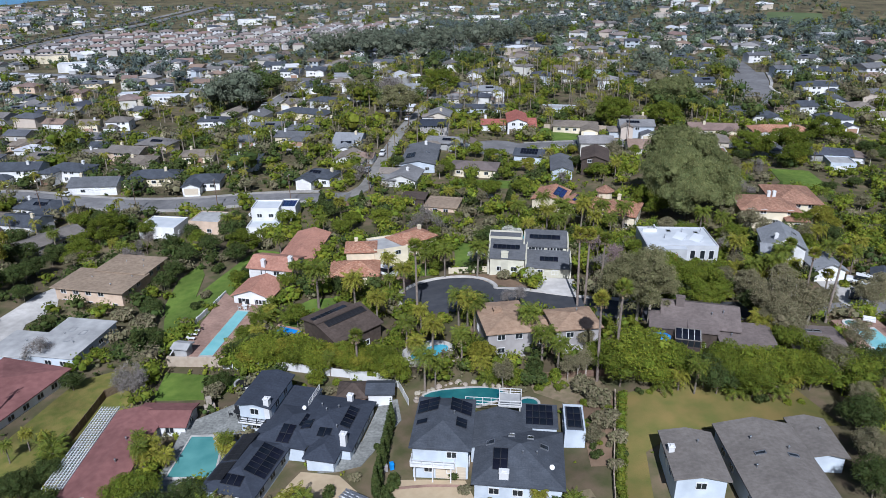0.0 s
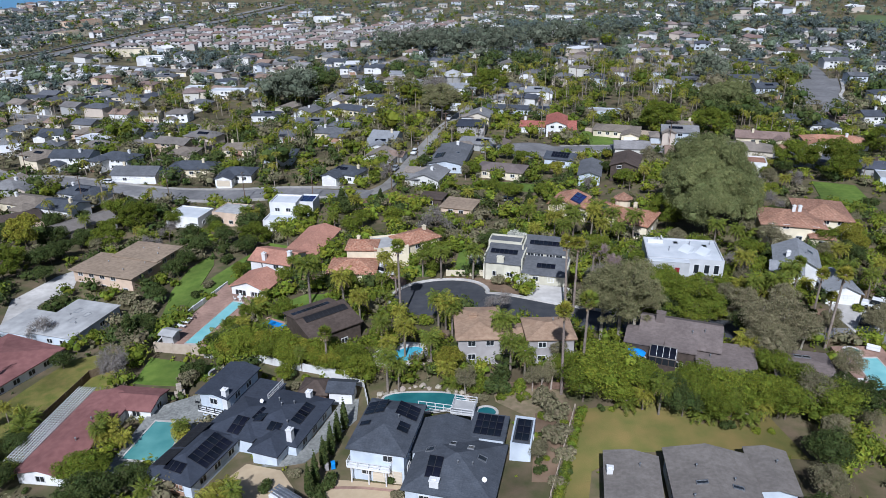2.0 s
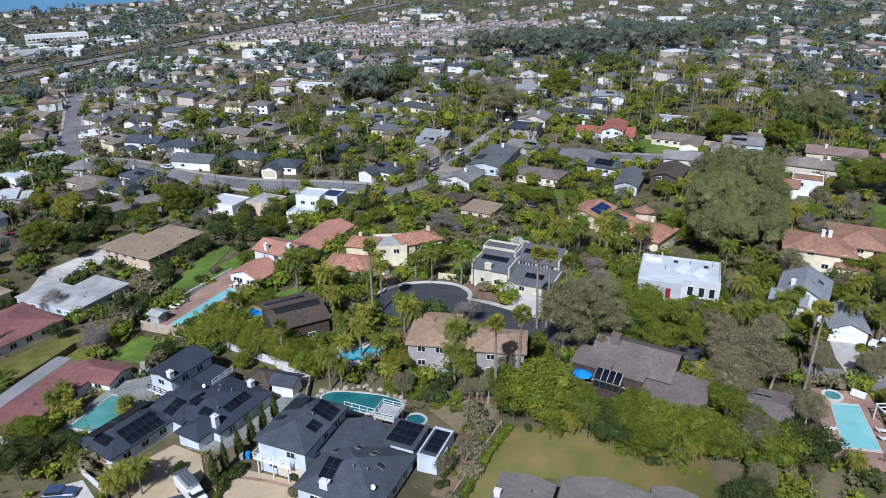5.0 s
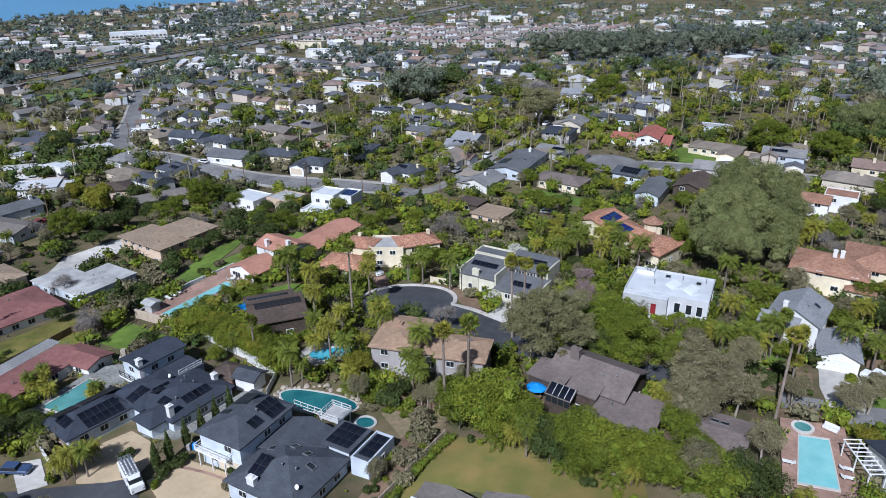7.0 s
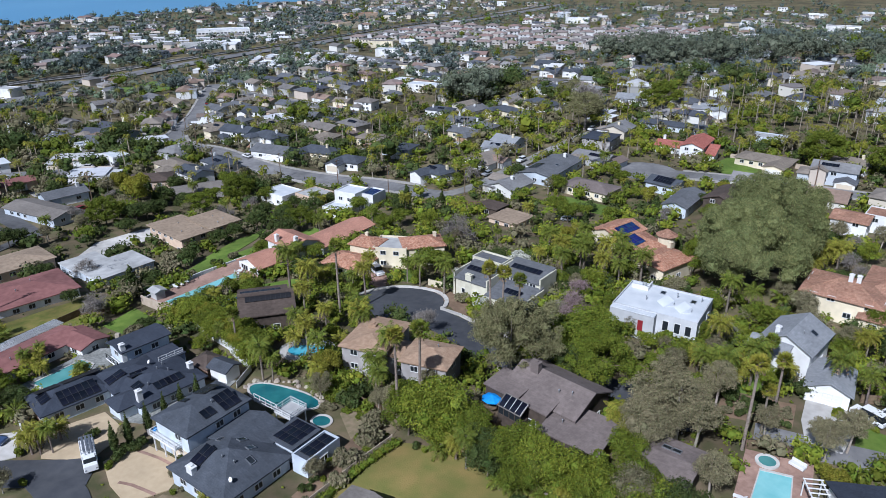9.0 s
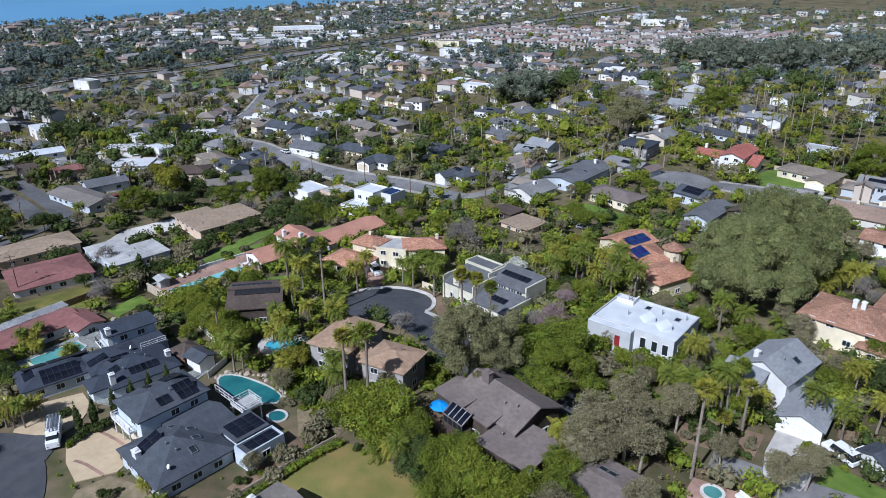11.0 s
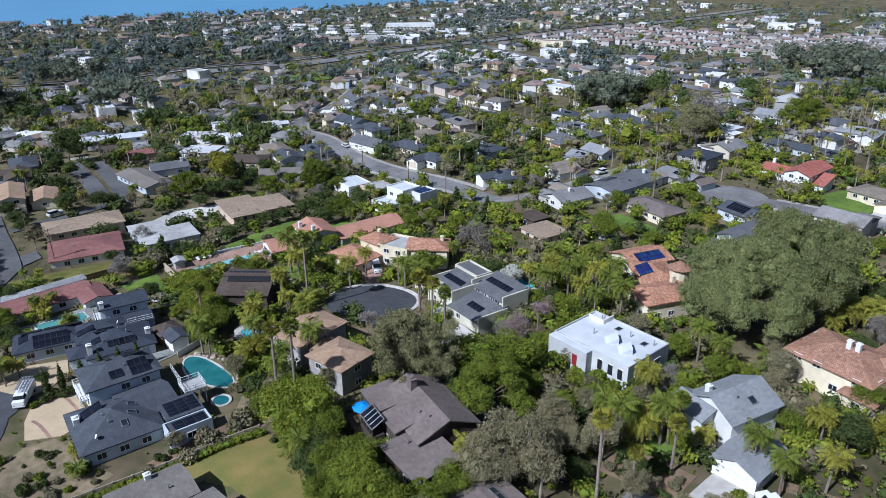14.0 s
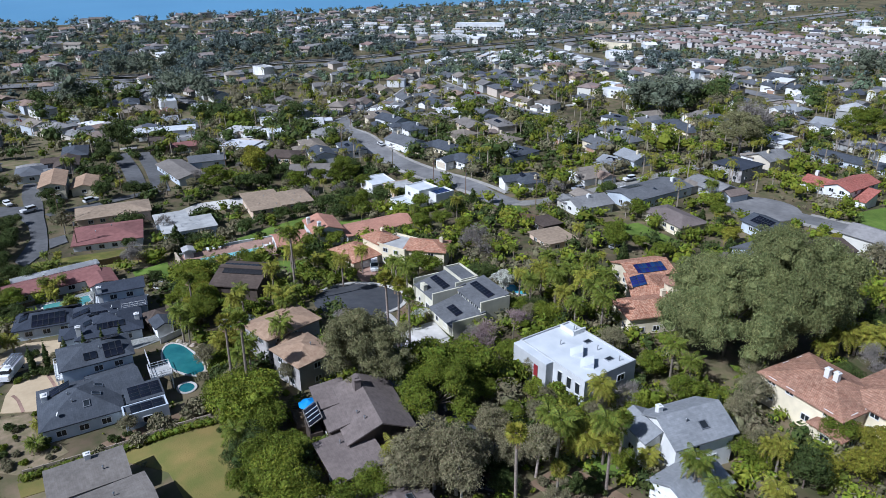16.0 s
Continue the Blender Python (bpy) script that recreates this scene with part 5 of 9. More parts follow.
def pool(pts, top, water, label, deck=None, deck_mat=None, deck_label=""):
    """A pool: coping ring, and water a little below it."""
    cx, cy = sum(p[0] for p in pts) / len(pts), sum(p[1] for p in pts) / len(pts)
    top = max([top] + [gz(*q) + 0.08 for q in pts])
    if deck:
        top = max([top] + [gz(*q) + 0.12 for q in deck])
        slab("patio", deck, top - 0.04, 2.2, deck_mat or M_CONC, deck_label, "patio")
    p = thing("swimming_pool", pose(cx, cy, top), label, "swimming pool")
    bm = bmesh.new()
    inner = [bm.verts.new((x - cx, y - cy, 0.10)) for x, y in pts]
    outer = [bm.verts.new(((x - cx) * 1.0 + (x - cx) / math.hypot(x - cx, y - cy) * 0.45, (y - cy) + (y - cy) / math.hypot(x - cx, y - cy) * 0.45, 0.10)) for x, y in pts]
    low_i = [bm.verts.new((v.co.x, v.co.y, -0.25)) for v in inner]
    low_o = [bm.verts.new((v.co.x, v.co.y, -2.4)) for v in outer]
    n = len(pts)
    for i in range(n):
        j = (i + 1) % n
        bm.faces.new((outer[i], outer[j], inner[j], inner[i]))
        bm.faces.new((inner[i], inner[j], low_i[j], low_i[i]))
        bm.faces.new((outer[i], low_o[i], low_o[j], outer[j]))
    bmesh.ops.recalc_face_normals(bm, faces=bm.faces)
    part("coping", bmesh_data("coping", bm, M_CONC), p)
    bm = bmesh.new()
    bm.faces.new([bm.verts.new((x - cx, y - cy, 0.03)) for x, y in pts])
    part("water", bmesh_data("water", bm, water), p)
    take_poly(pts)
    return p


def oval(cx, cy, a, b, rot=0, n=22, wob=0.0):
    out = []
    for i in range(n):
        t = 2 * math.pi * i / n
        r = 1 + wob * math.sin(2 * t + 1) + wob * 0.6 * math.sin(3 * t)
        u, v = a * r * math.cos(t), b * r * math.sin(t)
        c, s = math.cos(radians(rot)), math.sin(radians(rot))
        out.append((cx + u * c - v * s, cy + u * s + v * c))
    return out


pool([(-48, 118.5), (-45.3, 118.5), (-42.8, 136.5), (-45.4, 137)], -1.35, M_POOLPALE, "long narrow lap pool with pale water", [(-53, 116.5), (-42, 115.5), (-37.5, 139.5), (-47, 142), (-50.5, 146)], M_REDPAVE, "red brick pool terrace")
pool([(-41.5, 83), (-40.8, 92.5), (-37.5, 92.5), (-35.3, 89), (-34.5, 83)], -0.9, M_POOL, "turquoise swimming pool beside the house", [(-43, 80), (-43, 96), (-33, 104), (-29.5, 100), (-33, 88), (-33, 80)], M_FLAG, "stone pool terrace")
pool(oval(3.5, 100.3, 6.5, 2.9, 3, wob=0.1), 1.05, M_POOLDEEP, "kidney-shaped pool with blue-green water")
pool(oval(14.2, 97.8, 1.5, 1.3), 1.6, M_POOLDEEP, "small round hot tub with pale coping")
pool(oval(-2.5, 114.5, 3.6, 2.4, 30, wob=0.12), 1.0, M_POOLBLUE, "free-form pool with bright blue water", oval(-3, 115, 5.5, 4, 30), M_CONC, "pale pool terrace")
pool([(77.5, 105), (82.5, 105.5), (82, 116.5), (78, 116)], 4.9, M_POOLPALE, "rectangular turquoise pool with red-brick edge", [(75.5, 102), (85, 102), (84.5, 121), (75.5, 120)], M_REDPAVE, "red-edged pool terrace")
pool(oval(78.6, 118.4, 1.2, 1.2), 5.0, M_POOL, "small round hot tub with pale coping")
pool(oval(20, 172, 3.5, 2.0, 20), -0.2, M_POOLBLUE, "small blue garden pool")

# ---- houses near the middle ----
q1 = W(-80.0, 106.0, 17.4, 14.6, 2.8, "hip", 0.2, 75, z=-3.2)
house("long low house with a dull red hip roof", [q1], M_WHITE, M_REDROOF)
vent(q1, 1, 1)
vent(q1, -3, -2)
q2 = W(-100.6, 112.0, 20.6, 11.0, 2.8, "hip", 0.2, 79, z=-3.6)
house("long low house with a brown gravel roof", [q2], M_PINKST, M_GRAVEL)
q3 = W(-136.6, 101.8, 7.6, 18.0, 5.0, "gable", 0.3, 77, z=-3.0, across=True)
house("two-storey house with a tan shingle gable roof", [q3], M_CREAM, M_TANROOF)
q4 = W(-133.9, 110.8, 7.4, 13.0, 2.8, "gable", 0.3, 74, z=-3.0, across=True)
house("small house with a tan shingle gable", [q4], M_CREAM, M_TANROOF)
q5 = W(-133.0, 143.0, 9.5, 24.0, 2.8, "gable", 0.22, 92, z=-4.0, across=True)
house("low house with a broad grey shingle roof", [q5], M_BLUEWALL, M_GREYROOF)
q6 = W(-203.0, 159.0, 24.0, 9.0, 5.2, "flat", 0, 73, par=0, over=0.6, z=-7.0)
house("long two-storey white apartment block", [q6], M_WHITE, M_WHITEFLAT)
q7 = W(-112.6, 186.4, 16.0, 8.6, 2.9, "gable", 0.26, 57, z=-6.4)
house("low house with a grey shingle gable roof", [q7], M_GREYWALL, M_GREYROOF)
q8 = W(-132.8, 183.8, 14.0, 10.0, 3.0, "hip", 0.3, 43, z=-5.2)
house("house with a brown shingle hip roof", [q8], M_PINKST, M_BROWNROOF)
q9 = W(93.6, 111.0, 12.0, 9.6, 3.4, "gable", 0.24, 20, z=4.8)
house("grey-roofed house beside a pool", [q9], M_WHITE, M_SLATE)
q10 = W(86.0, 231.4, 8.6, 8.6, 5.0, "gable", 0.24, -10, z=1.6)
q11 = W(93.6, 236.6, 8.6, 8.0, 5.4, "flat", 0, -10, z=1.6)
house("white house with a red tile roof among trees", [q10, q11], M_WHITE, M_TERRA2)
h1g = W(-28.9, 82.6, 7.6, 11.6, 2.8, "hip", 0.34, -15, z=-0.6)
h1m = W(-18.2, 92.4, 10.6, 11.8, 2.9, "hip", 0.3, -12, z=-0.3)
h1l = W(-24.2, 91.6, 8.2, 9.6, 2.9, "hip", 0.3, -14, z=-0.35)
h1b = W(-17.9, 86.4, 4.2, 6.0, 2.8, "hip", 0.42, -12, z=-0.3, wins=False)
h1n = W(-29.5, 97.8, 5.2, 9.0, 5.6, "gable", 0.2, -12, z=-0.6, across=True)
h1s = W(-24.0, 98.4, 5.0, 6.0, 3.1, "flat", 0, -12, z=-0.4, par=0.0, over=0.2, wins=False)
house("large house with blue-grey shingle roofs and solar panels", [h1g, h1m, h1l, h1b, h1n, h1s], M_BLUEWALL, M_SLATE, name="house")
# black pool-heating mats on the garage wing's slope, solar panels elsewhere
for u, v, nx, ny in ((-2.5, 2.6, 5, 2), (-2.5, -3.0, 3, 2)):
    panels(h1g, u, v, nx, ny, 1.25, 1.35, M_MATBLACK, 0.02)
for u, v, nx, ny in ((2.4, 0.6, 6, 2), (0.0, -4.3, 3, 1)):
    panels(h1g, u, v, nx, ny)
for u, v, nx, ny in ((-2.6, -2.9, 2, 1), (0.6, -4.0, 2, 1), (3.2, -0.6, 3, 1), (3.2, 1.4, 3, 1)):
    panels(h1m, u, v, nx, ny)
panels(h1l, 0.6, -3.2, 2, 2)
panels(h1l, 2.6, 0.4, 3, 1)
garage(h1g, "s", 0, 4.8)
chimney(h1m, 4.2, -5.4, 1.9, 0.9, 0.9, M_WHITE)
chimney(h1n, 2.2, -4.2, 1.1, 0.9, 0.9, M_WHITE)
chimney(h1m, 1.6, 5.4, 1.1, 0.9, 0.9, M_WHITE)
dish(h1l, 1.0, 3.0)
for u, v in ((1, 1.6), (-2, 2), (-0.6, 0.4), (2.2, -2.8)):
    vent(h1m, u, v)
part("railing", rail_mesh(4.6, 1.0, M_DARKMETAL), h1n["home"], h1n["m"] @ pose(0, -5.6, 2.8))
part("balcony", box_mesh("balcony", 5.0, 1.3, 0.2, M_WHITE), h1n["home"], h1n["m"] @ pose(0, -5.1, 2.6))
part("railing", rail_mesh(4.8, 1.0, M_WHITE), h1n["home"], h1s["m"] @ pose(2.3, 0.4, 3.25, 0, 0, 90))

h2a = W(0.0, 86.5, 8.0, 11.4, 5.6, "hip", 0.36, -6, z=1.0)
h2b = W(10.8, 81.4, 12.0, 11.6, 3.0, "hip", 0.38, -7, z=1.3)
h2e = W(8.5, 87.5, 9.0, 7.0, 3.0, "gable", 0.3, 0, across=True, z=1.3, wins=False)
h2c = W(14.9, 90.6, 5.2, 5.6, 2.9, "flat", 0, -6, par=0.0, over=0.25, z=1.6)
h2d = W(20.1, 89.5, 3.1, 6.8, 2.9, "flat", 0, -6, par=0.3, z=1.9)
house("large house with grey shingle roofs, white balcony and solar panels", [h2a, h2b, h2e, h2c, h2d], M_BLUEWALL, M_SLATE2)
for u, v, nx, ny in ((-2.6, 2.9, 3, 2), (2.4, 2.9, 3, 2), (2.7, -0.9, 2, 1), (-3.2, -0.9, 1, 1)):
    panels(h2a, u, v, nx, ny)
panels(h2b, -2.6, -2.6, 2, 2)
panels(h2c, 0, 0.2, 4, 3)
panels(h2d, 0, 0.3, 2, 3)
chimney(h2b, -2.0, -5.0, 0.9, 1.3, 0.9, M_WHITE, 4.0)
for u, v in ((-4.2, 1.6), (-1.2, 3.2), (1.6, 2.6), (3.5, 1.0)):
    skylight(h2b, u, v)
dish(h2b, 4.6, -3.2)
vent(h2a, 1.5, 0.8)
vent(h2b, 0.5, -1.5)
vent(h2b, 2.5, -1.0)
garage(h2a, "s", 1.5, 4.4)
# balconies: front, and a white-railed deck over the back
deck_ = part("balcony", box_mesh("balcony", 6.4, 1.6, 0.2, M_WHITE), h2a["home"], h2a["m"] @ pose(-1.0, -6.1, 2.7))
for m_, ln in ((pose(0, -0.75, 0.2), 6.4), (pose(-3.15, 0, 0.2, 0, 0, 90), 1.5), (pose(3.15, 0, 0.2, 0, 0, 90), 1.5)):
    part("railing", rail_mesh(ln, 1.0, M_WHITE), deck_, m_)
for k in (-2.6, 0, 2.6):
    part("post", box_mesh("post", 0.18, 0.18, 2.7, M_WHITE), deck_, pose(k, -0.6, -2.7))
deck2 = part("balcony", box_mesh("balcony", 3.6, 3.6, 0.2, M_GREYFLAT), h2a["home"], h2c["m"] @ pose(-4.6, 3.6, 2.9))
for m_, ln in ((pose(0, -1.75, 0.2), 3.6), (pose(0, 1.75, 0.2), 3.6), (pose(-1.75, 0, 0.2, 0, 0, 90), 3.6), (pose(1.75, 0, 0.2, 0, 0, 90), 3.6)):
    part("railing", rail_mesh(ln, 1.0, M_WHITE), deck2, m_)
for kx in (-1.6, 1.6):
    for ky in (-1.6, 1.6):
        part("post", box_mesh("post", 0.18, 0.18, 3.4, M_WHITE), deck2, pose(kx, ky, -3.3))
part("railing", rail_mesh(5.5, 1.3, M_WHITE), h2a["home"], h2c["m"] @ pose(-9.0, 2.3, 2.9))

h3a = W(34.6, 78.2, 6.6, 9.4, 2.9, "gable", 0.18, -4, across=True, z=4.2)
h3b = W(44.9, 75.4, 10.4, 17.2, 3.3, "gable", 0.22, -1, across=True, z=4.2)
h3c = W(53.3, 81.7, 4.8, 8.0, 2.8, "gable", 0.22, -4, across=True, z=4.4)
house("single-storey house with warm grey shingle roofs", [h3a, h3b, h3c], M_BLUEWALL, M_GREYROOF)
for g_, u, v in ((h3a, 1.0, 2.0), (h3b, 2.5, 2.5), (h3b, -2.0, 4.5), (h3b, -3.2, -1.0), (h3c, 0.8, 1.0)):
    vent(g_, u, v)
skylight(h3b, -1.8, 1.5, 0.6, 1.4)
skylight(h3b, 2.6, 1.2, 0.6, 1.4)
chimney(h3a, -3.0, 0.5, 0.8, 0.8, 0.8, M_WHITE)

tA = W(11.4, 117.8, 8.2, 11.4, 5.4, "hip", 0.24, 8.5, z=1.9)
tB = W(24.3, 116.0, 8.2, 7.4, 5.6, "hip", 0.3, 8.5, z=2.3)
tL = W(17.8, 117.5, 6.0, 5.0, 4.0, "gable", 0.25, 8.5, z=2.0)
house("two-storey grey stucco house with tan shingle roofs", [tA, tB, tL], M_GREYWALL, M_TANROOF)
chimney(tA, -1.0, 1.0, 0.5, 1.5, 1.2, M_TANROOF)
vent(tB, 1, 1)

dk = W(-18.6, 120.8, 10.8, 6.5, 4.6, "shed", 0.26, 45, z=-0.8)
dk2 = W(-22.6, 124.0, 9.6, 4.6, 5.6, "shed", 0.14, 225, z=-0.8)
house("dark brown timber house with split sloping roofs", [dk, dk2], M_BROWNWALL, M_BROWNROOF)
panels(dk2, 0.5, 0.4, 8, 1, material=M_SOLAR)
panels(dk, 0.4, 1.4, 9, 1, material=M_MATBLACK)

bA = W(47.6, 115.6, 13.0, 9.6, 4.4, "gable", 0.44, -14, z=4.4)
bB = W(53.8, 108.8, 9.0, 7.2, 3.2, "shed", 0.1, -8, z=4.6, over=0.4)
bC = W(46.9, 111.2, 4.8, 4.6, 4.4, "shed", 0.22, -14, z=4.4, over=0.3)
bD = W(40.9, 112.6, 6.0, 4.8, 4.7, "shed", 0.1, -14, z=4.4, over=0.3)
bG = W(66.2, 109.0, 8.6, 8.2, 2.7, "gable", 0.14, -8, z=4.8)
house("rambling dark brown timber house with weathered shingle roofs", [bA, bB, bC, bD], M_BROWNWALL, M_MAUVE)
chimney(bA, -3.6, -0.8, 1.6, 1.5, 1.0, M_MAUVE)
for g_, u, v in ((bA, 2.0, -2.4), (bA, 4.0, -1.8), (bB, -2.5, -0.6)):
    vent(g_, u, v)
# lean-to sunroom: brown posts, glazed front, sloping glass panes in white bars
sun_m = bA["home"].matrix_basis.inverted() @ pose(43.4, 108.2, 4.4, 0, 0, -14)
sunroom = part("sunroom", box_mesh("sunroom", 4.4, 2.0, 2.4, M_BROWNWALL), bA["home"], sun_m)
for i in range(5):
    part("post", box_mesh("post", 0.14, 0.14, 1.5, M_BROWNWALL), sunroom, pose(-2.1 + i * 1.05, -0.9, 2.4))
for i in range(4):
    part("pane", box_mesh("pane", 0.9, 0.05, 1.4, M_PANE), sunroom, pose(-1.575 + i * 1.05, -0.9, 2.42))
    pn_ = part("roof_pane", box_mesh("roof_pane", 0.98, 2.3, 0.05, M_SOLAR), sunroom, pose(-1.575 + i * 1.05, 0.0, 4.3, 30))
    part("bar", box_mesh("bar", 0.07, 2.3, 0.06, M_WHITE), pn_, pose(0.5, 0, 0.02))
for y_, z_ in ((-1.02, 3.72), (1.02, 4.92)):
    part("beam", box_mesh("beam", 4.5, 0.14, 0.16, M_GREYROOF), sunroom, pose(0, y_, z_))
for x_ in (-2.2, 2.2):
    part("side_beam", box_mesh("side_beam", 0.14, 2.3, 0.14, M_GREYROOF), sunroom, pose(x_, 0, 4.3, 30))
house("dark brown garage with a low shingle roof", [bG], M_BROWNWALL, M_MAUVE, name="garage", category="garage")
skylight(bG, -0.4, 1.6, 1.2, 0.9)
skylight(bG, 1.0, 1.6, 1.2, 0.9)

wh = W(55.0, 153.0, 16.2, 11.8, 3.5, "flat", 0, -3, par=0.3, z=5.5, storeys=1, wins=False)
whf = W(51.0, 146.6, 8.6, 1.8, 3.5, "flat", 0, -3, par=0.0, over=0.0, z=5.5, wins=False)
house("boxy white house with a coated white flat roof", [wh, whf], M_PALEGREY, M_WHITEFLAT)
for u in (2.4, 4.6, 6.6):
    add_window(wh["home"], wh["m"] @ side_pose(wh, "s", u, 0.5), 1.2, 2.2, M_WHITE)
for u in (-3.0, 2.5):
    add_window(wh["home"], wh["m"] @ side_pose(wh, "e", u, 0.9), 1.8, 1.3, M_WHITE)
part("parapet", box_mesh("parapet", 3.4, 0.3, 0.9, M_WHITE), wh["home"], wh["m"] @ pose(-5.6, 3.0, 3.5))
part("parapet", box_mesh("parapet", 0.3, 3.0, 0.9, M_WHITE), wh["home"], wh["m"] @ pose(-4.0, 4.4, 3.5))


def clerestory(g, u, v, rot=0):
    def make():
        bm = bmesh.new()
        vs = [bm.verts.new(c) for c in ((-1.3, -1.1, 0), (1.3, -1.1, 0), (1.3, 1.1, 0), (-1.3, 1.1, 0), (-1.3, 1.1, 1.1), (1.3, 1.1, 1.1))]
        for f in ((0, 1, 5, 4), (3, 4, 5, 2), (0, 4, 3), (1, 2, 5)):
            bm.faces.new([vs[i] for i in f])
        bmesh.ops.recalc_face_normals(bm, faces=bm.faces)
        return bmesh_data("dormer", bm, M_WHITEFLAT)
    d_ = part("dormer", cached("dormer", make), g["home"], on_roof(g, u, v) @ pose(0, 0, 0, 0, 0, rot))
    part("pane", box_mesh("pane", 1.9, 0.05, 0.7, M_PANE), d_, pose(0, 1.1, 0.2))


clerestory(wh, 0.6, -0.6, -45)
clerestory(wh, 4.2, -1.6, -45)
skylight(wh, 5.2, 2.6)
skylight(wh, -1.0, 3.6)
for u, v in ((-5.5, 4.6), (-4.9, 4.6), (2.0, 3.0), (-3.0, -1.0), (6.5, 3.6)):
    vent(wh, u, v, 0.9)
part("front_door", box_mesh("front_door", 1.0, 0.1, 2.2, M_REDDOOR), wh["home"], whf["m"] @ side_pose(whf, "s", 1.8, 0.1, 0.06), "red front door")

gr = W(78.8, 150.8, 10.2, 8.6, 5.2, "gable", 0.52, 75, z=4.0)
gg = W(85.2, 143.6, 6.4, 8.6, 2.7, "gable", 0.45, -2, z=3.9, across=True)
gs = W(75.4, 146.2, 4.6, 6.0, 4.6, "gable", 0.5, 75, z=4.0, across=True)
house("white two-storey house with steep grey shingle gables", [gr, gs, gg], M_WHITE, M_PALESLATE)
garage(gg, "s", 0.0, 4.4)
skylight(gr, 0.8, -2.6, 1.2, 1.2)
vent(gr, -1.5, -1.6)
chimney(gr, -3.5, 2.0, 1.0, 0.8, 0.8, M_WHITE)
shd = W(96.0, 138.5, 3.2, 4.0, 2.2, "gable", 0.4, 60, z=4.0, wins=False)
house("small pale garden shed", [shd], M_WHITE, M_SLATE2, name="shed", category="shed")

rA = W(86.0, 177.0, 14.4, 12.0, 4.7, "hip", 0.34, -9, z=4.2)
rB = W(95.5, 183.0, 12.0, 15.0, 5.0, "hip", 0.34, -9, z=4.2)
rC = W(91.5, 170.8, 5.0, 5.6, 2.9, "hip", 0.34, -9, z=4.2)
house("large cream stucco house with clay tile roofs", [rA, rB, rC], M_CREAM, M_TERRA2)
chimney(rA, 0.4, -0.6, 1.3, 0.8, 0.8)
chimney(rA, 1.8, -0.4, 1.3, 0.8, 0.8)

s1 = W(15.4, 152.6, 8.0, 7.6, 4.3, "shed", 0.22, -8, z=1.4, over=0.3)
s1t = W(15.4, 158.4, 8.0, 4.2, 6.2, "flat", 0, -8, z=1.4, par=0.4)
s2 = W(24.6, 150.2, 9.6, 7.2, 2.7, "shed", 0.22, -8, z=1.5, over=0.3)
s3 = W(24.9, 156.6, 9.6, 6.4, 5.2, "shed", 0.22, -8, z=1.5, over=0.3)
house("pale yellow modern house with tiered slate-grey roofs", [s1, s1t, s2, s3], M_YELLOW, M_SLATE3)
for g_, sides in ((s1, (-1, 1)), (s2, (1,)), (s3, (-1, 1))):
    for k in sides:
        part("parapet", box_mesh("parapet", 0.35, g_["d"] + 0.5, g_["h"] + g_["pitch"] * (g_["d"] + 0.6) * 0.55 + 0.35, M_YELLOW), g_["home"], g_["m"] @ pose(k * (g_["w"] / 2 + 0.35), 0, 0))
for k in range(4):
    add_window(s3["home"], s3["m"] @ side_pose(s3, "s", -3.3 + k * 2.2, 4.1), 1.6, 0.8, M_WHITE)
panels(s1, -0.4, 0.3, 6, 1)
panels(s2, 0.2, -0.6, 4, 1)
panels(s3, -0.3, 0.2, 7, 1)
garage(s2, "s", 1.2, 4.8, 2.2, M_YELLOW)
chimney(s1, -0.6, -3.5, 1.2, 1.6, 0.9, M_YELLOW, 5.6)

c1 = W(-21.0, 152.6, 11.0, 8.6, 2.8, "hip", 0.36, 4, z=-1.1)
c2 = W(-20.2, 159.6, 7.0, 6.2, 5.4, "hip", 0.36, 4, z=-1.1)
c3 = W(-8.0, 166.0, 10.0, 7.2, 5.4, "hip", 0.34, 42, z=-1.0)
c4 = W(-14.0, 161.8, 8.6, 8.2, 5.2, "flat", 0, 20, z=-1.1, par=0.5, roof=M_GREYFLAT)
house("cream stucco villa with bright terracotta barrel-tile roofs", [c1, c2, c3, c4], M_CREAM, M_TERRA)
garage(c1, "e", 0.4, 4.2, 2.2)
chimney(c3, 3.4, 1.0, 1.0, 0.8, 0.8, M_CREAM)
chimney(c2, -1.2, 1.6, 0.8, 0.8, 0.8, M_CREAM)

M_SALMON = mat("salmon clay tiles", (0.42, 0.205, 0.145), (0.5, 0.265, 0.19), 1.6, 0.85, 0.4, 7, brick=(0.3, 0.42, 0.03, 0.85, 0.7), big=0.14)
l1 = W(-42.0, 144.0, 8.8, 8.0, 2.9, "gable", 0.36, -12, z=-2.2, across=True)
l2 = W(-39.8, 153.2, 10.6, 8.0, 5.4, "gable", 0.34, -12, z=-2.2)
l3 = W(-36.0, 167.5, 8.4, 20.0, 2.9, "gable", 0.3, -6, z=-1.9, across=True)
house("long white stucco house with salmon tile roofs", [l1, l2, l3], M_WHITE, M_SALMON)
chimney(l2, -1.6, -3.6, 1.6, 0.9, 0.9)
chimney(l2, 4.6, -2.2, 1.8, 0.9, 0.9)
for k in (-2.0, 2.0):
    add_window(l1["home"], l1["m"] @ side_pose(l1, "s", k, 0.1), 2.8, 2.1, M_WHITE)

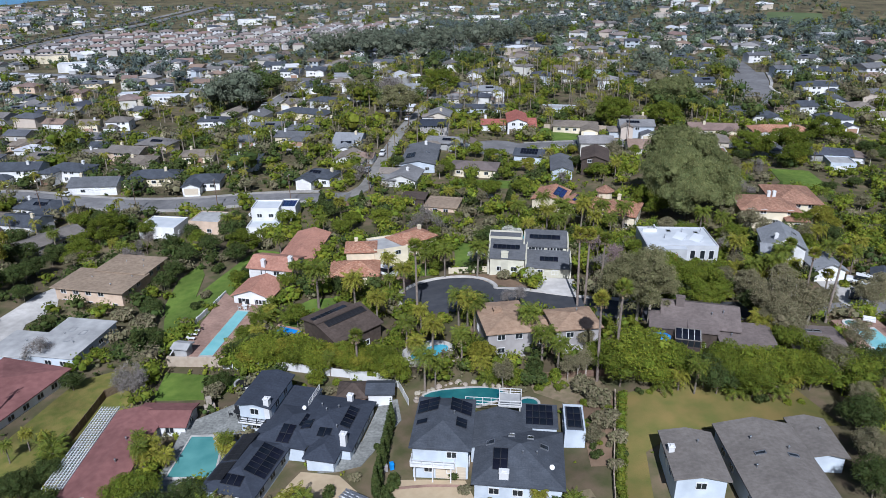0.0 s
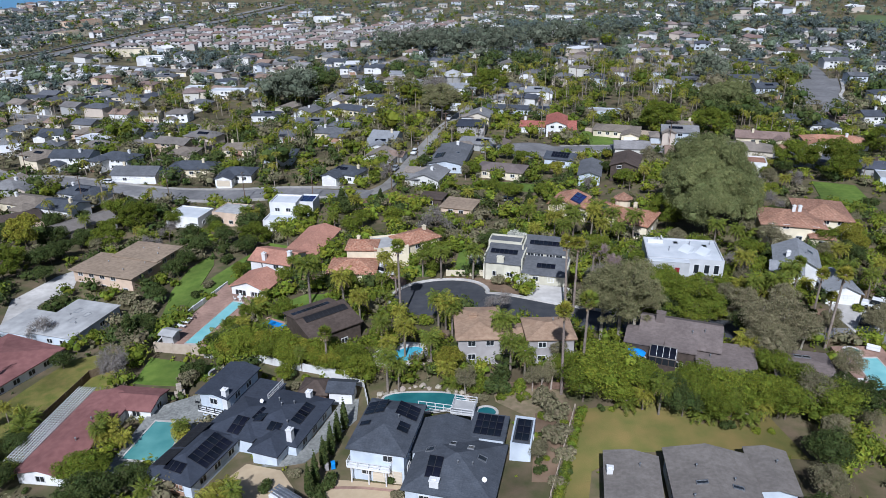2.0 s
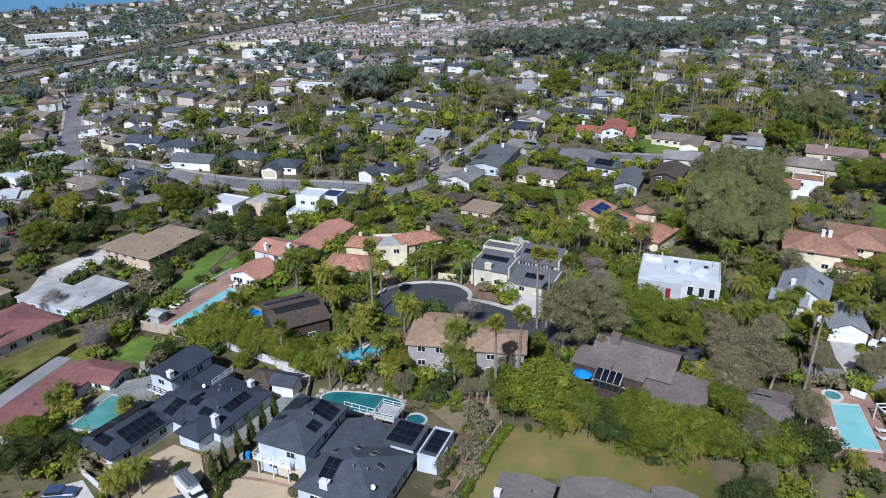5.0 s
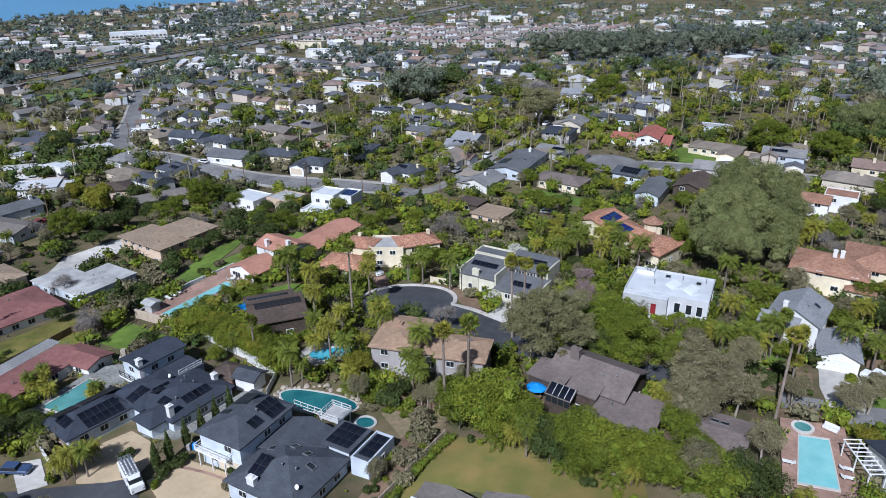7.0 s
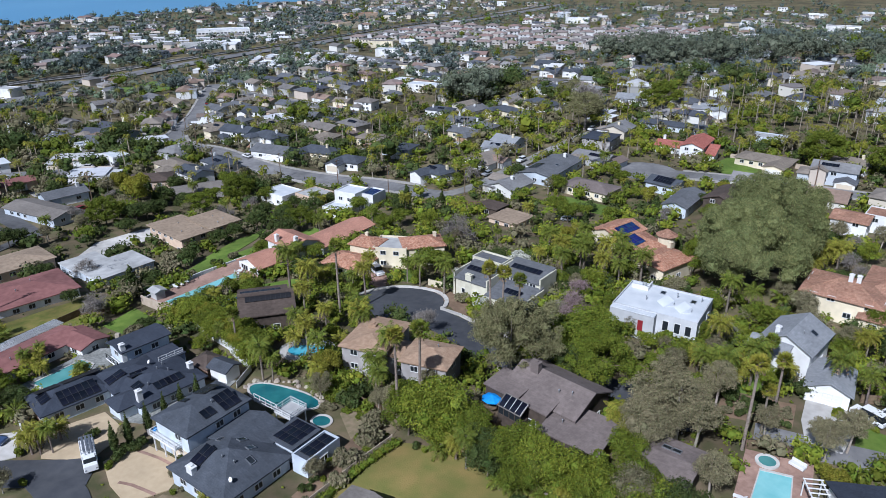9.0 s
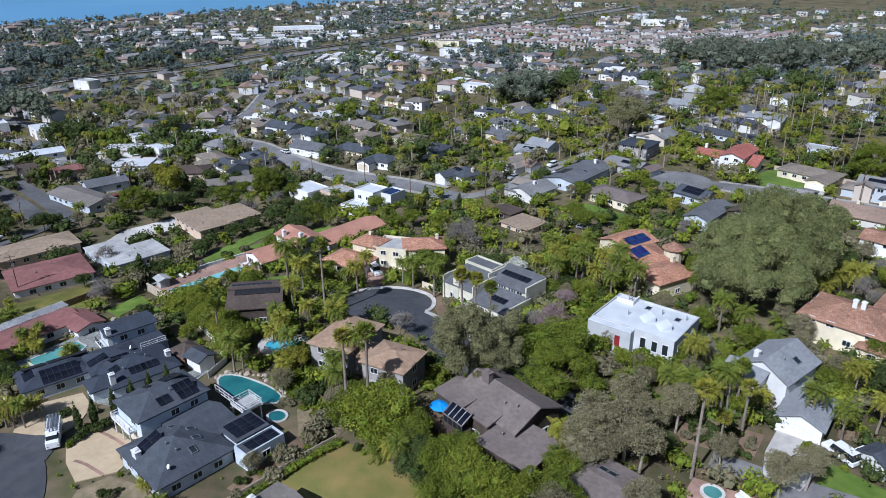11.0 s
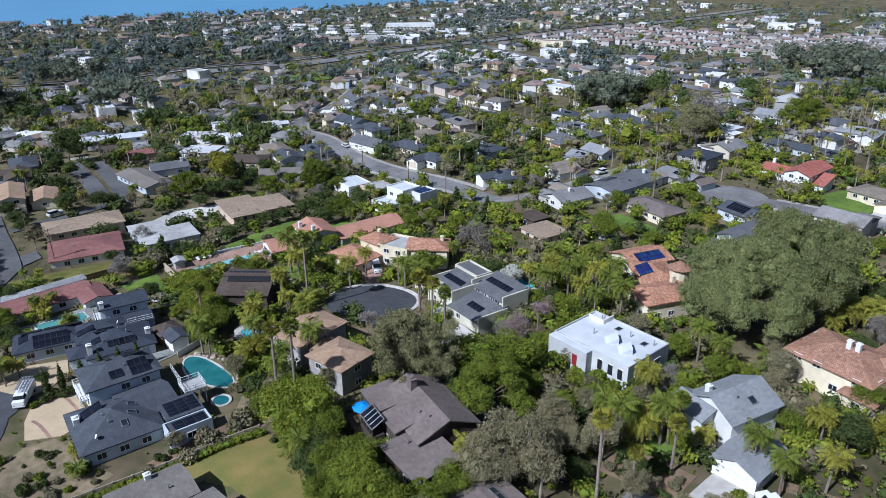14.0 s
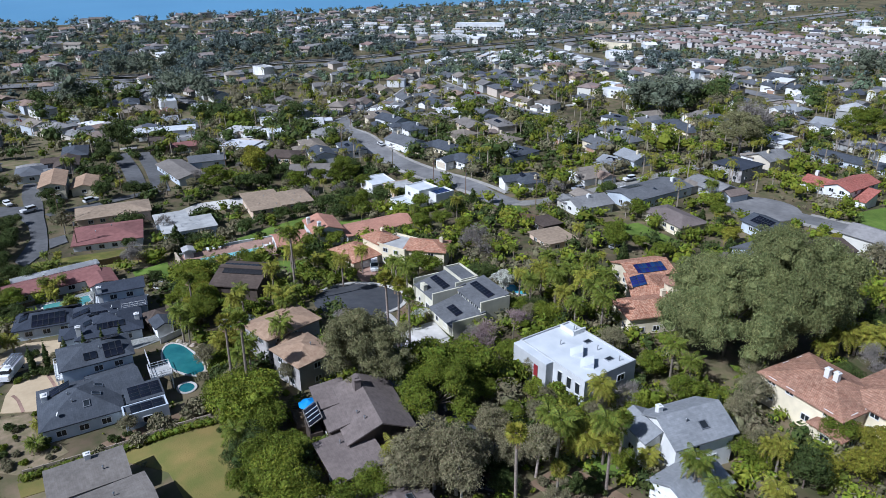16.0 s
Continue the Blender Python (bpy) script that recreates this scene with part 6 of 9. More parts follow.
f1 = W(-83.0, 153.6, 17.6, 10.0, 5.2, "flat", 0, -11, par=0, over=0.8, z=-6.9)
f2 = W(-79.0, 162.4, 12.4, 9.0, 5.5, "flat", 0, -11, par=0, over=0.8, z=-6.9)
house("two-storey beige apartment house with brown gravel flat roofs", [f1, f2], M_PINKST, M_GRAVEL)
for g_, u, v in ((f1, -3, 1), (f1, 4, -2), (f1, 6.5, 3), (f2, 2, 2), (f2, -2, 1), (f2, 4, -1)):
    vent(g_, u, v)
f3 = W(-77.8, 127.5, 11.0, 15.0, 2.9, "flat", 0, -9, par=0, over=0.3, z=-5.2)
f4 = W(-87.4, 125.4, 8.2, 9.4, 2.7, "flat", 0, -9, par=0, over=0.3, z=-5.2)
house("low white house with pale grey flat roofs", [f3, f4], M_BLUEWALL, M_GREYFLAT)
for u, v in ((-1.5, 3.0), (1.6, 2.0), (0.2, -1.0)):
    skylight(f3, u, v, 1.2, 1.8)
for g_, u, v in ((f3, -2, 1), (f3, 2, -2), (f4, 1, 1)):
    vent(g_, u, v)

r1 = W(-50.6, 87.0, 7.4, 20.0, 2.6, "gable", 0.24, -1, z=-1.6, across=True)
r2 = W(-46.4, 96.6, 8.4, 5.6, 2.6, "gable", 0.26, -1, z=-1.7)
house("long low white house with a dull red roof", [r1, r2], M_WHITE, M_REDROOF)
vent(r1, 1.5, -3)
vent(r1, 1.0, 2)
pg = thing("pergola", pose(-56.2, 88.5, gz(-56, 88)), "white lattice pergola along the house", "pergola")
for k in range(32):
    part("rafter", box_mesh("rafter", 3.2, 0.12, 0.18, M_WHITE), pg, pose(0, -9.1 + k * 0.6, 2.5))
for k in (-1.4, -0.9, -0.4, 0.1, 0.6, 1.1, 1.5):
    part("beam", box_mesh("beam", 0.12, 19.6, 0.2, M_WHITE), pg, pose(k, 0.1, 2.72))
for k in range(5):
    part("post", box_mesh("post", 0.16, 0.16, 2.6, M_WHITE), pg, pose(-1.4, -9 + k * 4.6, 0))

w1 = W(-84.3, 198.2, 11.2, 9.2, 3.6, "flat", 0, -8, par=0.3, z=-7.4)
house("white flat-roofed house with a pale parapet", [w1], M_WHITE, M_WHITEFLAT)
w2 = W(-70.4, 199.0, 9.4, 9.0, 4.2, "flat", 0, -9, par=0.2, z=-6.6, roof=M_GREYFLAT)
house("pinkish stucco flat-roofed house", [w2], M_PINKST, M_GREYFLAT)
w3 = W(-51.4, 194.6, 8.0, 7.4, 6.2, "flat", 0, 0, par=0.4, z=-3.4)
w4 = W(-45.8, 198.0, 5.0, 7.0, 5.4, "flat", 0, 0, par=0.4, z=-3.4)
w5 = W(-51.0, 187.6, 9.0, 6.0, 2.8, "flat", 0, 0, par=0.5, z=-3.4)
house("white cubic modern house with roof terraces", [w3, w4, w5], M_WHITE, M_WHITEFLAT)
panels(w4, 0, 0, 4, 3, material=M_SOLARB)

n1 = W(0.2, 202.4, 9.5, 9.0, 2.6, "flat", 0, -12, par=0, z=-2.0)
house("low house with a tan gravel roof among palms", [n1], M_PINKST, M_GRAVEL)
n2 = W(-8.8, 208.4, 7.0, 6.0, 2.8, "flat", 0, -10, par=0, z=-2.0)
house("small dark brown flat-roofed building", [n2], M_BROWNWALL, M_BROWNROOF)
n3 = W(-7.8, 254.0, 11.8, 26.0, 3.4, "gable", 0.2, -4, z=-1.8, across=True)
house("pale blue house with a broad grey gable roof", [n3], M_BLUEWALL, M_SLATE3)
panels(n3, -3.4, -5.0, 6, 2)
chimney(n3, 1.0, 9.0, 1.2, 1.0, 1.0, M_WHITE)
skylight(n3, 2.6, -1.0, 1.2, 1.2)
deck3 = part("balcony", box_mesh("balcony", 3.2, 10.0, 0.2, M_WHITE), n3["home"], n3["m"] @ pose(-7.9, -6.5, 2.0))
for m_, ln in ((pose(-1.5, 0, 0.2, 0, 0, 90), 10.0), (pose(0, -4.9, 0.2), 3.2)):
    part("railing", rail_mesh(ln, 1.0, M_WHITE), deck3, m_)
for kx, ky in ((-1.4, -4.6), (-1.4, 0.0), (-1.4, 4.6)):
    part("post", box_mesh("post", 0.18, 0.18, 4.5, M_WHITE), deck3, pose(kx, ky, -4.5))
n4 = W(11.4, 240.6, 16.4, 9.6, 2.9, "hip", 0.28, -12, z=-1.9)
house("ranch house with a brown shingle hip roof", [n4], M_CREAM, M_MAUVE)
n5 = W(-3.4, 296.0, 11.4, 12.0, 5.0, "hip", 0.14, -2, z=-1.4)
house("dark modern two-storey house", [n5], M_GREYWALL, M_SLATE)
n6 = W(32.3, 302.0, 8.2, 17.0, 5.3, "gable", 0.36, -3, z=-1.2, across=True)
n7 = W(22.6, 304.4, 10.6, 8.6, 2.8, "gable", 0.32, -3, z=-1.2)
n6e = W(38.4, 299.0, 3.6, 7.0, 2.6, "shed", 0.3, -3, z=-1.2)
house("white house with bright red tile roofs", [n6, n7, n6e], M_WHITE, M_REDTILE)
garage(n6, "s", -1.9, 2.8, 2.2, M_WOOD)
garage(n6, "s", 1.6, 2.8, 2.2, M_WOOD)
chimney(n7, -3.6, 2.0, 1.6, 1.0, 1.0, M_WHITE)
n8 = W(57.4, 299.0, 18.4, 10.6, 2.8, "hip", 0.26, -12, z=-0.9)
n8g = W(62.0, 290.6, 6.8, 8.6, 2.8, "gable", 0.3, -12, z=-0.9, across=True)
house("ranch house with a tan shingle roof", [n8, n8g], M_CREAM, M_TANSH)
garage(n8g, "s", 0, 4.8)
slab("driveway", [(58.5, 286.6), (65.0, 285.2), (64.0, 277.5), (57.0, 278.5)], gz(61, 282) + 0.4, 0.8, M_CONC, "pale concrete driveway before a garage", "driveway")
n9 = W(16.4, 342.0, 31.0, 9.0, 2.9, "gable", 0.22, -6, z=-2.0)
house("long low grey-roofed ranch house", [n9], M_BLUEWALL, M_SLATE2)
n10 = W(53.6, 239.6, 8.8, 15.0, 4.8, "gable", 0.34, -12, z=0.2, across=True)
house("brown timber house with white trim and balconies", [n10], M_BROWNWALL, M_BROWNROOF)
n11 = W(41.6, 237.6, 7.0, 17.0, 3.2, "gable", 0.34, -7, z=-0.8, across=True)
house("house with a blue-grey shingle gable", [n11], M_BLUEWALL, M_SLATE3)
n12 = W(32.6, 199.6, 11.0, 9.0, 3.6, "gable", 0.34, 69, z=0.2)
n16 = W(41.4, 190.4, 11.0, 8.4, 4.0, "hip", 0.34, -42, z=1.2)
n13 = W(49.2, 180.0, 8.0, 11.5, 4.4, "hip", 0.34, -24, z=2.2)
house("rambling cream stucco house with orange clay tiles and blue solar panels", [n12, n16, n13], M_CREAM, M_TERRA)
panels(n12, 0.2, -2.6, 7, 2, 1.0, 1.5, M_SOLARB)
panels(n16, 0.0, -2.4, 5, 2, 1.0, 1.5, M_SOLARB)
chimney(n13, -2.0, 4.2, 1.4, 0.9, 0.9, M_CREAM)
# round turret
bm = bmesh.new()
add_tube(bm, (0, 0, -2), (0, 0, 6.0), 2.1, 2.1, 12)
turret = part("turret", bmesh_data("turret", bm, M_CREAM), n12["home"], n12["home"].matrix_basis.inverted() @ pose(46.7, 191.9, 1.8))
bm = bmesh.new()
add_tube(bm, (0, 0, 5.9), (0, 0, 7.5), 2.7, 0.05, 12)
part("turret_roof", bmesh_data("turret_roof", bm, M_TERRA2), turret)
take_box(46.7, 191.9, 4, 4, 0, 1)
n15 = W(32.6, 254.0, 10.5, 8.5, 2.9, "gable", 0.34, -16, z=-1.2)
house("grey-blue house with dark solar panels", [n15], M_BLUEWALL, M_SLATE2)
panels(n15, 0, -2.0, 6, 2)
cab = W(-10.8, 101.0, 4.0, 3.2, 2.6, "gable", 0.4, 0, z=0.4)
house("white garden cabana with a grey roof", [cab], M_WHITE, M_SLATE2, name="cabana", category="cabana")
gz1 = W(-15.5, 101.2, 4.4, 4.0, 2.3, "hip", 0.5, 0, z=0.2, wins=False)
house("small garden pavilion with a brown shingle roof", [gz1], M_WOOD, M_BROWNROOF, name="pavilion", category="pavilion")

# ---- trees and shrubs near the middle ----
hedge([(29.4, 97.0), (27.3, 88), (25.2, 79), (23.8, 71)], 1.6, 1.5, L_GREEN, "clipped green boundary hedge", rough=0.07, size=0.17, dens=34)
hedge([(-39, 175), (-42, 188), (-45, 203)], 2.6, 2.4, L_LIGHT, "tall clipped bright green hedge", seed=4)
hedge([(-52, 210), (-42, 207.5), (-33, 207)], 2.0, 1.8, L_DARK, "clipped dark green hedge", seed=5)
hedge([(-8, 225), (2, 223.5), (10, 222)], 1.6, 1.6, L_GREEN, "clipped green hedge along a garden", seed=6)
plant("gum", 62.5, 113.0, 9)
plant("gum", 65.1, 114.8, 9)
plant("gum", 60.0, 114.1, 7.5)
plant("date", -59.9, 86.2, 5)
plant("dark", -39.2, 70.8, 7.5)
plant("gold", -45.0, 85.4, 5)
plant("gold", -33.4, 87.3, 4)
plant("gold", -21.7, 72.5, 5)
plant("date", -33.0, 75.0, 4)
plant("bare", -55.3, 105.3, 6)
plant("dark", -68.1, 108.7, 4)
plant("dark", -40.2, 107.7, 3.5)
plant("dshrub", -7.2, 79.4, 1.8)
plant("dshrub", -16.3, 77.7, 1.6)
plant("rshrub", -13.2, 81.0, 1.4)
plant("dshrub", 1.2, 80.9, 1.4)
plant("rshrub", 26.3, 86.6, 2.2)
plant("rshrub", 24.9, 81.3, 1.8)
plant("rshrub", 26.9, 91.6, 1.8)
plant("gum", 26.1, 112.0, 6)
plant("rshrub", 25.9, 94.4, 1.6)
plant("green", 85.8, 155.8, 6)
plant("olive", 83.4, 156.3, 6)
plant("light", 87.8, 156.3, 5)
plant("queen", 88.9, 155.9, 7)
plant("banana", 79.2, 161.4, 3.5)
plant("light", 75.9, 164.3, 4)
plant("olive", 70.6, 160.6, 5)
plant("lshrub", 67.5, 158.1, 2.5)
plant("bare", 68.2, 149.9, 5)
plant("olive", 66.2, 147.3, 4.5)
plant("gold", 64.7, 140.4, 5)
plant("green", 61.0, 139.7, 4.5)
plant("gum", 63.8, 128.4, 8)
plant("gum", 63.3, 123.8, 8)
plant("gum", 63.3, 116.5, 9)
plant("dshrub", 65.5, 125.3, 3)
plant("dark", 69.8, 123.4, 4)
plant("queen", 94.7, 147.1, 8)
plant("yellow", 94.5, 161.1, 5)
plant("green", 92.3, 170.0, 6)
plant("lshrub", 87.0, 137.3, 2)
plant("green", 62.0, 150.3, 5)
plant("queen", 66.8, 146.3, 9)
plant("light", 69.6, 151.4, 5)
plant("green", 71.3, 161.0, 6)
plant("banana", 75.1, 174.3, 4)
plant("gold", 70.9, 137.1, 6)
plant("queen", 68.9, 136.6, 8)
plant("light", 76.5, 140.4, 4)
plant("olive", 61.2, 138.0, 5)
plant("light", 64.2, 141.6, 4.5)
plant("green", 58.3, 135.5, 4)
plant("green", 51.3, 135.3, 5)
plant("olive", 66.7, 145.4, 5)
plant("gum", 63.9, 117.5, 8)
plant("gum", 77.5, 125.8, 7)
plant("green", 40.3, 100.9, 7)
plant("dark", 43.3, 98.5, 6.5)
plant("green", 47.0, 98.6, 7)
plant("light", 50.9, 99.1, 7)
plant("green", 53.7, 98.5, 6.5)
plant("light", 57.5, 99.1, 6.5)
plant("green", 60.2, 97.0, 7)
plant("olive", 64.7, 98.6, 8)
plant("green", 67.3, 96.9, 8)
plant("dark", 71.1, 98.5, 8)
plant("dark", 44.8, 96.7, 6)
plant("green", 47.9, 98.6, 7)
plant("light", 51.6, 98.4, 7.5)
plant("light", 55.5, 98.2, 7.5)
plant("light", 59.2, 97.3, 7)
plant("green", 63.8, 101.9, 7)
plant("light", 66.7, 100.0, 6.5)
plant("green", 61.3, 108.0, 6)
plant("lshrub", 42.6, 105.4, 3)
plant("queen", 41.3, 97.0, 7)
plant("banana", 46.1, 107.0, 3)
plant("dark", 62.5, 86.0, 6.5)
plant("olive", 59.9, 79.5, 6.5)
plant("dark", 57.0, 72.8, 6.5)
plant("gum", 64.6, 90.4, 7)
plant("rshrub", 25.2, 95.5, 3.2)
plant("rshrub", 24.9, 90.4, 3)
plant("gum", 24.7, 103.8, 7.5)
plant("gum", 23.1, 103.0, 6)
plant("queen", 17.7, 108.5, 9)
plant("queen", 16.0, 115.7, 9.5)
plant("queen", 20.2, 105.9, 8)
plant("lshrub", 8.5, 106.1, 3.2)
plant("shrub", 11.9, 104.5, 2.6)
plant("dshrub", 15.7, 103.3, 2.8)
plant("shrub", 19.7, 103.9, 2.4)
plant("shrub", 11.7, 104.3, 2.4)
plant("banana", 7.8, 104.7, 3)
plant("queen", 3.1, 124.0, 9)
plant("queen", 4.8, 121.8, 9.5)
plant("queen", 6.1, 121.2, 9)
plant("queen", -4.4, 122.7, 7)
plant("queen", -7.1, 117.0, 8)
plant("queen", -1.5, 103.5, 6.5)
plant("gold", -5.3, 114.1, 5)
plant("shrub", -9.4, 118.8, 3)
plant("shrub", -2.8, 122.5, 2.6)
plant("lshrub", 0.6, 126.6, 2.6)
plant("light", -35.2, 115.9, 4.6)
plant("light", -30.8, 115.9, 5)
plant("light", -26.2, 114.5, 5)
plant("light", -21.6, 112.3, 4.6)
plant("light", -15.0, 109.2, 4.4)
plant("light", -10.3, 109.2, 5.2)
plant("lshrub", -12.8, 108.3, 3)
plant("light", -23.0, 106.4, 3.6)
plant("banana", -39.2, 122.8, 3.2)
plant("gold", -37.5, 123.6, 4.6)
plant("banana", -38.2, 132.9, 3.2)
plant("gold", -37.2, 133.7, 4)
plant("banana", -37.2, 142.6, 3)
plant("banana", -34.2, 124.9, 3)
plant("banana", -33.8, 132.6, 3)
plant("green", -36.1, 147.1, 5)
plant("green", -31.9, 152.4, 5.5)
plant("green", -27.4, 177.3, 6)
plant("green", -25.9, 183.8, 6)
plant("queen", -34.9, 149.3, 7)
plant("rshrub", -57.5, 168.1, 2.5)
plant("dshrub", -56.9, 161.1, 2.4)
plant("dshrub", -55.6, 141.2, 2)
plant("rshrub", -55.5, 147.0, 2)
plant("rshrub", -55.4, 133.1, 2)
plant("queen", -11.9, 141.8, 6)
plant("shrub", -15.7, 140.4, 3)
plant("banana", -10.6, 138.7, 3)
plant("banana", -18.6, 143.9, 3)
plant("gold", -20.9, 141.9, 5)
plant("green", -1.9, 153.9, 4)
plant("green", -0.6, 161.8, 6)
plant("queen", -8.7, 142.0, 9)
plant("blossom", 8.1, 156.8, 4)
plant("blossom", 20.0, 144.1, 3.6)
plant("rshrub", 13.8, 146.6, 2.4)
plant("lshrub", -1.9, 152.8, 2.2)
plant("blossom", 17.9, 168.6, 5.5)
plant("queen", 22.0, 170.0, 7)
plant("bare", -4.3, 180.2, 9)
plant("green", -2.7, 159.5, 7)
plant("queen", 0.4, 151.1, 9)
plant("queen", 8.0, 149.1, 10)
plant("queen", -12.9, 149.8, 8)
plant("green", 44.9, 130.0, 11)
plant("green", 46.4, 136.0, 10)
plant("green", 40.0, 125.4, 10)
plant("dark", 46.8, 125.2, 8)
plant("purple", 39.2, 147.1, 8)
plant("purple", 37.2, 154.5, 7)
plant("bare", 37.7, 165.7, 5)
plant("queen", 69.4, 134.0, 9.5)
plant("queen", 66.0, 135.8, 8)
plant("gold", 69.3, 136.7, 6)
plant("queen", 73.5, 139.4, 9.5)
plant("queen", 74.3, 140.4, 9)
plant("gold", 78.6, 143.1, 4.5)
plant("queen", 86.0, 142.9, 9)
plant("queen", 90.3, 156.4, 7.5)
plant("gum", 87.3, 156.8, 8)
plant("gum", 80.0, 162.7, 8)
plant("yellow", 97.9, 165.0, 6)
plant("yellow", 97.9, 169.9, 7)
plant("banana", 92.1, 164.6, 3)
plant("banana", 95.9, 162.0, 3)
plant("banana", 70.5, 162.3, 4)
plant("banana", 72.6, 164.1, 3.5)
plant("banana", 74.3, 166.2, 3.5)
plant("queen", 65.4, 166.0, 9)
plant("bare", 66.9, 153.6, 5)
plant("gum", 75.0, 174.3, 7)
plant("green", 59.2, 154.4, 4)
plant("gum", 51.0, 146.1, 5.5)
plant("lshrub", 53.6, 146.4, 3.5)
plant("shrub", 58.4, 145.7, 3.5)
plant("shrub", 49.5, 144.9, 4)
plant("shrub", 61.5, 147.7, 3)
plant("lshrub", 61.6, 156.0, 3)
plant("shrub", 61.6, 159.0, 3)
plant("green", 44.6, 146.6, 5)
plant("green", 62.6, 163.5, 5)
plant("gum", 65.8, 121.5, 10)
plant("gum", 61.7, 114.1, 11)
plant("olive", 62.6, 112.0, 9)
plant("shrub", 58.5, 104.3, 4)
plant("dshrub", 71.3, 133.8, 2.6)
plant("dshrub", 73.7, 132.5, 1.3)
plant("dshrub", 75.4, 132.5, 1.3)
plant("dshrub", 75.5, 134.0, 1.3)
plant("dshrub", 76.9, 133.1, 1.3)
plant("dshrub", 76.8, 134.9, 1.2)
plant("dshrub", 73.7, 133.6, 1.2)
plant("dshrub", 74.6, 131.0, 1.2)
plant("gold", 79.5, 196.0, 7)
plant("gold", 81.3, 198.6, 7)
plant("gold", 79.3, 190.6, 6)
plant("gold", 84.1, 198.9, 7)
plant("queen", 27.4, 171.4, 10)
plant("queen", 31.9, 171.2, 10)
plant("queen", 31.3, 176.1, 10)
plant("queen", 36.8, 174.4, 10)
plant("queen", 41.6, 172.5, 10)
plant("queen", 38.6, 179.5, 10)
plant("queen", 38.5, 167.0, 9)
plant("queen", 29.3, 166.4, 9)
plant("queen", 20.8, 179.8, 9)
plant("queen", 28.3, 185.8, 9)
plant("queen", 46.6, 169.3, 10)
plant("queen", 42.7, 165.9, 8)
plant("dark", 33.2, 164.6, 5)
plant("green", 30.8, 162.0, 5)
plant("green", 42.3, 173.3, 5)
plant("light", -8.5, 105.4, 6)
plant("light", -23.2, 111.3, 6)
plant("gum", 10.3, 102.7, 7)
plant("queen", -13.6, 126.8, 9)
plant("queen", -27.5, 137.6, 12)
plant("queen", -19.0, 134.9, 10)
plant("green", -20.3, 144.2, 5)
plant("banana", -18.2, 139.9, 3)
plant("shrub", -12.2, 141.3, 3)
plant("green", 29.7, 99.9, 8)
plant("green", 27.5, 104.4, 7)
plant("light", 35.2, 99.4, 6)
plant("green", 38.7, 102.6, 7)
plant("green", 48.1, 101.1, 7)
plant("light", 45.3, 98.9, 6)
plant("dark", 55.4, 100.1, 6)
plant("green", 50.0, 95.2, 6)
plant("rshrub", 23.5, 99.8, 3)
plant("rshrub", -65.8, 134.4, 4)
plant("rshrub", -72.8, 140.2, 3.5)
plant("gum", -61.2, 118.2, 5)
plant("dark", -65.7, 140.8, 5)
plant("dark", -67.8, 153.5, 5)
plant("dark", -66.9, 159.0, 5)
plant("dark", -66.9, 167.9, 6)
plant("dark", -63.2, 175.2, 6)
plant("dark", -59.4, 183.9, 7)
plant("green", -68.8, 182.5, 6)
plant("dark", -58.7, 123.1, 5)
plant("bare", -80.8, 120.8, 6)
plant("bare", -56.1, 107.7, 6.5)
plant("dark", -104.4, 163.3, 6)
plant("dark", -104.4, 174.3, 6)
plant("green", -103.0, 184.0, 6)
plant("dark", -103.1, 198.6, 7)
plant("green", -109.4, 197.8, 7)
plant("dark", -106.0, 155.9, 6)
plant("dark", -99.0, 148.0, 5)
plant("green", -87.7, 193.8, 6)
plant("dark", -76.0, 180.3, 6)
plant("queen", -86.3, 174.1, 7)
plant("queen", -62.2, 189.2, 8)
plant("gum", -56.8, 113.1, 5)
plant("shrub", -69.6, 122.3, 3)
plant("shrub", -73.2, 116.8, 2)
plant("rshrub", -40.6, 104.6, 3)
plant("dshrub", -42.4, 107.1, 2.5)
plant("queen", -44.3, 86.6, 5.5)
plant("queen", -47.4, 88.7, 5)
plant("gold", -42.5, 85.7, 4)
plant("green", -42.7, 77.6, 6)
plant("green", -46.1, 77.8, 5)
plant("dark", -61.5, 79.5, 5)
plant("date", -61.0, 88.4, 5)
plant("gold", -34.3, 88.7, 4)
plant("gold", -20.6, 75.0, 4.5)
plant("gold", 12.9, 74.8, 3.2)
plant("rshrub", 2.7, 77.7, 1.4)
plant("queen", -45.5, 84.7, 6)
plant("queen", -33.5, 87.7, 5)
plant("gum", -37.3, 75.7, 5)
plant("queen", -20.0, 71.2, 6)
plant("queen", -18.6, 72.3, 6)
plant("gold", -21.6, 70.7, 5)
plant("queen", -3.3, 102.9, 9)
plant("queen", 3.4, 110.7, 8)
plant("queen", -2.1, 114.0, 9)
plant("lshrub", 8.3, 105.4, 3)
plant("shrub", 12.4, 105.0, 3)
plant("dshrub", 16.2, 106.0, 3)
plant("gum", 21.6, 103.5, 6)
plant("gold", 6.6, 106.6, 5)
plant("light", -23.2, 110.0, 5.5)
plant("light", -17.7, 109.9, 5)
plant("light", -32.5, 112.8, 6)
plant("light", -28.5, 114.0, 6)
plant("gold", 58.6, 113.5, 6.5)
plant("light", 32.2, 102.4, 9.5)
plant("gum", 67.2, 126.4, 8)
plant("gum", 61.4, 118.9, 9)
plant("gum", 84.7, 126.0, 7)
plant("gold", 71.7, 99.6, 5)
plant("gold", 77.9, 99.7, 4)
plant("queen", 69.9, 164.7, 8)
plant("queen", 90.7, 141.3, 8)
plant("fan", 78.0, 135.0, 10)
plant("fan", 75.5, 140.4, 10)
plant("fan", 76.9, 126.3, 9)
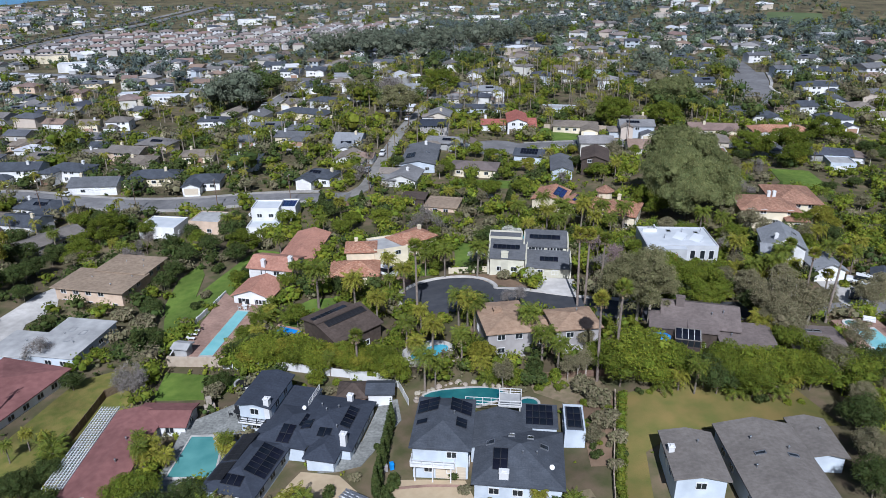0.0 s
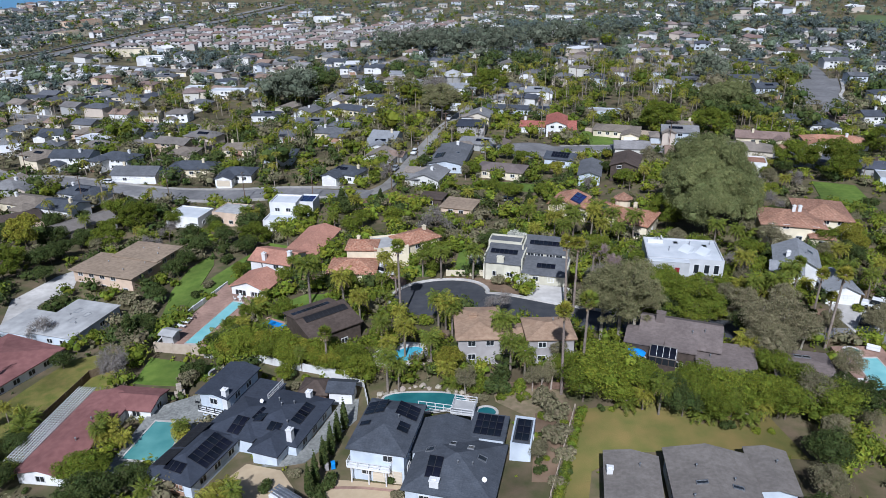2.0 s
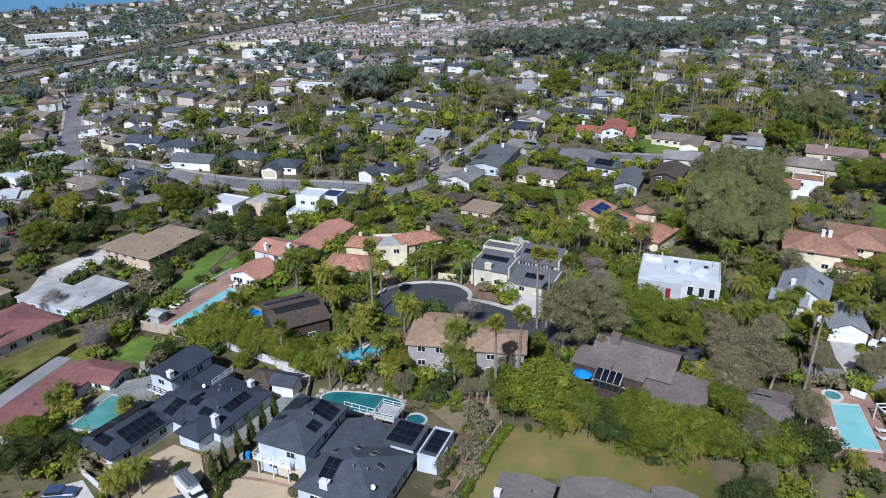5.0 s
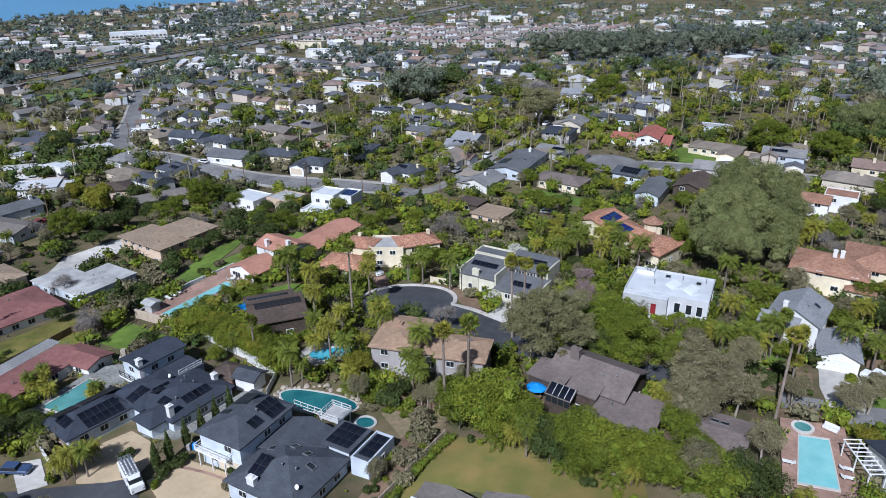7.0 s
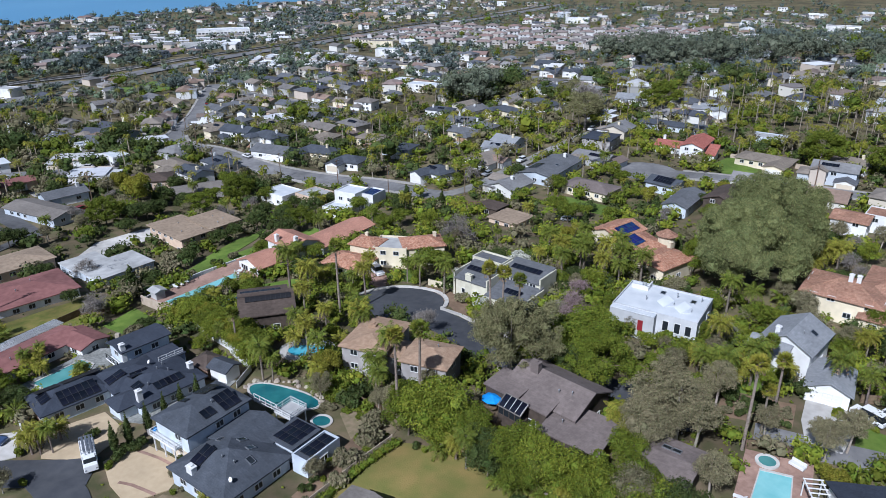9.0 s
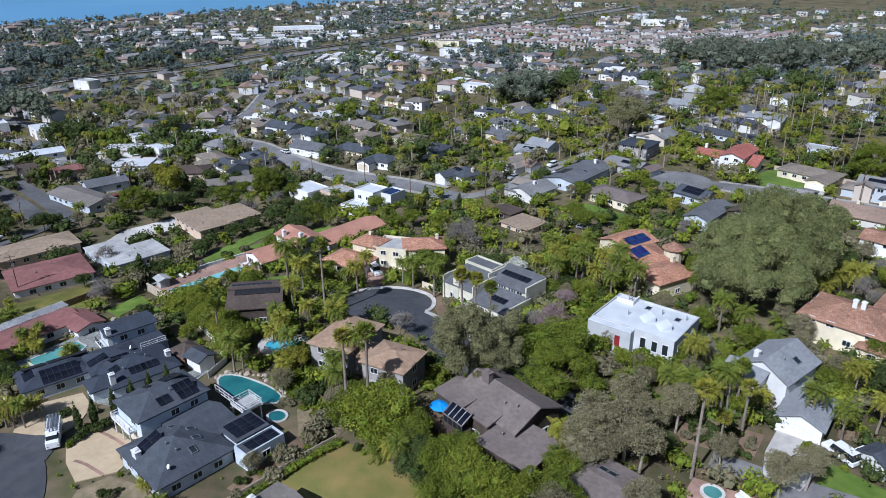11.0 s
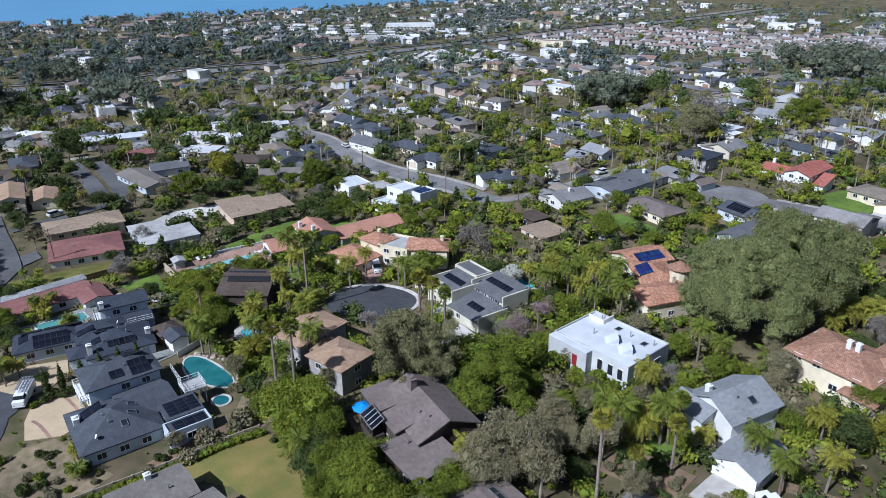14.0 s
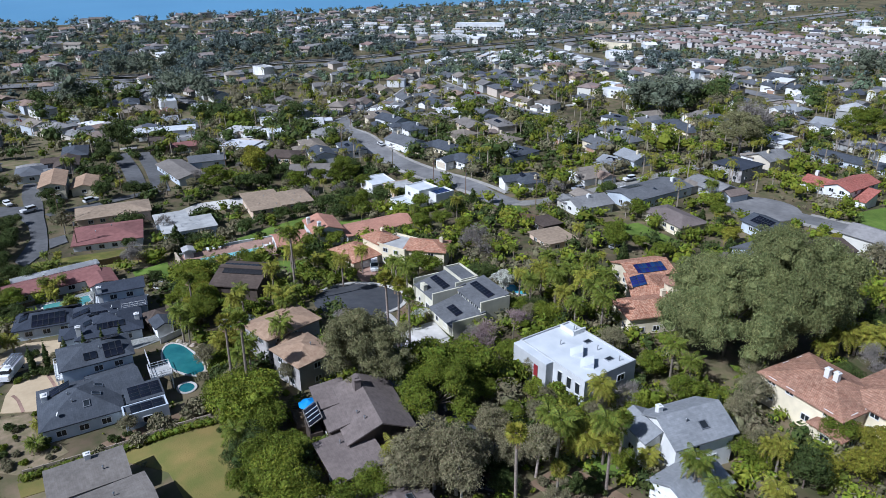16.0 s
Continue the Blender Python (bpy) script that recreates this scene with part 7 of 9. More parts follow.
plant("gold", 71.4, 137.7, 7)
plant("green", 51.5, 226.7, 6)
plant("green", 14.4, 211.3, 7)
plant("gold", 84.3, 203.7, 6)
plant("queen", -71.8, 278.0, 10)
plant("tallfan", 28.3, 131.7, 17.7)
plant("tallfan", 30.0, 132.3, 16.9)
plant("tallfan", 33.1, 132.8, 15.9)
plant("tallfan", 26.4, 102.1, 16.9)
plant("tallfan", 29.6, 103.5, 18.2)
plant("tallfan", -5.3, 128.4, 18.2)
plant("fan", -15.7, 108.8, 9.9)
plant("tallfan", 75.0, 120.9, 16.6)
plant("cypress", -8.4, 92.5, 6.5)
plant("cypress", -8.7, 89.3, 6.5)
plant("cypress", -8.9, 86.1, 6.5)
plant("cypress", -9.1, 82.8, 6.5)
plant("cypress", -9.4, 79.4, 6.5)
plant("cypress", -9.6, 76.9, 6.5)
plant("giant", 66.5, 180.5, 19.0, 0.78, pad=9)
plant("giant", 70.0, 195.0, 21.0, 0.74, pad=9)
plant("broad", 57.5, 184.0, 10.0, 0.9)
plant("light", 33.6, 101.8, 9.6, 1.15)
plant("conifer", -60, 119, 8)
plant("yellow", -132.6, 171, 9, 0.8)
plant("broad", 50.0, 126.5, 11.0, 1.05)
plant("loose", 37.6, 119.8, 20.0, 0.9)
plant("loose", 40.8, 122.6, 17.0, 0.9)
plant("light", 55.5, 142.6, 3.6)
plant("gum", 85.8, 124.2, 8.5)
# the next two trees, mostly out of view, are added to shade the lane
plant("dark", -23.5, 61.0, 4.5)
plant("olive", -16.5, 63.2, 4.5)
plant("dark", -36.2, 76.8, 5.0)
plant("dshrub", -21.6, 64.0, 1.4)
plant("shrub", -15.6, 65.8, 1.2)
plant("dshrub", -8.0, 76.2, 1.6)
plant("shrub", -7.4, 74.2, 1.3)
plant("dshrub", -8.4, 78.0, 1.5)
plant("gum", 88.5, 127.6, 9)
plant("gum", 61.6, 118.0, 12)
plant("gum", 65.9, 118.3, 13)
plant("gum", 68.8, 116.8, 11)
plant("gum", 69.6, 129.7, 10)
plant("gum", 61.8, 128.2, 10)
plant("gum", 72.8, 107.0, 9)
plant("gold", 45.6, 99.6, 5.5)
plant("banana", 47.4, 95.9, 3.2)
plant("banana", 49.6, 96.4, 3.0)
plant("queen", 52.2, 97.0, 6.5)
plant("banana", 54.0, 95.6, 3.4)
plant("gold", 56.4, 96.2, 4.5)
plant("dshrub", 51.0, 93.9, 1.5)
plant("lshrub", 55.2, 93.7, 1.2)
plant("lshrub", 57.4, 93.4, 1.0)
plant("banana", 36.4, 98.4, 3.2)
plant("gold", 39.0, 98.2, 4.6)
plant("dshrub", 32.4, 97.6, 1.0)
plant("lshrub", 34.2, 97.4, 0.9)
plant("date", 17.4, 73.6, 3.2)
plant("olive", 22.4, 86.2, 4.2)
plant("olive", 58.6, 142.4, 4.2)
plant("green", 61.8, 143.2, 3.8)
plant("light", 47.6, 143.0, 3.4)
plant("green", 65.6, 149.0, 4.2)
plant("loose", 34.6, 121.8, 17.5, 0.9)
plant("rshrub", 71.4, 129.3, 1.4)
plant("dshrub", 71.4, 131.6, 1.0)
plant("dshrub", 71.1, 134.0, 1.4)
plant("dshrub", 73.4, 129.6, 1.2)
plant("rshrub", 73.2, 131.6, 1.4)
plant("dshrub", 73.6, 134.3, 1.0)
plant("rshrub", 75.3, 129.2, 1.3)
plant("dshrub", 75.6, 132.2, 1.2)
plant("dshrub", 75.4, 134.4, 1.2)
plant("rshrub", 77.9, 129.3, 1.1)
plant("rshrub", 77.4, 132.0, 1.3)
plant("dshrub", 77.5, 134.5, 1.2)
plant("dshrub", 79.8, 129.9, 1.3)
plant("rshrub", 80.0, 132.3, 1.3)
plant("rshrub", 79.9, 134.1, 1.2)
plant("dark", -41.2, 117.5, 3.9)
plant("banana", -40.7, 119.9, 4.2)
plant("queen", -40.7, 122.3, 3.3)
plant("green", -40.5, 124.7, 4.0)
plant("green", -39.2, 127.1, 3.2)
plant("green", -38.9, 129.5, 4.1)
plant("banana", -38.7, 131.9, 4.0)
plant("green", -38.1, 134.3, 3.5)
plant("queen", -37.9, 136.7, 4.2)
plant("yellow", -37.0, 113.6, 4.4, 1.1)
plant("light", -35.1, 115.6, 6.1, 1.1)
plant("yellow", -33.3, 114.4, 4.5, 1.1)
plant("light", -31.4, 115.0, 4.9, 1.1)
plant("yellow", -29.6, 114.6, 6.0, 1.1)
plant("green", -27.7, 112.8, 5.9, 1.1)
plant("green", -25.9, 113.2, 5.4, 1.1)
plant("light", -24.0, 112.8, 6.1, 1.1)
plant("yellow", -22.1, 111.9, 5.6, 1.1)
plant("light", -20.3, 112.9, 5.1, 1.1)
plant("yellow", -18.4, 111.5, 5.3, 1.1)
plant("light", -16.6, 111.8, 6.2, 1.1)
plant("yellow", -14.7, 109.5, 5.4, 1.1)
plant("light", -12.9, 109.3, 5.5, 1.1)
plant("green", -11.0, 109.7, 6.0, 1.1)

# large single trees of the middle distance
plant("giant", 112.6, 344.6, 15.5, 0.95, pad=6)
plant("broad", 75.4, 305.1, 14.0)
plant("broad", 95.7, 299.8, 12.0)
plant("broad", 117.2, 233.6, 14.0)
plant("broad", 108.0, 240.0, 11.0)
plant("broad", 147.7, 266.1, 11.5)
plant("loose", -42.5, 366.6, 17.5, 1.3)
plant("loose", -19.3, 322.3, 20.0, 1.4)
plant("bare", -24.9, 340.7, 20.0)
plant("broad", 0.5, 382.3, 16.0)
plant("dark", -182.0, 133.0, 14.0, 0.7)
plant("dark", -238.2, 187.8, 13.0)
plant("yellow", -115.2, 164.8, 13.0, 0.75)
plant("broad", -111.2, 149.2, 9.5)
plant("dark", -195.0, 217.7, 12.0)
plant("broad", -97.9, 191.6, 9.5)
plant("broad", -52.5, 171.0, 7.5)
plant("broad", -96.6, 172.9, 8.0)
plant("queen", 8.5, 262.5, 9.0)

# dark trees beside the western street
for x, y, h in ((-98, 82.5, 5.5), (-94, 83.5, 4.5), (-103, 83, 5), (-88, 82.5, 5), (-107, 86, 4), (-83, 81, 5.5), (-79, 78, 6), (-72, 78.5, 5.5), (-67, 77, 6), (-110, 79, 6), (-113, 98, 5.5), (-108, 97.5, 4.5),
                (-120, 99, 4), (-92, 77, 6), (-100, 76, 6), (-86, 75, 6), (-62, 79.5, 4.5), (-59, 83, 4.5), (-64, 72, 6), (-56, 75, 5)):
    plant("dark", x, y, h)
for x, y in ((-68, 88), (-66.5, 91), (-63, 90)):
    plant("queen", x, y, 4.5)
west_rng = random.Random(29)
for k in range(6):
    x, y = west_rng.uniform(-215, -120), west_rng.uniform(62, 128)
    on_street = 91 - 0.1 * (x + 125) > y > 88 and x > -155 or abs(y - (84 + (x + 122) * 0.75)) < 8 and y < 92 or 89 < y < 100 and x > -155
    if y > 60 - 0.06 * x and not on_street and not taken(x, y):
        plant(west_rng.choice(("dark", "broad", "dark", "green", "dshrub", "shrub")), x, y, west_rng.uniform(2.5, 6.5))

# rough planting on the open slopes
slope_rng = random.Random(3)
for x0, x1, y0, y1, n in ((4.5, 21, 65, 76, 34), (21.8, 27, 80, 100, 26), (12, 22, 101, 106, 10), (-14, -8, 78, 100, 16), (-31, -18, 64, 71, 12), (-33, -8, 100, 108, 22), (62, 100, 100, 165, 90), (-70, -30, 64, 80, 30)):
    for k in range(n):
        x, y = slope_rng.uniform(x0, x1), slope_rng.uniform(y0, y1)
        if not taken(x, y) or x0 in (4.5, 21.8, 12):
            plant(slope_rng.choice(("shrub", "lshrub", "dshrub", "rshrub", "rshrub")), x, y, slope_rng.uniform(0.5, 1.5))

# ---- the suburb round about: plain houses ----
far_rng = random.Random(11)
FAR_LABEL = ["single-storey suburban house with a shingle roof", "two-storey suburban house with a shingle roof", "suburban house with garage wing and shingle roof"]


def suburb_house(x, y, rot, near):
    """An everyday house of one or two wings."""
    r = far_rng
    two = r.random() < 0.35
    w, d = r.uniform(11, 15.5), r.uniform(8, 10)
    h = 5.3 if two else 2.8
    kind = r.choice(["hip", "hip", "gable"])
    z = gz(x, y)
    flat = r.random() < 0.1
    if flat:
        kind, two, h = "flat", False, 3.2
    roof = M_FLIGHT if flat else M_FROOF
    ws = [W(x, y, w, d, h, kind, r.uniform(0.3, 0.42), rot, z=z, par=0.0, wins=False)]
    c, sn = math.cos(radians(rot)), math.sin(radians(rot))
    s = r.choice((-1, 1))
    for u, v, ww, dd, hh, chance in ((s * (w / 2 - 2.6), -(d / 2 + 1.2), 6.0, 6.4, 2.7, 0.85), (-s * (w / 2 - 2.4), -(d / 2 - 0.4), 4.8, 5.0, h - 0.1, 0.55), (-s * (w / 2 + 1.6), 0.6, 5.0, d - 1.6, 2.6, 0.45)):
        if r.random() < chance:
            ws.append(W(x + u * c - v * sn, y + u * sn + v * c, ww, dd, hh, "flat" if flat else r.choice(["hip", "gable"]), 0.36, rot, across=True, z=z, par=0.0, wins=False))
    ob = house(FAR_LABEL[2 if len(ws) > 1 else int(two)], ws, M_FWALL, roof, wins=False, group="suburb houses")
    g = ws[min(1, len(ws) - 1)]
    if near:
        garage(g, "s", 0, 4.6)
        for side, al, st in (("s", 2.5 if ws[0] is g else -s * 2.6, 0), ("e", 0, 0), ("w", 0, 0), ("s", 0, 1)):
            if st and not two:
                continue
            add_window(ob, ws[0]["m"] @ side_pose(ws[0], side, al, 0.95 + 2.6 * st), 1.8, 1.25, M_WHITE)
    if near and r.random() < 0.7:
        chimney(ws[0], r.uniform(-3, 3), r.uniform(-1.5, 1.5), 0.9, 0.9, 0.9, r.choice([M_WHITE, M_BROWNROOF, M_CREAM]))
    if r.random() < 0.22 and near:
        panels(ws[0], r.uniform(-2, 2), -d / 4, 5, 1)
    if near and r.random() < 0.3:
        vent(ws[0], r.uniform(-3, 3), 1.5)
    return ob


def box_house(x, y, w, d, h, rot, kind, wall, roof, label, name="house", group="", pitch=0.34):
    return house(label, [W(x, y, w, d, h, kind, pitch, rot, par=0.4, wins=False)], wall, roof, name=name, category=name.replace("_", " "), group=group, wins=False)


FAR_PARTS = {}


def far_box(cx, cy, cz, sx, sy, sz, rot):
    c, s = math.cos(radians(rot)), math.sin(radians(rot))
    V = np.array([(x, y, z) for z in (0, 1) for x, y in ((-0.5, -0.5), (0.5, -0.5), (0.5, 0.5), (-0.5, 0.5))]) * (sx, sy, sz)
    V = np.stack([V[:, 0] * c - V[:, 1] * s + cx, V[:, 0] * s + V[:, 1] * c + cy, V[:, 2] + cz], 1)
    return V, np.array([(0, 1, 5, 4), (1, 2, 6, 5), (2, 3, 7, 6), (3, 0, 4, 7), (4, 5, 6, 7), (3, 2, 1, 0)])


def far_house(x, y, w, d, h, rot, kind, wall, roof, pitch=0.34):
    """A distant house, joined with the others of its kind: walls, roof with eaves, window panes."""
    z = gz(x, y)
    take_box(x, y, w, d, rot, 1.0)
    c, s = math.cos(radians(rot)), math.sin(radians(rot))
    FAR_PARTS.setdefault(wall, []).append(far_box(x, y, z - 2, w, d, h + 1.95, rot))
    a, b = w / 2 + 0.5, d / 2 + 0.5
    if kind == "flat":
        FAR_PARTS.setdefault(roof, []).append(far_box(x, y, z + h - 0.1, w + 0.4, d + 0.4, 0.35, rot))
    else:
        q = a - b if kind == "hip" else a
        V = np.array([(-a, -b, h), (a, -b, h), (a, b, h), (-a, b, h), (-q, 0, h + pitch * b), (q, 0, h + pitch * b), (-a, -b, h - 0.25), (a, -b, h - 0.25), (a, b, h - 0.25), (-a, b, h - 0.25)])
        V = np.stack([V[:, 0] * c - V[:, 1] * s + x, V[:, 0] * s + V[:, 1] * c + y, V[:, 2] + z], 1)
        FAR_PARTS.setdefault(roof, []).append((V, [(0, 1, 5, 4), (1, 2, 5), (2, 3, 4, 5), (3, 0, 4), (6, 7, 1, 0), (7, 8, 2, 1), (8, 9, 3, 2), (9, 6, 0, 3)]))
    if kind != "flat" and w > 10.5 and far_rng.random() < 0.7:
        # a cross wing towards the street
        s_, hw = far_rng.choice((-1, 1)) * w * 0.26, 2.9
        u0, v0 = s_, -d / 2 - 1.2
        FAR_PARTS.setdefault(wall, []).append(far_box(x + u0 * c - v0 * s, y + u0 * s + v0 * c, z - 2, 2 * hw - 0.9, 5.0, h + 1.95, rot))
        V = np.array([(u0 - hw, v0 - 3, h), (u0, v0 - 3, h + pitch * hw), (u0 + hw, v0 - 3, h), (u0 - hw, 0.2, h), (u0, 0.2, h + pitch * hw), (u0 + hw, 0.2, h)])
        V = np.stack([V[:, 0] * c - V[:, 1] * s + x, V[:, 0] * s + V[:, 1] * c + y, V[:, 2] + z + 0.03], 1)
        FAR_PARTS.setdefault(roof, []).append((V, [(0, 1, 4, 3), (1, 2, 5, 4)]))
        FAR_PARTS.setdefault(wall, []).append((V[:3] + np.array([0, 0, -0.1]), [(0, 2, 1)]))
    for st in range(2 if h > 4.6 else 1):
        for u in (-0.28, 0.0, 0.28):
            if far_rng.random() < 0.8:
                FAR_PARTS.setdefault(M_PANE, []).append(far_box(x + u * w * c + (d / 2) * s, y + u * w * s - (d / 2) * c, z + 1.0 + 2.7 * st, far_rng.choice((1.4, 2.2)), 0.12, 1.2, rot))
        FAR_PARTS.setdefault(M_PANE, []).append(far_box(x + (w / 2) * c, y + (w / 2) * s, z + 1.0 + 2.7 * st, 0.12, 1.8, 1.2, rot))
    if far_rng.random() < 0.35 and kind != "flat":
        FAR_PARTS.setdefault(M_WHITE, []).append(far_box(x + 0.2 * w * c, y + 0.2 * w * s, z + h, 0.9, 0.9, pitch * b + 0.9, rot))


# large buildings by the coast road
big = W(-602, 672, 62, 26, 9.0, "flat", 0, 48, par=0.8, wins=False)
house("large white office building with a flat roof", [big], M_WHITE, M_WHITEFLAT, name="office_building", category="building")
for k in range(14):
    for st in range(2):
        add_window(big["home"], big["m"] @ side_pose(big, "s", -28 + k * 4.3, 1.2 + st * 3.9), 3.0, 1.8, M_WHITE)
for k in range(5):
    for st in range(2):
        add_window(big["home"], big["m"] @ side_pose(big, "e", -9 + k * 4.3, 1.2 + st * 3.9), 3.0, 1.8, M_WHITE)
for i, (x, y, w, d, rot, wl, rf) in enumerate(((-424, 300, 16, 10, 10, M_WHITE, M_GREYFLAT), (-520, 560, 40, 14, 60, M_WHITE, M_GREYFLAT), (-345, 640, 26, 12, 20, M_CREAM, M_FPINK), (-300, 585, 22, 12, 20, M_WHITE, M_WHITEFLAT),
                                              (-318, 192, 24, 9, -10, M_WHITE, M_WHITEFLAT), (-500, 790, 44, 16, 75, M_CREAM, M_GRAVEL), (-560, 900, 50, 18, 70, M_PINKST, M_TERRA2), (-250, 960, 30, 14, 10, M_WHITE, M_WHITEFLAT), (60, 990, 36, 16, 0, M_WHITE, M_GREYFLAT))):
    box_house(x, y, w, d, 6.4, rot, "flat", wl, rf, "two-storey commercial building with a flat roof", "commercial_building")

# rows of two-storey pink-roofed houses
for i in range(12):
    for j in range(7):
        x = -395 + i * 27 + j * 4 + far_rng.uniform(-2, 2)
        y = 668 + j * 26 + i * 7 + far_rng.uniform(-2, 2)
        if box_free(x, y, 15, 12, 15):
            far_house(x, y, 15, 11, 5.6, 15, "hip", M_IWHITE, M_IPINK)
# close rows of white trailers and sheds by the railway
for i in range(13):
    for j in range(7):
        x = -405 + i * 9.5 + j * 3 + far_rng.uniform(-1, 1)
        y = 452 + j * 15 + i * 4.5 + far_rng.uniform(-1, 1)
        if box_free(x, y, 5, 11, 25):
            far_house(x, y, 11, 5, 2.7, 115, far_rng.choice(["flat", "gable"]), M_IWHITE, M_ILIGHT, 0.15)
# pale apartment blocks towards the coast
for i in range(9):
    for j in range(5):
        x = -690 + i * 24 + far_rng.uniform(-4, 4)
        y = 505 + j * 27 + i * 10 + far_rng.uniform(-4, 4)
        if far_rng.random() < 0.8 and box_free(x, y, 16, 11, 50):
            far_house(x, y, far_rng.uniform(9, 16), far_rng.uniform(8, 12), far_rng.choice([3.2, 6, 6.4]), 48, far_rng.choice(["flat", "flat", "gable"]), M_IWHITE, M_ILIGHT)

# houses of the middle distance, each by its place
mid_rng = random.Random(17)


def S(x, y, w, d, h, rot, kind, roof, wall):
    """A suburban house: main wing, most with a garage wing, chimney, windows and a driveway."""
    r = mid_rng
    if not box_free(x, y, w * 0.7, d * 0.7, rot):
        return
    z = gz(x, y)
    c, sn = math.cos(radians(rot)), math.sin(radians(rot))
    ws = [W(x, y, w, d, h, kind, r.uniform(0.3, 0.4), rot, z=z, par=0.3 if kind == "flat" else 0.0, wins=False)]
    s = r.choice((-1, 1))
    u, v = s * max(0.0, w / 2 - 3.0), -(d / 2 + 1.4)
    gx, gy = x + u * c - v * sn, y + u * sn + v * c
    wing = kind != "flat" and r.random() < 0.75 and box_free(gx, gy, 4.5, 4.0, rot)
    if wing:
        ws.append(W(gx, gy, 5.8, 6.2, min(h, r.choice((2.8, 3.0, h))), r.choice(("gable", "gable", "hip")), 0.38, rot, across=True, z=z, wins=False))
    tall = "two-storey" if h > 4.3 else "single-storey"
    ob = house(tall + " suburban house with a " + {"flat": "flat roof", "hip": "shingle hip roof", "gable": "shingle gable roof"}[kind], ws, wall, roof, wins=False, group="suburb houses")
    garage(ws[-1], "s", 0, min(4.6, ws[-1]["w"] - 1.0))
    for k in range(2):
        for st in range(2 if h > 4.3 else 1):
            at = -s * (0.6 + k * 2.6)
            if abs(at) < w / 2 - 0.9:
                add_window(ob, ws[0]["m"] @ side_pose(ws[0], "s", at, 0.95 + 2.4 * st), 1.6, 1.2, M_WHITE)
    add_window(ob, ws[0]["m"] @ side_pose(ws[0], "e", 0, 0.95), 1.6, 1.2, M_WHITE)
    if kind != "flat" and r.random() < 0.8:
        chimney(ws[0], -s * w * r.uniform(0.15, 0.36), r.uniform(-0.2, 0.1) * d, 1.1, 0.9, 0.8, r.choice((M_WHITE, M_WHITE, M_CREAM)), 1.2)
    if kind != "flat" and r.random() < 0.2:
        panels(ws[0], s * 1.2, -d / 4, 4, 1)
    p = [(gx + 2.2 * sn * 1.5, gy - 2.2 * c * 1.5), (gx + 10 * sn, gy - 10 * c)]
    if not taken(*p[1]) and r.random() < 0.7:
        ribbon("driveway", p, 4.4, M_PAVE, 0.16, "pale concrete driveway before a garage", "driveway", step=3)


S(-154.1, 233.3, 10.6, 10.0, 3, 4, "hip", M_SLATE3, M_BLUEWALL)
S(-135.1, 231.0, 9.7, 10.0, 4.6, 4, "gable", M_GREYROOF, M_CREAM)
S(-120.3, 234.3, 16.0, 10.0, 3.2, 4, "gable", M_SLATE3, M_WHITE)
S(-103.0, 242.3, 16.8, 9.0, 3, 4, "hip", M_SLATE2, M_CREAM)
S(-83.4, 236.7, 11.6, 9.0, 3, 4, "hip", M_SLATE2, M_WHITE)
S(-155.0, 250.2, 15.3, 9.0, 5, 4, "gable", M_SLATE2, M_WHITE)
S(-164.8, 282.0, 14.0, 9.0, 3, 4, "hip", M_GREYROOF, M_PINKST)
S(-142.8, 284.0, 14.9, 9.0, 3, 4, "hip", M_GREYROOF, M_CREAM)
S(-116.0, 262.5, 10.3, 9.0, 3, 4, "hip", M_TANSH, M_CREAM)
S(-95.8, 269.0, 12.6, 9.0, 3, 4, "hip", M_TANSH, M_CREAM)
S(-74.9, 258.8, 12.1, 9.0, 3, 4, "hip", M_SLATE2, M_BLUEWALL)
S(-189.4, 285.0, 9.5, 9.0, 3, 4, "hip", M_SLATE3, M_WHITE)
S(-208.1, 315.4, 13.0, 9.0, 3, 4, "gable", M_SLATE2, M_WHITE)
S(-194.0, 318.9, 11.6, 9.0, 3, 4, "hip", M_TANSH, M_PINKST)
S(-176.3, 321.8, 14.3, 9.0, 3, 4, "gable", M_SLATE3, M_CREAM)
S(-156.4, 315.0, 7.4, 8.0, 3, 4, "gable", M_SLATE2, M_WHITE)
S(-133.5, 315.1, 17.5, 9.0, 3, 4, "hip", M_SLATE2, M_CREAM)
S(-196.1, 358.1, 11.0, 9.0, 5, 4, "gable", M_GREYROOF, M_WHITE)
S(-183.6, 363.5, 9.9, 9.0, 4.4, 4, "gable", M_TANSH, M_CREAM)
S(-170.6, 368.8, 11.9, 9.0, 5, 4, "hip", M_GREYROOF, M_WHITE)
S(-150.3, 362.0, 19.9, 10.0, 4.6, 4, "gable", M_DUSK, M_CREAM)
S(-220.0, 364.1, 6.4, 9.0, 3.2, 4, "hip", M_SLATE2, M_CREAM)
S(-235.9, 359.5, 8.8, 9.0, 3.2, 4, "hip", M_SLATE2, M_WHITE)
S(-122.6, 374.6, 15.6, 9.0, 3.6, 4, "hip", M_SLATE2, M_WHITE)
S(-81.8, 327.4, 15.8, 11.0, 3, 4, "gable", M_SLATE3, M_WHITE)
S(-81.7, 291.3, 7.4, 8.0, 3, 4, "gable", M_SLATE3, M_WHITE)
S(-249.2, 414.5, 18.1, 9.0, 3, 4, "hip", M_SLATE2, M_CREAM)
S(-236.7, 428.8, 17.2, 9.0, 3, 4, "hip", M_SLATE3, M_CREAM)
S(-243.0, 468.5, 15.5, 10.0, 5, 4, "hip", M_DUSK, M_PINKST)
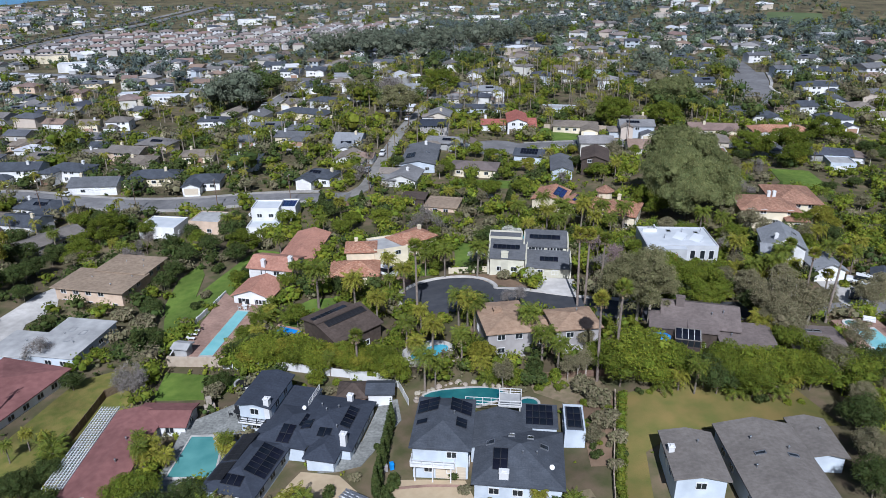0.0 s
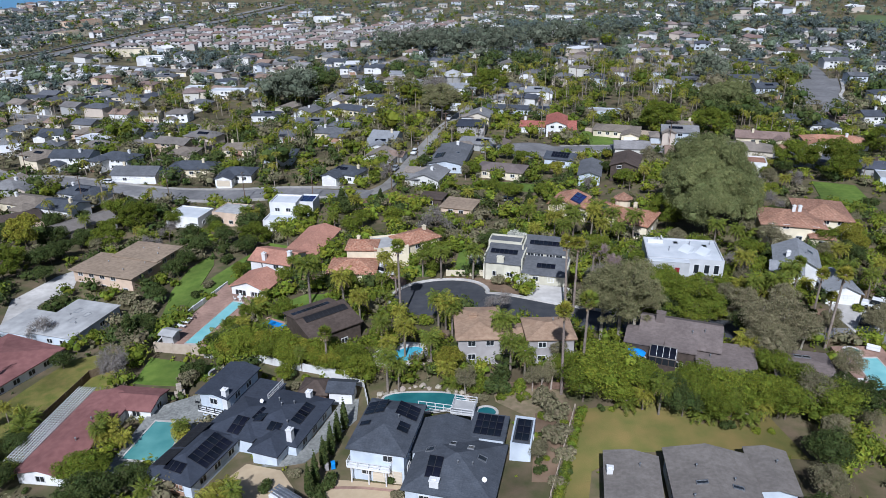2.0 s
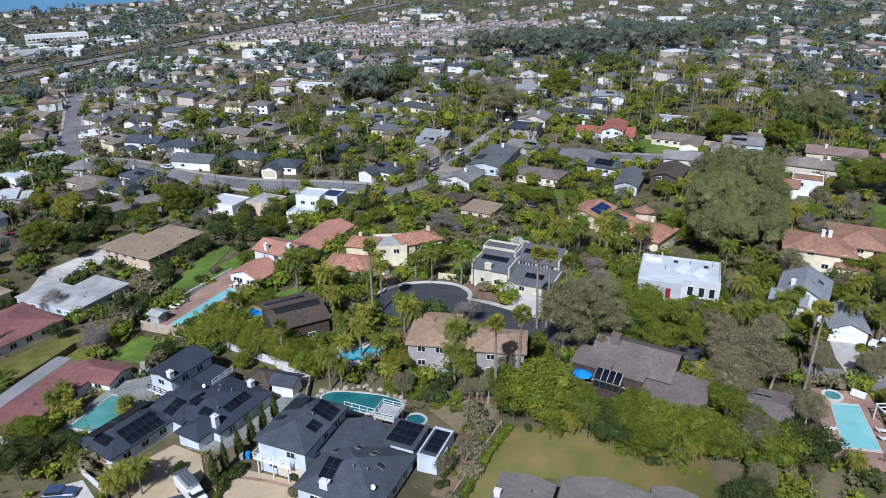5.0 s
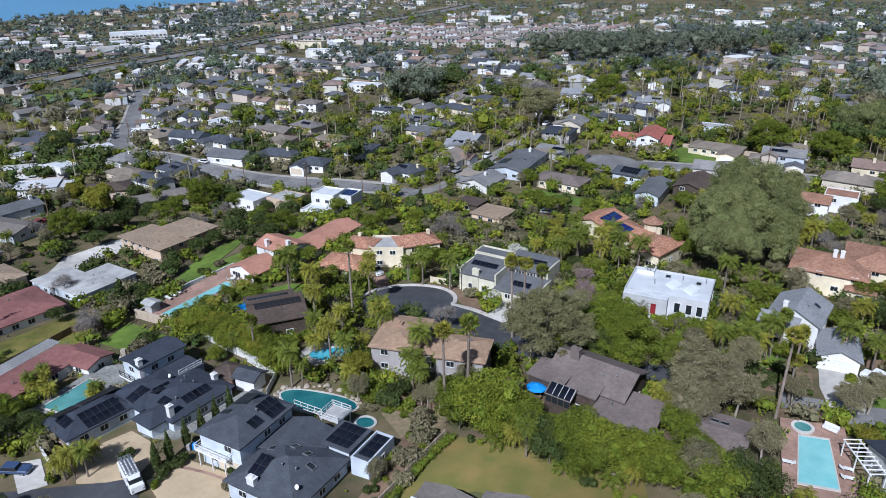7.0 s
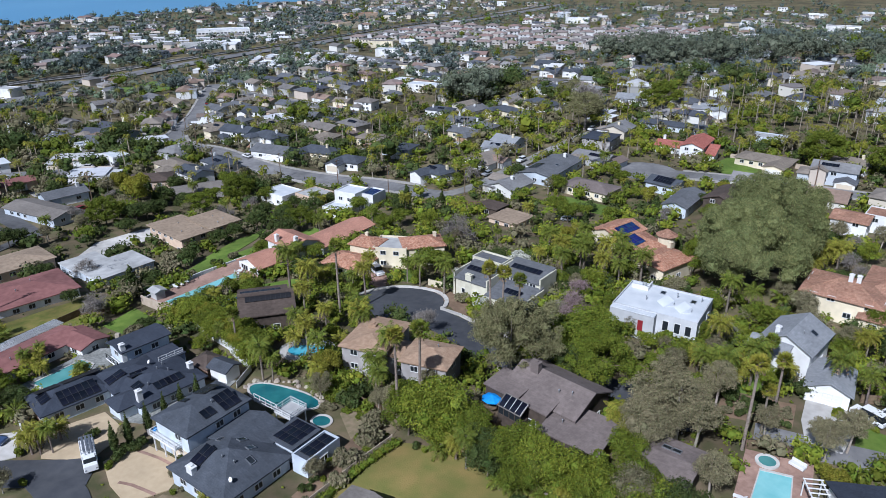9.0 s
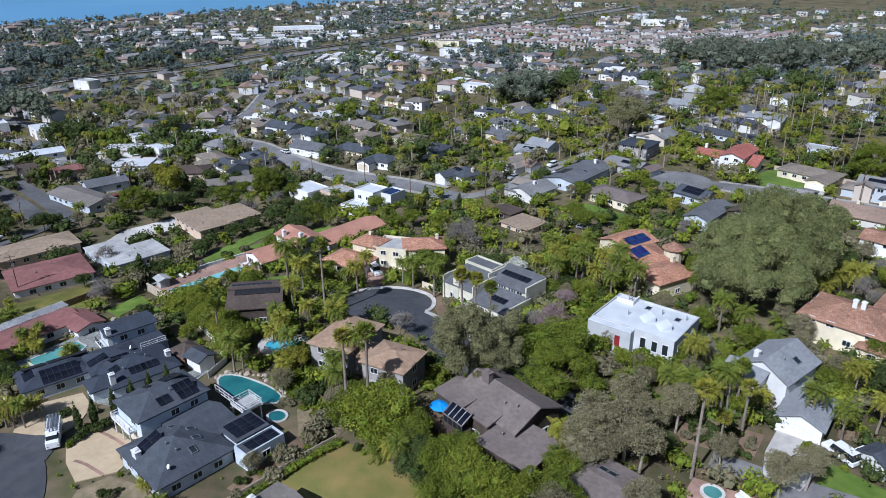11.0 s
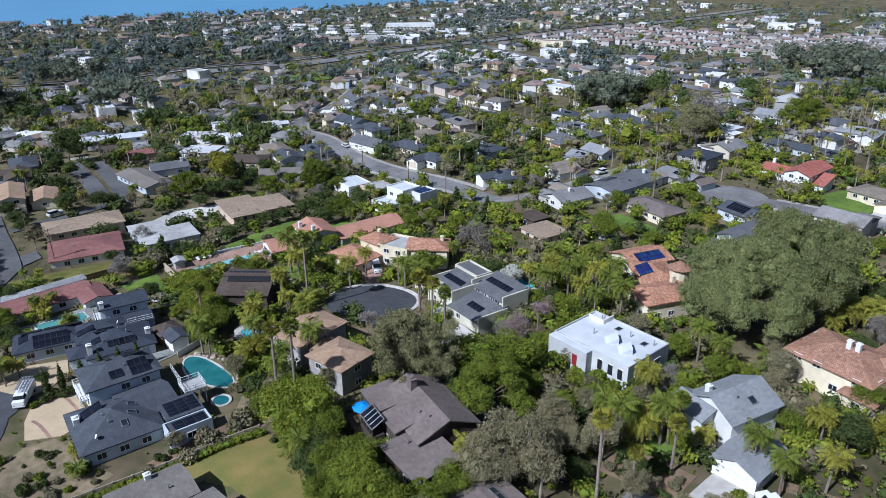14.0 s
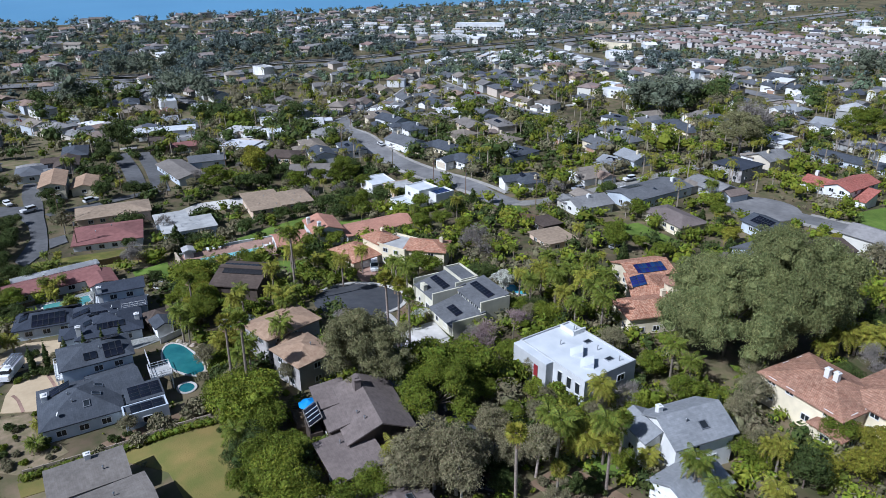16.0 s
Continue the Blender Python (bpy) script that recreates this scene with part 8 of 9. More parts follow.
S(-165.8, 428.2, 22.3, 10.0, 5, 4, "flat", M_WHITEFLAT, M_WHITE)
S(-204.4, 463.4, 13.2, 9.0, 3, 4, "flat", M_WHITEFLAT, M_WHITE)
S(-250.0, 512.0, 16.5, 9.0, 3, 4, "hip", M_SLATE3, M_CREAM)
S(-244.4, 527.8, 7.6, 9.0, 3.6, 4, "gable", M_GREYROOF, M_CREAM)
S(-229.6, 526.7, 10.6, 9.0, 3.6, 4, "gable", M_DUSK, M_PINKST)
S(-188.3, 478.6, 14.3, 9.0, 4, 4, "hip", M_SLATE2, M_BLUEWALL)
S(-59.9, 375.6, 19.5, 9.0, 3.2, -24, "hip", M_SLATE2, M_WHITE)
S(-77.5, 387.6, 15.5, 8.0, 3, -24, "gable", M_GREYROOF, M_CREAM)
S(-68.0, 354.9, 25.2, 9.0, 3, -24, "hip", M_SLATE2, M_CREAM)
S(-105.9, 475.7, 13.8, 9.0, 4, -10, "gable", M_SLATE2, M_WHITE)
S(-104.1, 498.5, 14.3, 9.0, 4, -9, "gable", M_SLATE2, M_WHITE)
S(-88.7, 462.8, 13.9, 9.0, 4, -15, "gable", M_SLATE2, M_WHITE)
S(-90.8, 432.2, 14.1, 9.0, 4, -21, "gable", M_SLATE2, M_WHITE)
S(-75.1, 424.6, 14.8, 9.0, 4, -24, "gable", M_SLATE2, M_WHITE)
S(-125.6, 543.9, 15.5, 9.0, 4, -7, "gable", M_SLATE2, M_WHITE)
S(-85.7, 494.3, 14.1, 9.0, 4, -9, "gable", M_SLATE2, M_WHITE)
S(-49.7, 418.6, 12.4, 10.0, 3.2, -14, "hip", M_PALESLATE, M_WHITE)
S(-63.0, 458.7, 10.9, 9.0, 3, 1, "gable", M_PALESLATE, M_WHITE)
S(-17.1, 393.5, 17.0, 11.0, 3.6, 4, "gable", M_PALESLATE, M_WHITE)
S(-21.4, 342.5, 14.7, 9.0, 3, 4, "hip", M_REDROOF, M_PINKST)
S(23.8, 376.3, 16.1, 11.0, 5.4, 4, "hip", M_PALESLATE, M_WHITE)
S(-22.8, 314.6, 11.0, 8.0, 3, 4, "gable", M_PALESLATE, M_WHITE)
S(-41.5, 232.5, 10.4, 9.0, 3.2, -20, "hip", M_SLATE2, M_WHITE)
S(-39.1, 272.1, 7.4, 8.0, 3, 4, "gable", M_PALESLATE, M_WHITE)
S(56.1, 334.8, 16.3, 9.0, 3, -8, "flat", M_GREYFLAT, M_BLUEWALL)
S(85.0, 306.0, 11.8, 11.0, 3, -18, "gable", M_TANSH, M_WHITE)
S(111.4, 286.2, 18.9, 9.0, 2.9, -10, "gable", M_DUSK, M_CREAM)
S(136.4, 280.5, 22.1, 9.0, 3, -6, "hip", M_TERRA, M_WHITE)
S(123.0, 222.6, 6.2, 8.0, 3, -19, "hip", M_PALESLATE, M_WHITE)
S(133.9, 228.7, 8.0, 9.0, 3, -12, "flat", M_GREYFLAT, M_BLUEWALL)
S(138.7, 431.0, 25.2, 10.0, 4, 4, "gable", M_SLATE2, M_WHITE)
S(143.8, 392.8, 11.7, 9.0, 5.2, 4, "gable", M_SLATE2, M_BLUEWALL)
S(126.3, 351.6, 13.5, 10.0, 3.4, 4, "hip", M_SLATE2, M_GREYWALL)
S(132.9, 321.2, 10.2, 9.0, 3.4, 4, "gable", M_SLATE2, M_BLUEWALL)
S(168.9, 460.4, 12.8, 9.0, 4, 4, "hip", M_SLATE2, M_WHITE)
S(188.0, 465.5, 22.6, 10.0, 4, 4, "hip", M_SLATE2, M_CREAM)
S(195.2, 435.7, 14.0, 9.0, 5.2, 4, "gable", M_SLATE3, M_WHITE)
S(205.0, 432.4, 9.8, 9.0, 5.4, 4, "gable", M_SLATE3, M_BLUEWALL)
S(187.3, 386.0, 12.8, 9.0, 4.4, 4, "gable", M_GREYROOF, M_PINKST)
S(198.8, 376.6, 18.5, 10.0, 5.2, -1, "hip", M_SLATE2, M_WHITE)
S(225.0, 422.1, 17.6, 10.0, 5.2, -5, "gable", M_SLATE2, M_WHITE)
S(166.5, 322.3, 8.3, 9.0, 5.2, 4, "gable", M_SLATE2, M_WHITE)
S(175.2, 321.5, 13.1, 9.0, 5.4, 4, "gable", M_SLATE3, M_BLUEWALL)
S(141.9, 310.3, 11.1, 9.0, 3.6, 4, "hip", M_SLATE2, M_WHITE)
S(148.2, 300.4, 13.6, 10.0, 3.4, 4, "hip", M_BROWNROOF, M_CREAM)
S(164.8, 293.4, 12.2, 10.0, 5.2, 4, "hip", M_SLATE2, M_WHITE)
S(218.4, 499.3, 15.4, 9.0, 5.2, 4, "gable", M_SLATE3, M_WHITE)
S(205.2, 524.8, 17.2, 9.0, 4, 4, "hip", M_SLATE2, M_WHITE)
S(238.5, 478.5, 18.5, 10.0, 5.2, 4, "gable", M_SLATE3, M_WHITE)
S(165.4, 503.9, 19.7, 10.0, 4, 4, "hip", M_SLATE2, M_CREAM)
S(-335.5, 158.0, 16.0, 10.0, 3.2, -13, "hip", M_SLATE2, M_GREYWALL)
S(-337.4, 175.0, 18.0, 11.0, 3.2, -13, "hip", M_SLATE2, M_GREYWALL)
S(-311.2, 174.0, 13.0, 12.0, 3.2, -13, "hip", M_TANSH, M_CREAM)
S(-308.2, 156.3, 14.0, 10.0, 3, -13, "flat", M_GREYFLAT, M_WHITE)
S(-303.3, 138.7, 14.0, 10.0, 3, -13, "flat", M_GREYFLAT, M_BLUEWALL)
S(-291.3, 184.4, 13.0, 8.0, 3, -13, "gable", M_REDROOF, M_PINKST)
S(-265.7, 177.9, 8.0, 9.0, 3, 77, "gable", M_PALESLATE, M_CREAM)
S(-286.8, 201.6, 17.0, 8.0, 5, -13, "flat", M_WHITEFLAT, M_WHITE)
S(-269.6, 200.1, 12.0, 7.0, 3, -13, "flat", M_WHITEFLAT, M_WHITE)
S(-179.0, 147.9, 20.0, 7.0, 3, -13, "flat", M_BROWNROOF, M_BROWNWALL)
S(-168.5, 155.8, 12.0, 7.0, 3, 77, "gable", M_REDROOF, M_PINKST)
S(-141.4, 155.7, 13.0, 8.0, 3, 77, "gable", M_SLATE3, M_BLUEWALL)
S(-140.1, 200.4, 16.0, 9.0, 3, -13, "hip", M_TANSH, M_CREAM)
S(-124.9, 196.5, 12.0, 9.0, 4, -13, "gable", M_SLATE2, M_WHITE)
S(-175.0, 188.8, 12.0, 8.0, 3, -13, "gable", M_REDROOF, M_PINKST)
S(-167.8, 195.9, 10.0, 7.0, 4, -13, "flat", M_WHITEFLAT, M_WHITE)
S(-232.8, 214.5, 14.0, 9.0, 4.8, -13, "gable", M_SLATE3, M_WHITE)
S(-209.4, 210.0, 8.0, 6.0, 3, -13, "flat", M_WHITEFLAT, M_WHITE)
S(-293.0, 230.8, 14.0, 9.0, 4.8, -13, "flat", M_WHITEFLAT, M_WHITE)
S(-204.0, 119.8, 16.0, 9.0, 3, -13, "flat", M_GRAVEL, M_CREAM)
S(-183.3, 117.1, 16.0, 9.0, 3, -13, "hip", M_SLATE2, M_GREYWALL)
S(-165.4, 110.9, 14.0, 8.0, 3, -13, "gable", M_BROWNROOF, M_GREYWALL)
S(-103.4, 131.4, 12.0, 8.0, 2.8, -13, "flat", M_GREYFLAT, M_BLUEWALL)
S(-94.5, 150.6, 9.0, 7.0, 2.8, -13, "flat", M_GREYFLAT, M_WHITE)
S(-295.3, 314.3, 14.5, 9.0, 3, -13, "gable", M_TANSH, M_CREAM)
S(-286.1, 327.1, 14.5, 9.0, 3, -13, "gable", M_TANSH, M_CREAM)
S(-287.2, 346.7, 14.5, 9.0, 3, -13, "hip", M_TANSH, M_WHITE)
S(-240.8, 297.1, 14.5, 9.0, 3, -13, "gable", M_GREYROOF, M_CREAM)
S(-231.2, 309.1, 14.5, 9.0, 4.6, -13, "gable", M_SLATE3, M_WHITE)
S(-172.4, 254.7, 14.5, 9.0, 4.8, -13, "hip", M_TANSH, M_CREAM)
S(-166.6, 270.1, 14.5, 9.0, 4.6, -13, "hip", M_SLATE2, M_WHITE)
S(-135.5, 248.3, 14.5, 9.0, 4.6, -13, "hip", M_SLATE2, M_WHITE)
S(-146.0, 238.0, 14.5, 9.0, 3, -13, "hip", M_SLATE2, M_PINKST)
S(-203.3, 254.0, 14.5, 9.0, 3, -13, "hip", M_TANSH, M_CREAM)
S(-171.1, 239.5, 14.5, 9.0, 3, -13, "gable", M_SLATE2, M_GREYWALL)
S(-236.1, 329.3, 14.5, 9.0, 3, -13, "hip", M_SLATE3, M_CREAM)
S(-202.3, 321.1, 14.5, 9.0, 3, -13, "hip", M_SLATE3, M_WHITE)
S(-125.5, 274.7, 14.5, 9.0, 4.6, -13, "gable", M_GREYROOF, M_PINKST)
S(-270.0, 287.6, 14.5, 9.0, 3, -13, "hip", M_TANSH, M_CREAM)
S(-298.2, 289.5, 14.5, 9.0, 3, -13, "hip", M_GREYROOF, M_CREAM)
S(-127.9, 212.2, 14.5, 9.0, 3, -13, "hip", M_SLATE2, M_WHITE)
S(-37.7, 282.5, 11.0, 9.0, 3, -10, "gable", M_PALESLATE, M_BLUEWALL)
S(-24.3, 271.5, 13.0, 8.0, 3, -10, "hip", M_PALESLATE, M_BLUEWALL)
S(-82.7, 347.4, 12.0, 9.0, 3, -10, "gable", M_GREYROOF, M_WHITE)
S(-55.4, 324.1, 12.0, 9.0, 3, -10, "hip", M_GREYROOF, M_CREAM)
S(-59.6, 361.6, 18.0, 9.0, 3, -10, "gable", M_SLATE3, M_WHITE)
S(-18.0, 312.6, 10.0, 8.0, 3, -10, "gable", M_PALESLATE, M_WHITE)
S(-99.8, 397.8, 12.0, 9.0, 3, -10, "gable", M_PALESLATE, M_WHITE)
S(-45.6, 381.4, 9.0, 9.0, 3, -10, "hip", M_SLATE2, M_WHITE)
S(-65.3, 428.9, 14.0, 9.0, 3, -10, "gable", M_PALESLATE, M_WHITE)
S(-41.8, 421.3, 14.0, 10.0, 3.4, -10, "hip", M_PALESLATE, M_WHITE)
S(-137.4, 488.9, 13.0, 9.0, 3, -10, "hip", M_SLATE3, M_CREAM)
S(-102.0, 486.5, 12.0, 9.0, 4, -10, "gable", M_SLATE2, M_WHITE)
S(-98.0, 500.8, 12.0, 9.0, 4, -10, "gable", M_SLATE2, M_WHITE)
S(-96.6, 465.6, 12.0, 9.0, 4, -10, "gable", M_SLATE2, M_WHITE)
S(-43.2, 237.2, 11.0, 8.0, 3, -10, "flat", M_GREYFLAT, M_WHITE)
S(-30.2, 238.4, 16.0, 9.0, 3, -10, "hip", M_SLATE2, M_CREAM)
S(-71.5, 260.7, 12.0, 9.0, 3, -10, "hip", M_TANSH, M_CREAM)
S(-135.8, 381.1, 14.0, 9.0, 3.4, -10, "hip", M_SLATE2, M_WHITE)
S(-62.6, 293.0, 14.0, 9.0, 3, -10, "gable", M_SLATE3, M_CREAM)
S(-61.9, 307.9, 13.0, 9.0, 3, -10, "hip", M_SLATE3, M_WHITE)
S(-172.8, 402.3, 13.0, 9.0, 3, -10, "hip", M_SLATE3, M_CREAM)
S(-286.5, 494.2, 14.0, 10.0, 4.6, -10, "hip", M_DUSK, M_PINKST)
S(-258.0, 457.1, 14.0, 9.0, 3, -10, "hip", M_SLATE3, M_CREAM)
S(-240.6, 347.6, 12.0, 9.0, 3, -10, "hip", M_GREYROOF, M_CREAM)

# house plots along the streets, then between them
STREETS = [([(-330, 400), (-260, 320), (-186, 240), (-148, 229), (-110, 221), (-65, 221)], 14), ([(-27, 224), (-20, 262), (-15, 304), (-8, 362), (6, 423), (30, 520)], 13),
           ([(-310, 384), (-250, 366), (-198, 355), (-150, 354)], 14), ([(-112, 358), (-100, 405), (-85, 470), (-180, 520), (-300, 560)], 14), ([(-200, 60), (-150, 84), (-115, 92)], 13),
           ([(-115, 92), (-127, 130), (-133, 175), (-148, 229)], 13), ([(-160, 190), (-215, 150), (-300, 120), (-400, 95)], 14), ([(-200, 240), (-290, 215), (-360, 205), (-440, 190)], 14),
           ([(50, 275), (90, 272), (130, 262)], 14)]


def in_sight(x, y):
    """The part of the plan that lies before the walk."""
    return x < 0.68 * y + 35 and y > 62 - 0.06 * x


def plot(x, y, rot):
    if not in_sight(x, y):
        return
    if math.hypot(x + 20, y - 130) < 265:
        suburb_house(x, y, rot, True)
    elif math.hypot(x + 20, y - 130) < 345:
        box_house(x, y, far_rng.uniform(11, 15), far_rng.uniform(8.5, 10.5), far_rng.choice([2.8, 2.8, 5.4]), rot, far_rng.choice(["hip", "gable"]), M_FWALL, M_FROOF, "distant suburban house with a shingle roof", group="suburb houses")
    else:
        far_house(x, y, far_rng.uniform(11, 15), far_rng.uniform(8.5, 10.5), far_rng.choice([2.8, 2.8, 5.4]), rot, far_rng.choice(["hip", "gable"]), M_IWALL, M_IROOF)


for line, off in STREETS:
    L = smooth_line(line, 17.0)
    for (x0, y0), (x1, y1) in zip(L, L[1:]):
        a = math.degrees(math.atan2(y1 - y0, x1 - x0))
        for s in (1, -1):
            c, sn = math.cos(radians(a)), math.sin(radians(a))
            x, y = (x0 + x1) / 2 - s * off * sn, (y0 + y1) / 2 + s * off * c
            rot = a + (0 if s > 0 else 180)
            if box_free(x, y, 15, 12, rot):
                plot(x, y, rot)
for gx in np.arange(-430, 330, 19.5):
    for gy in np.arange(70, 640, 20.5):
        x, y = gx + far_rng.uniform(-3, 3), gy + far_rng.uniform(-3, 3) + (gx * 0.07)
        if x > 95 and y < 190 or x < -150 and y < 60 or abs(x - 40) < 130 and y < 150:
            continue
        if x > -40 and x < 110 and y < 240:
            continue
        rot = -12 + far_rng.choice((0, 0, 90, 180)) + far_rng.uniform(-6, 6)
        if far_rng.random() < (0.3 if math.hypot(x + 20, y - 130) < 345 else 0.55) and box_free(x, y, 15, 12.5, rot):
            plot(x, y, rot)
for k in range(420):
    x, y = far_rng.uniform(-740, 420), far_rng.uniform(420, 1240)
    if x < -480 and far_rng.random() < 0.2:
        y = far_rng.uniform(60, 700)
    rot = far_rng.choice((10, 55, 100)) + far_rng.uniform(-8, 8)
    if in_sight(x, y) and box_free(x, y, 15, 12, rot):
        far_house(x, y, far_rng.uniform(11, 17), far_rng.uniform(9, 12), far_rng.choice([2.9, 5.6]), rot, far_rng.choice(["hip", "gable", "flat"]), M_IWALL, far_rng.choice([M_IROOF, M_IROOF, M_IPINK, M_ILIGHT]))


def from_walk(x, y):
    """Distance on the plan from the nearest stretch of the walk."""
    return min(math.hypot(x - a, y - b) for a, b in ((0, 0), (65, 18), (125, 72)))


def far_mass(name, label, seed, spots, mats_leaf, size_mul=1.0):
    """Far trees as one mass of leaf sprays and lumpy cores."""
    rng = np.random.default_rng(seed)
    ch = []
    for x, y, h, r in spots:
        z = gz(x, y)
        dist = from_walk(x, y)
        n = 3 if h < 1.9 or dist > 480 else 7 if dist < 320 else 5
        if dist > 720:
            n = 2
        c = np.stack([rng.uniform(-0.5, 0.5, n) * r + x, rng.uniform(-0.5, 0.5, n) * r + y, z + h * rng.uniform(0.35, 0.75, n)], 1)
        rad = np.minimum(rng.uniform(0.5, 0.7, n) * r, h * 0.5)
        leaf_size = 0.2 * r if h < 1.9 else min(0.22 * r, 0.2 + 0.0012 * dist)
        count = 15 if h < 1.9 else 16 if dist > 720 else int(min(420, max(16, 7.5 * (r / leaf_size) ** 2 * 0.19 * (1.5 if dist > 330 else 1))))
        ch.append(leaves(rng, c, rad, count, leaf_size * size_mul, shell=(0.7, 1.2), tri=dist > 330))
        for i in range(n):
            ch.append(blob(rng, c[i], rad[i] * 0.66, 1))
        ch.append((np.array([(x - 0.2, y, z - 0.5), (x + 0.2, y, z - 0.5), (x, y + 0.3, z - 0.5), (x, y, z + h * 0.5)]), np.array([(0, 1, 3), (1, 2, 3), (2, 0, 3)])))
    if not ch:
        return
    V, F = join(ch)
    tagged(new(name, mesh(name, V, F, mats_leaf)), label, "trees", "", "stuff")


def far_palms(seed, spots):
    rng = np.random.default_rng(seed)
    ch, tr = [], []
    for x, y, h in spots:
        z = gz(x, y)
        far = from_walk(x, y) > 480
        for i in range(7 if far else 11):
            V, F = frond(rng, i * 2.4, rng.uniform(2.2, 3.0), rng.uniform(-0.2, 0.9), 0.95, 3 if far else 5, 0.6)
            ch.append((V + np.array([x, y, z + h]), F))
        q = [(x + 0.22 * math.cos(a), y + 0.22 * math.sin(a)) for a in (0, 2.1, 4.2)]
        tr.append((np.array([(*p, z - 0.5) for p in q] + [(*p, z + h) for p in q]), np.array([(0, 1, 4, 3), (1, 2, 5, 4), (2, 0, 3, 5)])))
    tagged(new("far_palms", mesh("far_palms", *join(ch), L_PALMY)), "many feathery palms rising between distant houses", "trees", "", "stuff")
    tagged(new("far_palm_trunks", mesh("far_palm_trunks", *join(tr), M_PALMBARK)), "many slim grey palm trunks between distant houses", "trees", "", "stuff")


for k in range(760):
    x, y = far_rng.uniform(-985, -485), far_rng.uniform(60, 1250)
    if x > coast(y) + 45 and (x < -745 and far_rng.random() < 0.7 or x > -745 and box_free(x, y, 15, 12, 20)):
        far_house(x, y, far_rng.uniform(11, 18), far_rng.uniform(9, 12), far_rng.choice([3, 5.8]), far_rng.choice((0, 50, 90)), far_rng.choice(["hip", "gable", "flat"]), M_IWALL, far_rng.choice([M_IROOF, M_IROOF, M_IPINK]))
for m_, what in ((M_IWALL, "walls in mixed paint"), (M_IWHITE, "white walls"), (M_IROOF, "grey and brown shingle roofs"), (M_ILIGHT, "pale flat roofs"), (M_IPINK, "pinkish tile roofs"), (M_PANE, "dark window panes"), (M_WHITE, "white chimneys")):
    tagged(new("far_houses", mesh("far_houses", *join(FAR_PARTS[m_]), m_)), "hundreds of distant houses, " + what, "houses", "", "stuff")

# fill: single trees in the middle distance, massed trees beyond
tree_rng = random.Random(21)
n_tree = 0
for k in range(3600):
    x, y = tree_rng.uniform(-170, 185), tree_rng.uniform(62, 270)
    if taken(x, y) or from_walk(x, y) > 225 or -62 < x < 62 and y < 109 or n_tree > 265 or not in_sight(x, y):
        continue
    if math.hypot(x - 60, y - 20) < 60:
        continue
    kind = tree_rng.choice(["green", "green", "dark", "dark", "light", "olive", "gum", "queen", "queen", "gold", "shrub", "shrub", "dshrub", "lshrub", "bare", "yellow", "conifer"])
    if x < -60 and kind in ("light", "yellow", "green"):
        kind = "dark"
    h = HEIGHT[kind] * tree_rng.uniform(0.5, 0.85)
    plant(kind, x, y, h)
    take_box(x, y, 1, 1, 0, 1.6)
    n_tree += 1
groups = {"dark": [], "green": [], "olive": [], "light": [], "grey": []}
palms = []
for k in range(15500):
    x, y = tree_rng.uniform(-755, 435), tree_rng.uniform(60, 1260)
    if k % 5 == 0:
        x, y = tree_rng.uniform(-380, 240), tree_rng.uniform(60, 480)
    d = math.hypot(x + 20, y - 130)
    if from_walk(x, y) < 215 or taken(x, y) or not in_sight(x, y):
        continue
    if x < coast(y) + 40:
        continue
    dense = 1.0 if (x > -60 and y > 330) else 0.75
    if tree_rng.random() > dense:
        continue
    if tree_rng.random() < (0.42 if d < 420 else 0.12):
        palms.append((x, y, tree_rng.uniform(5, 10)))
    else:
        big_t = tree_rng.random() < (0.12 if y > 350 else 0.09)
        h = tree_rng.uniform(3.6, 7.0) * (1.8 if big_t else 1)
        groups[tree_rng.choice(["green", "green", "olive", "light", "light", "dark"] if x > -90 and y < 345 else ["dark", "dark", "dark", "green", "green", "olive", "olive"] if d < 360 else ["dark", "dark", "green", "green", "olive", "light"])].append((x, y, h, h * tree_rng.uniform(0.55, 0.8)))
    take_box(x, y, 1, 1, 0, 1.7)
# the big dark groves
for cx, cy, r, n in ((-115, 430, 22, 22), (-40, 640, 60, 60), (60, 760, 70, 60), (20, 480, 40, 30), (-330, 120, 40, 36), (300, 640, 90, 70), (200, 820, 120, 80), (-560, 330, 70, 50), (-650, 480, 60, 40), (130, 330, 30, 24), (-450, 205, 24, 22), (-472, 270, 26, 22), (-400, 225, 18, 14), (-355, 165, 18, 14), (-250, 560, 40, 26), (-500, 430, 40, 30), (-540, 760, 70, 70), (-620, 850, 90, 80), (-520, 640, 40, 25), (-700, 420, 60, 40), (-760, 620, 60, 40)):
    for k in range(n):
        a, q = tree_rng.uniform(0, 6.28), r * math.sqrt(tree_rng.random())
        x, y = cx + q * math.cos(a), cy + q * math.sin(a)
        if not taken(x, y):
            h = tree_rng.uniform(9, 15)
            groups["dark"].append((x, y, h, h * 0.55))
# tall eucalyptus stands
for cx, cy, r, n in ((-120, 402, 15, 14), (-116, 425, 10, 6), (-30, 548, 30, 28), (-75, 600, 34, 22), (10, 590, 36, 22), (-325, 205, 20, 12), (-452, 212, 26, 14), (118, 419, 12, 6), (60, 620, 40, 20), (-346, 150, 10, 5)):
    for k in range(n):
        a, q = tree_rng.uniform(0, 6.28), r * math.sqrt(tree_rng.random())
        x, y = cx + q * math.cos(a), cy + q * math.sin(a)
        h = tree_rng.uniform(16, 27)
        groups["grey"].append((x, y, h, h * 0.36))
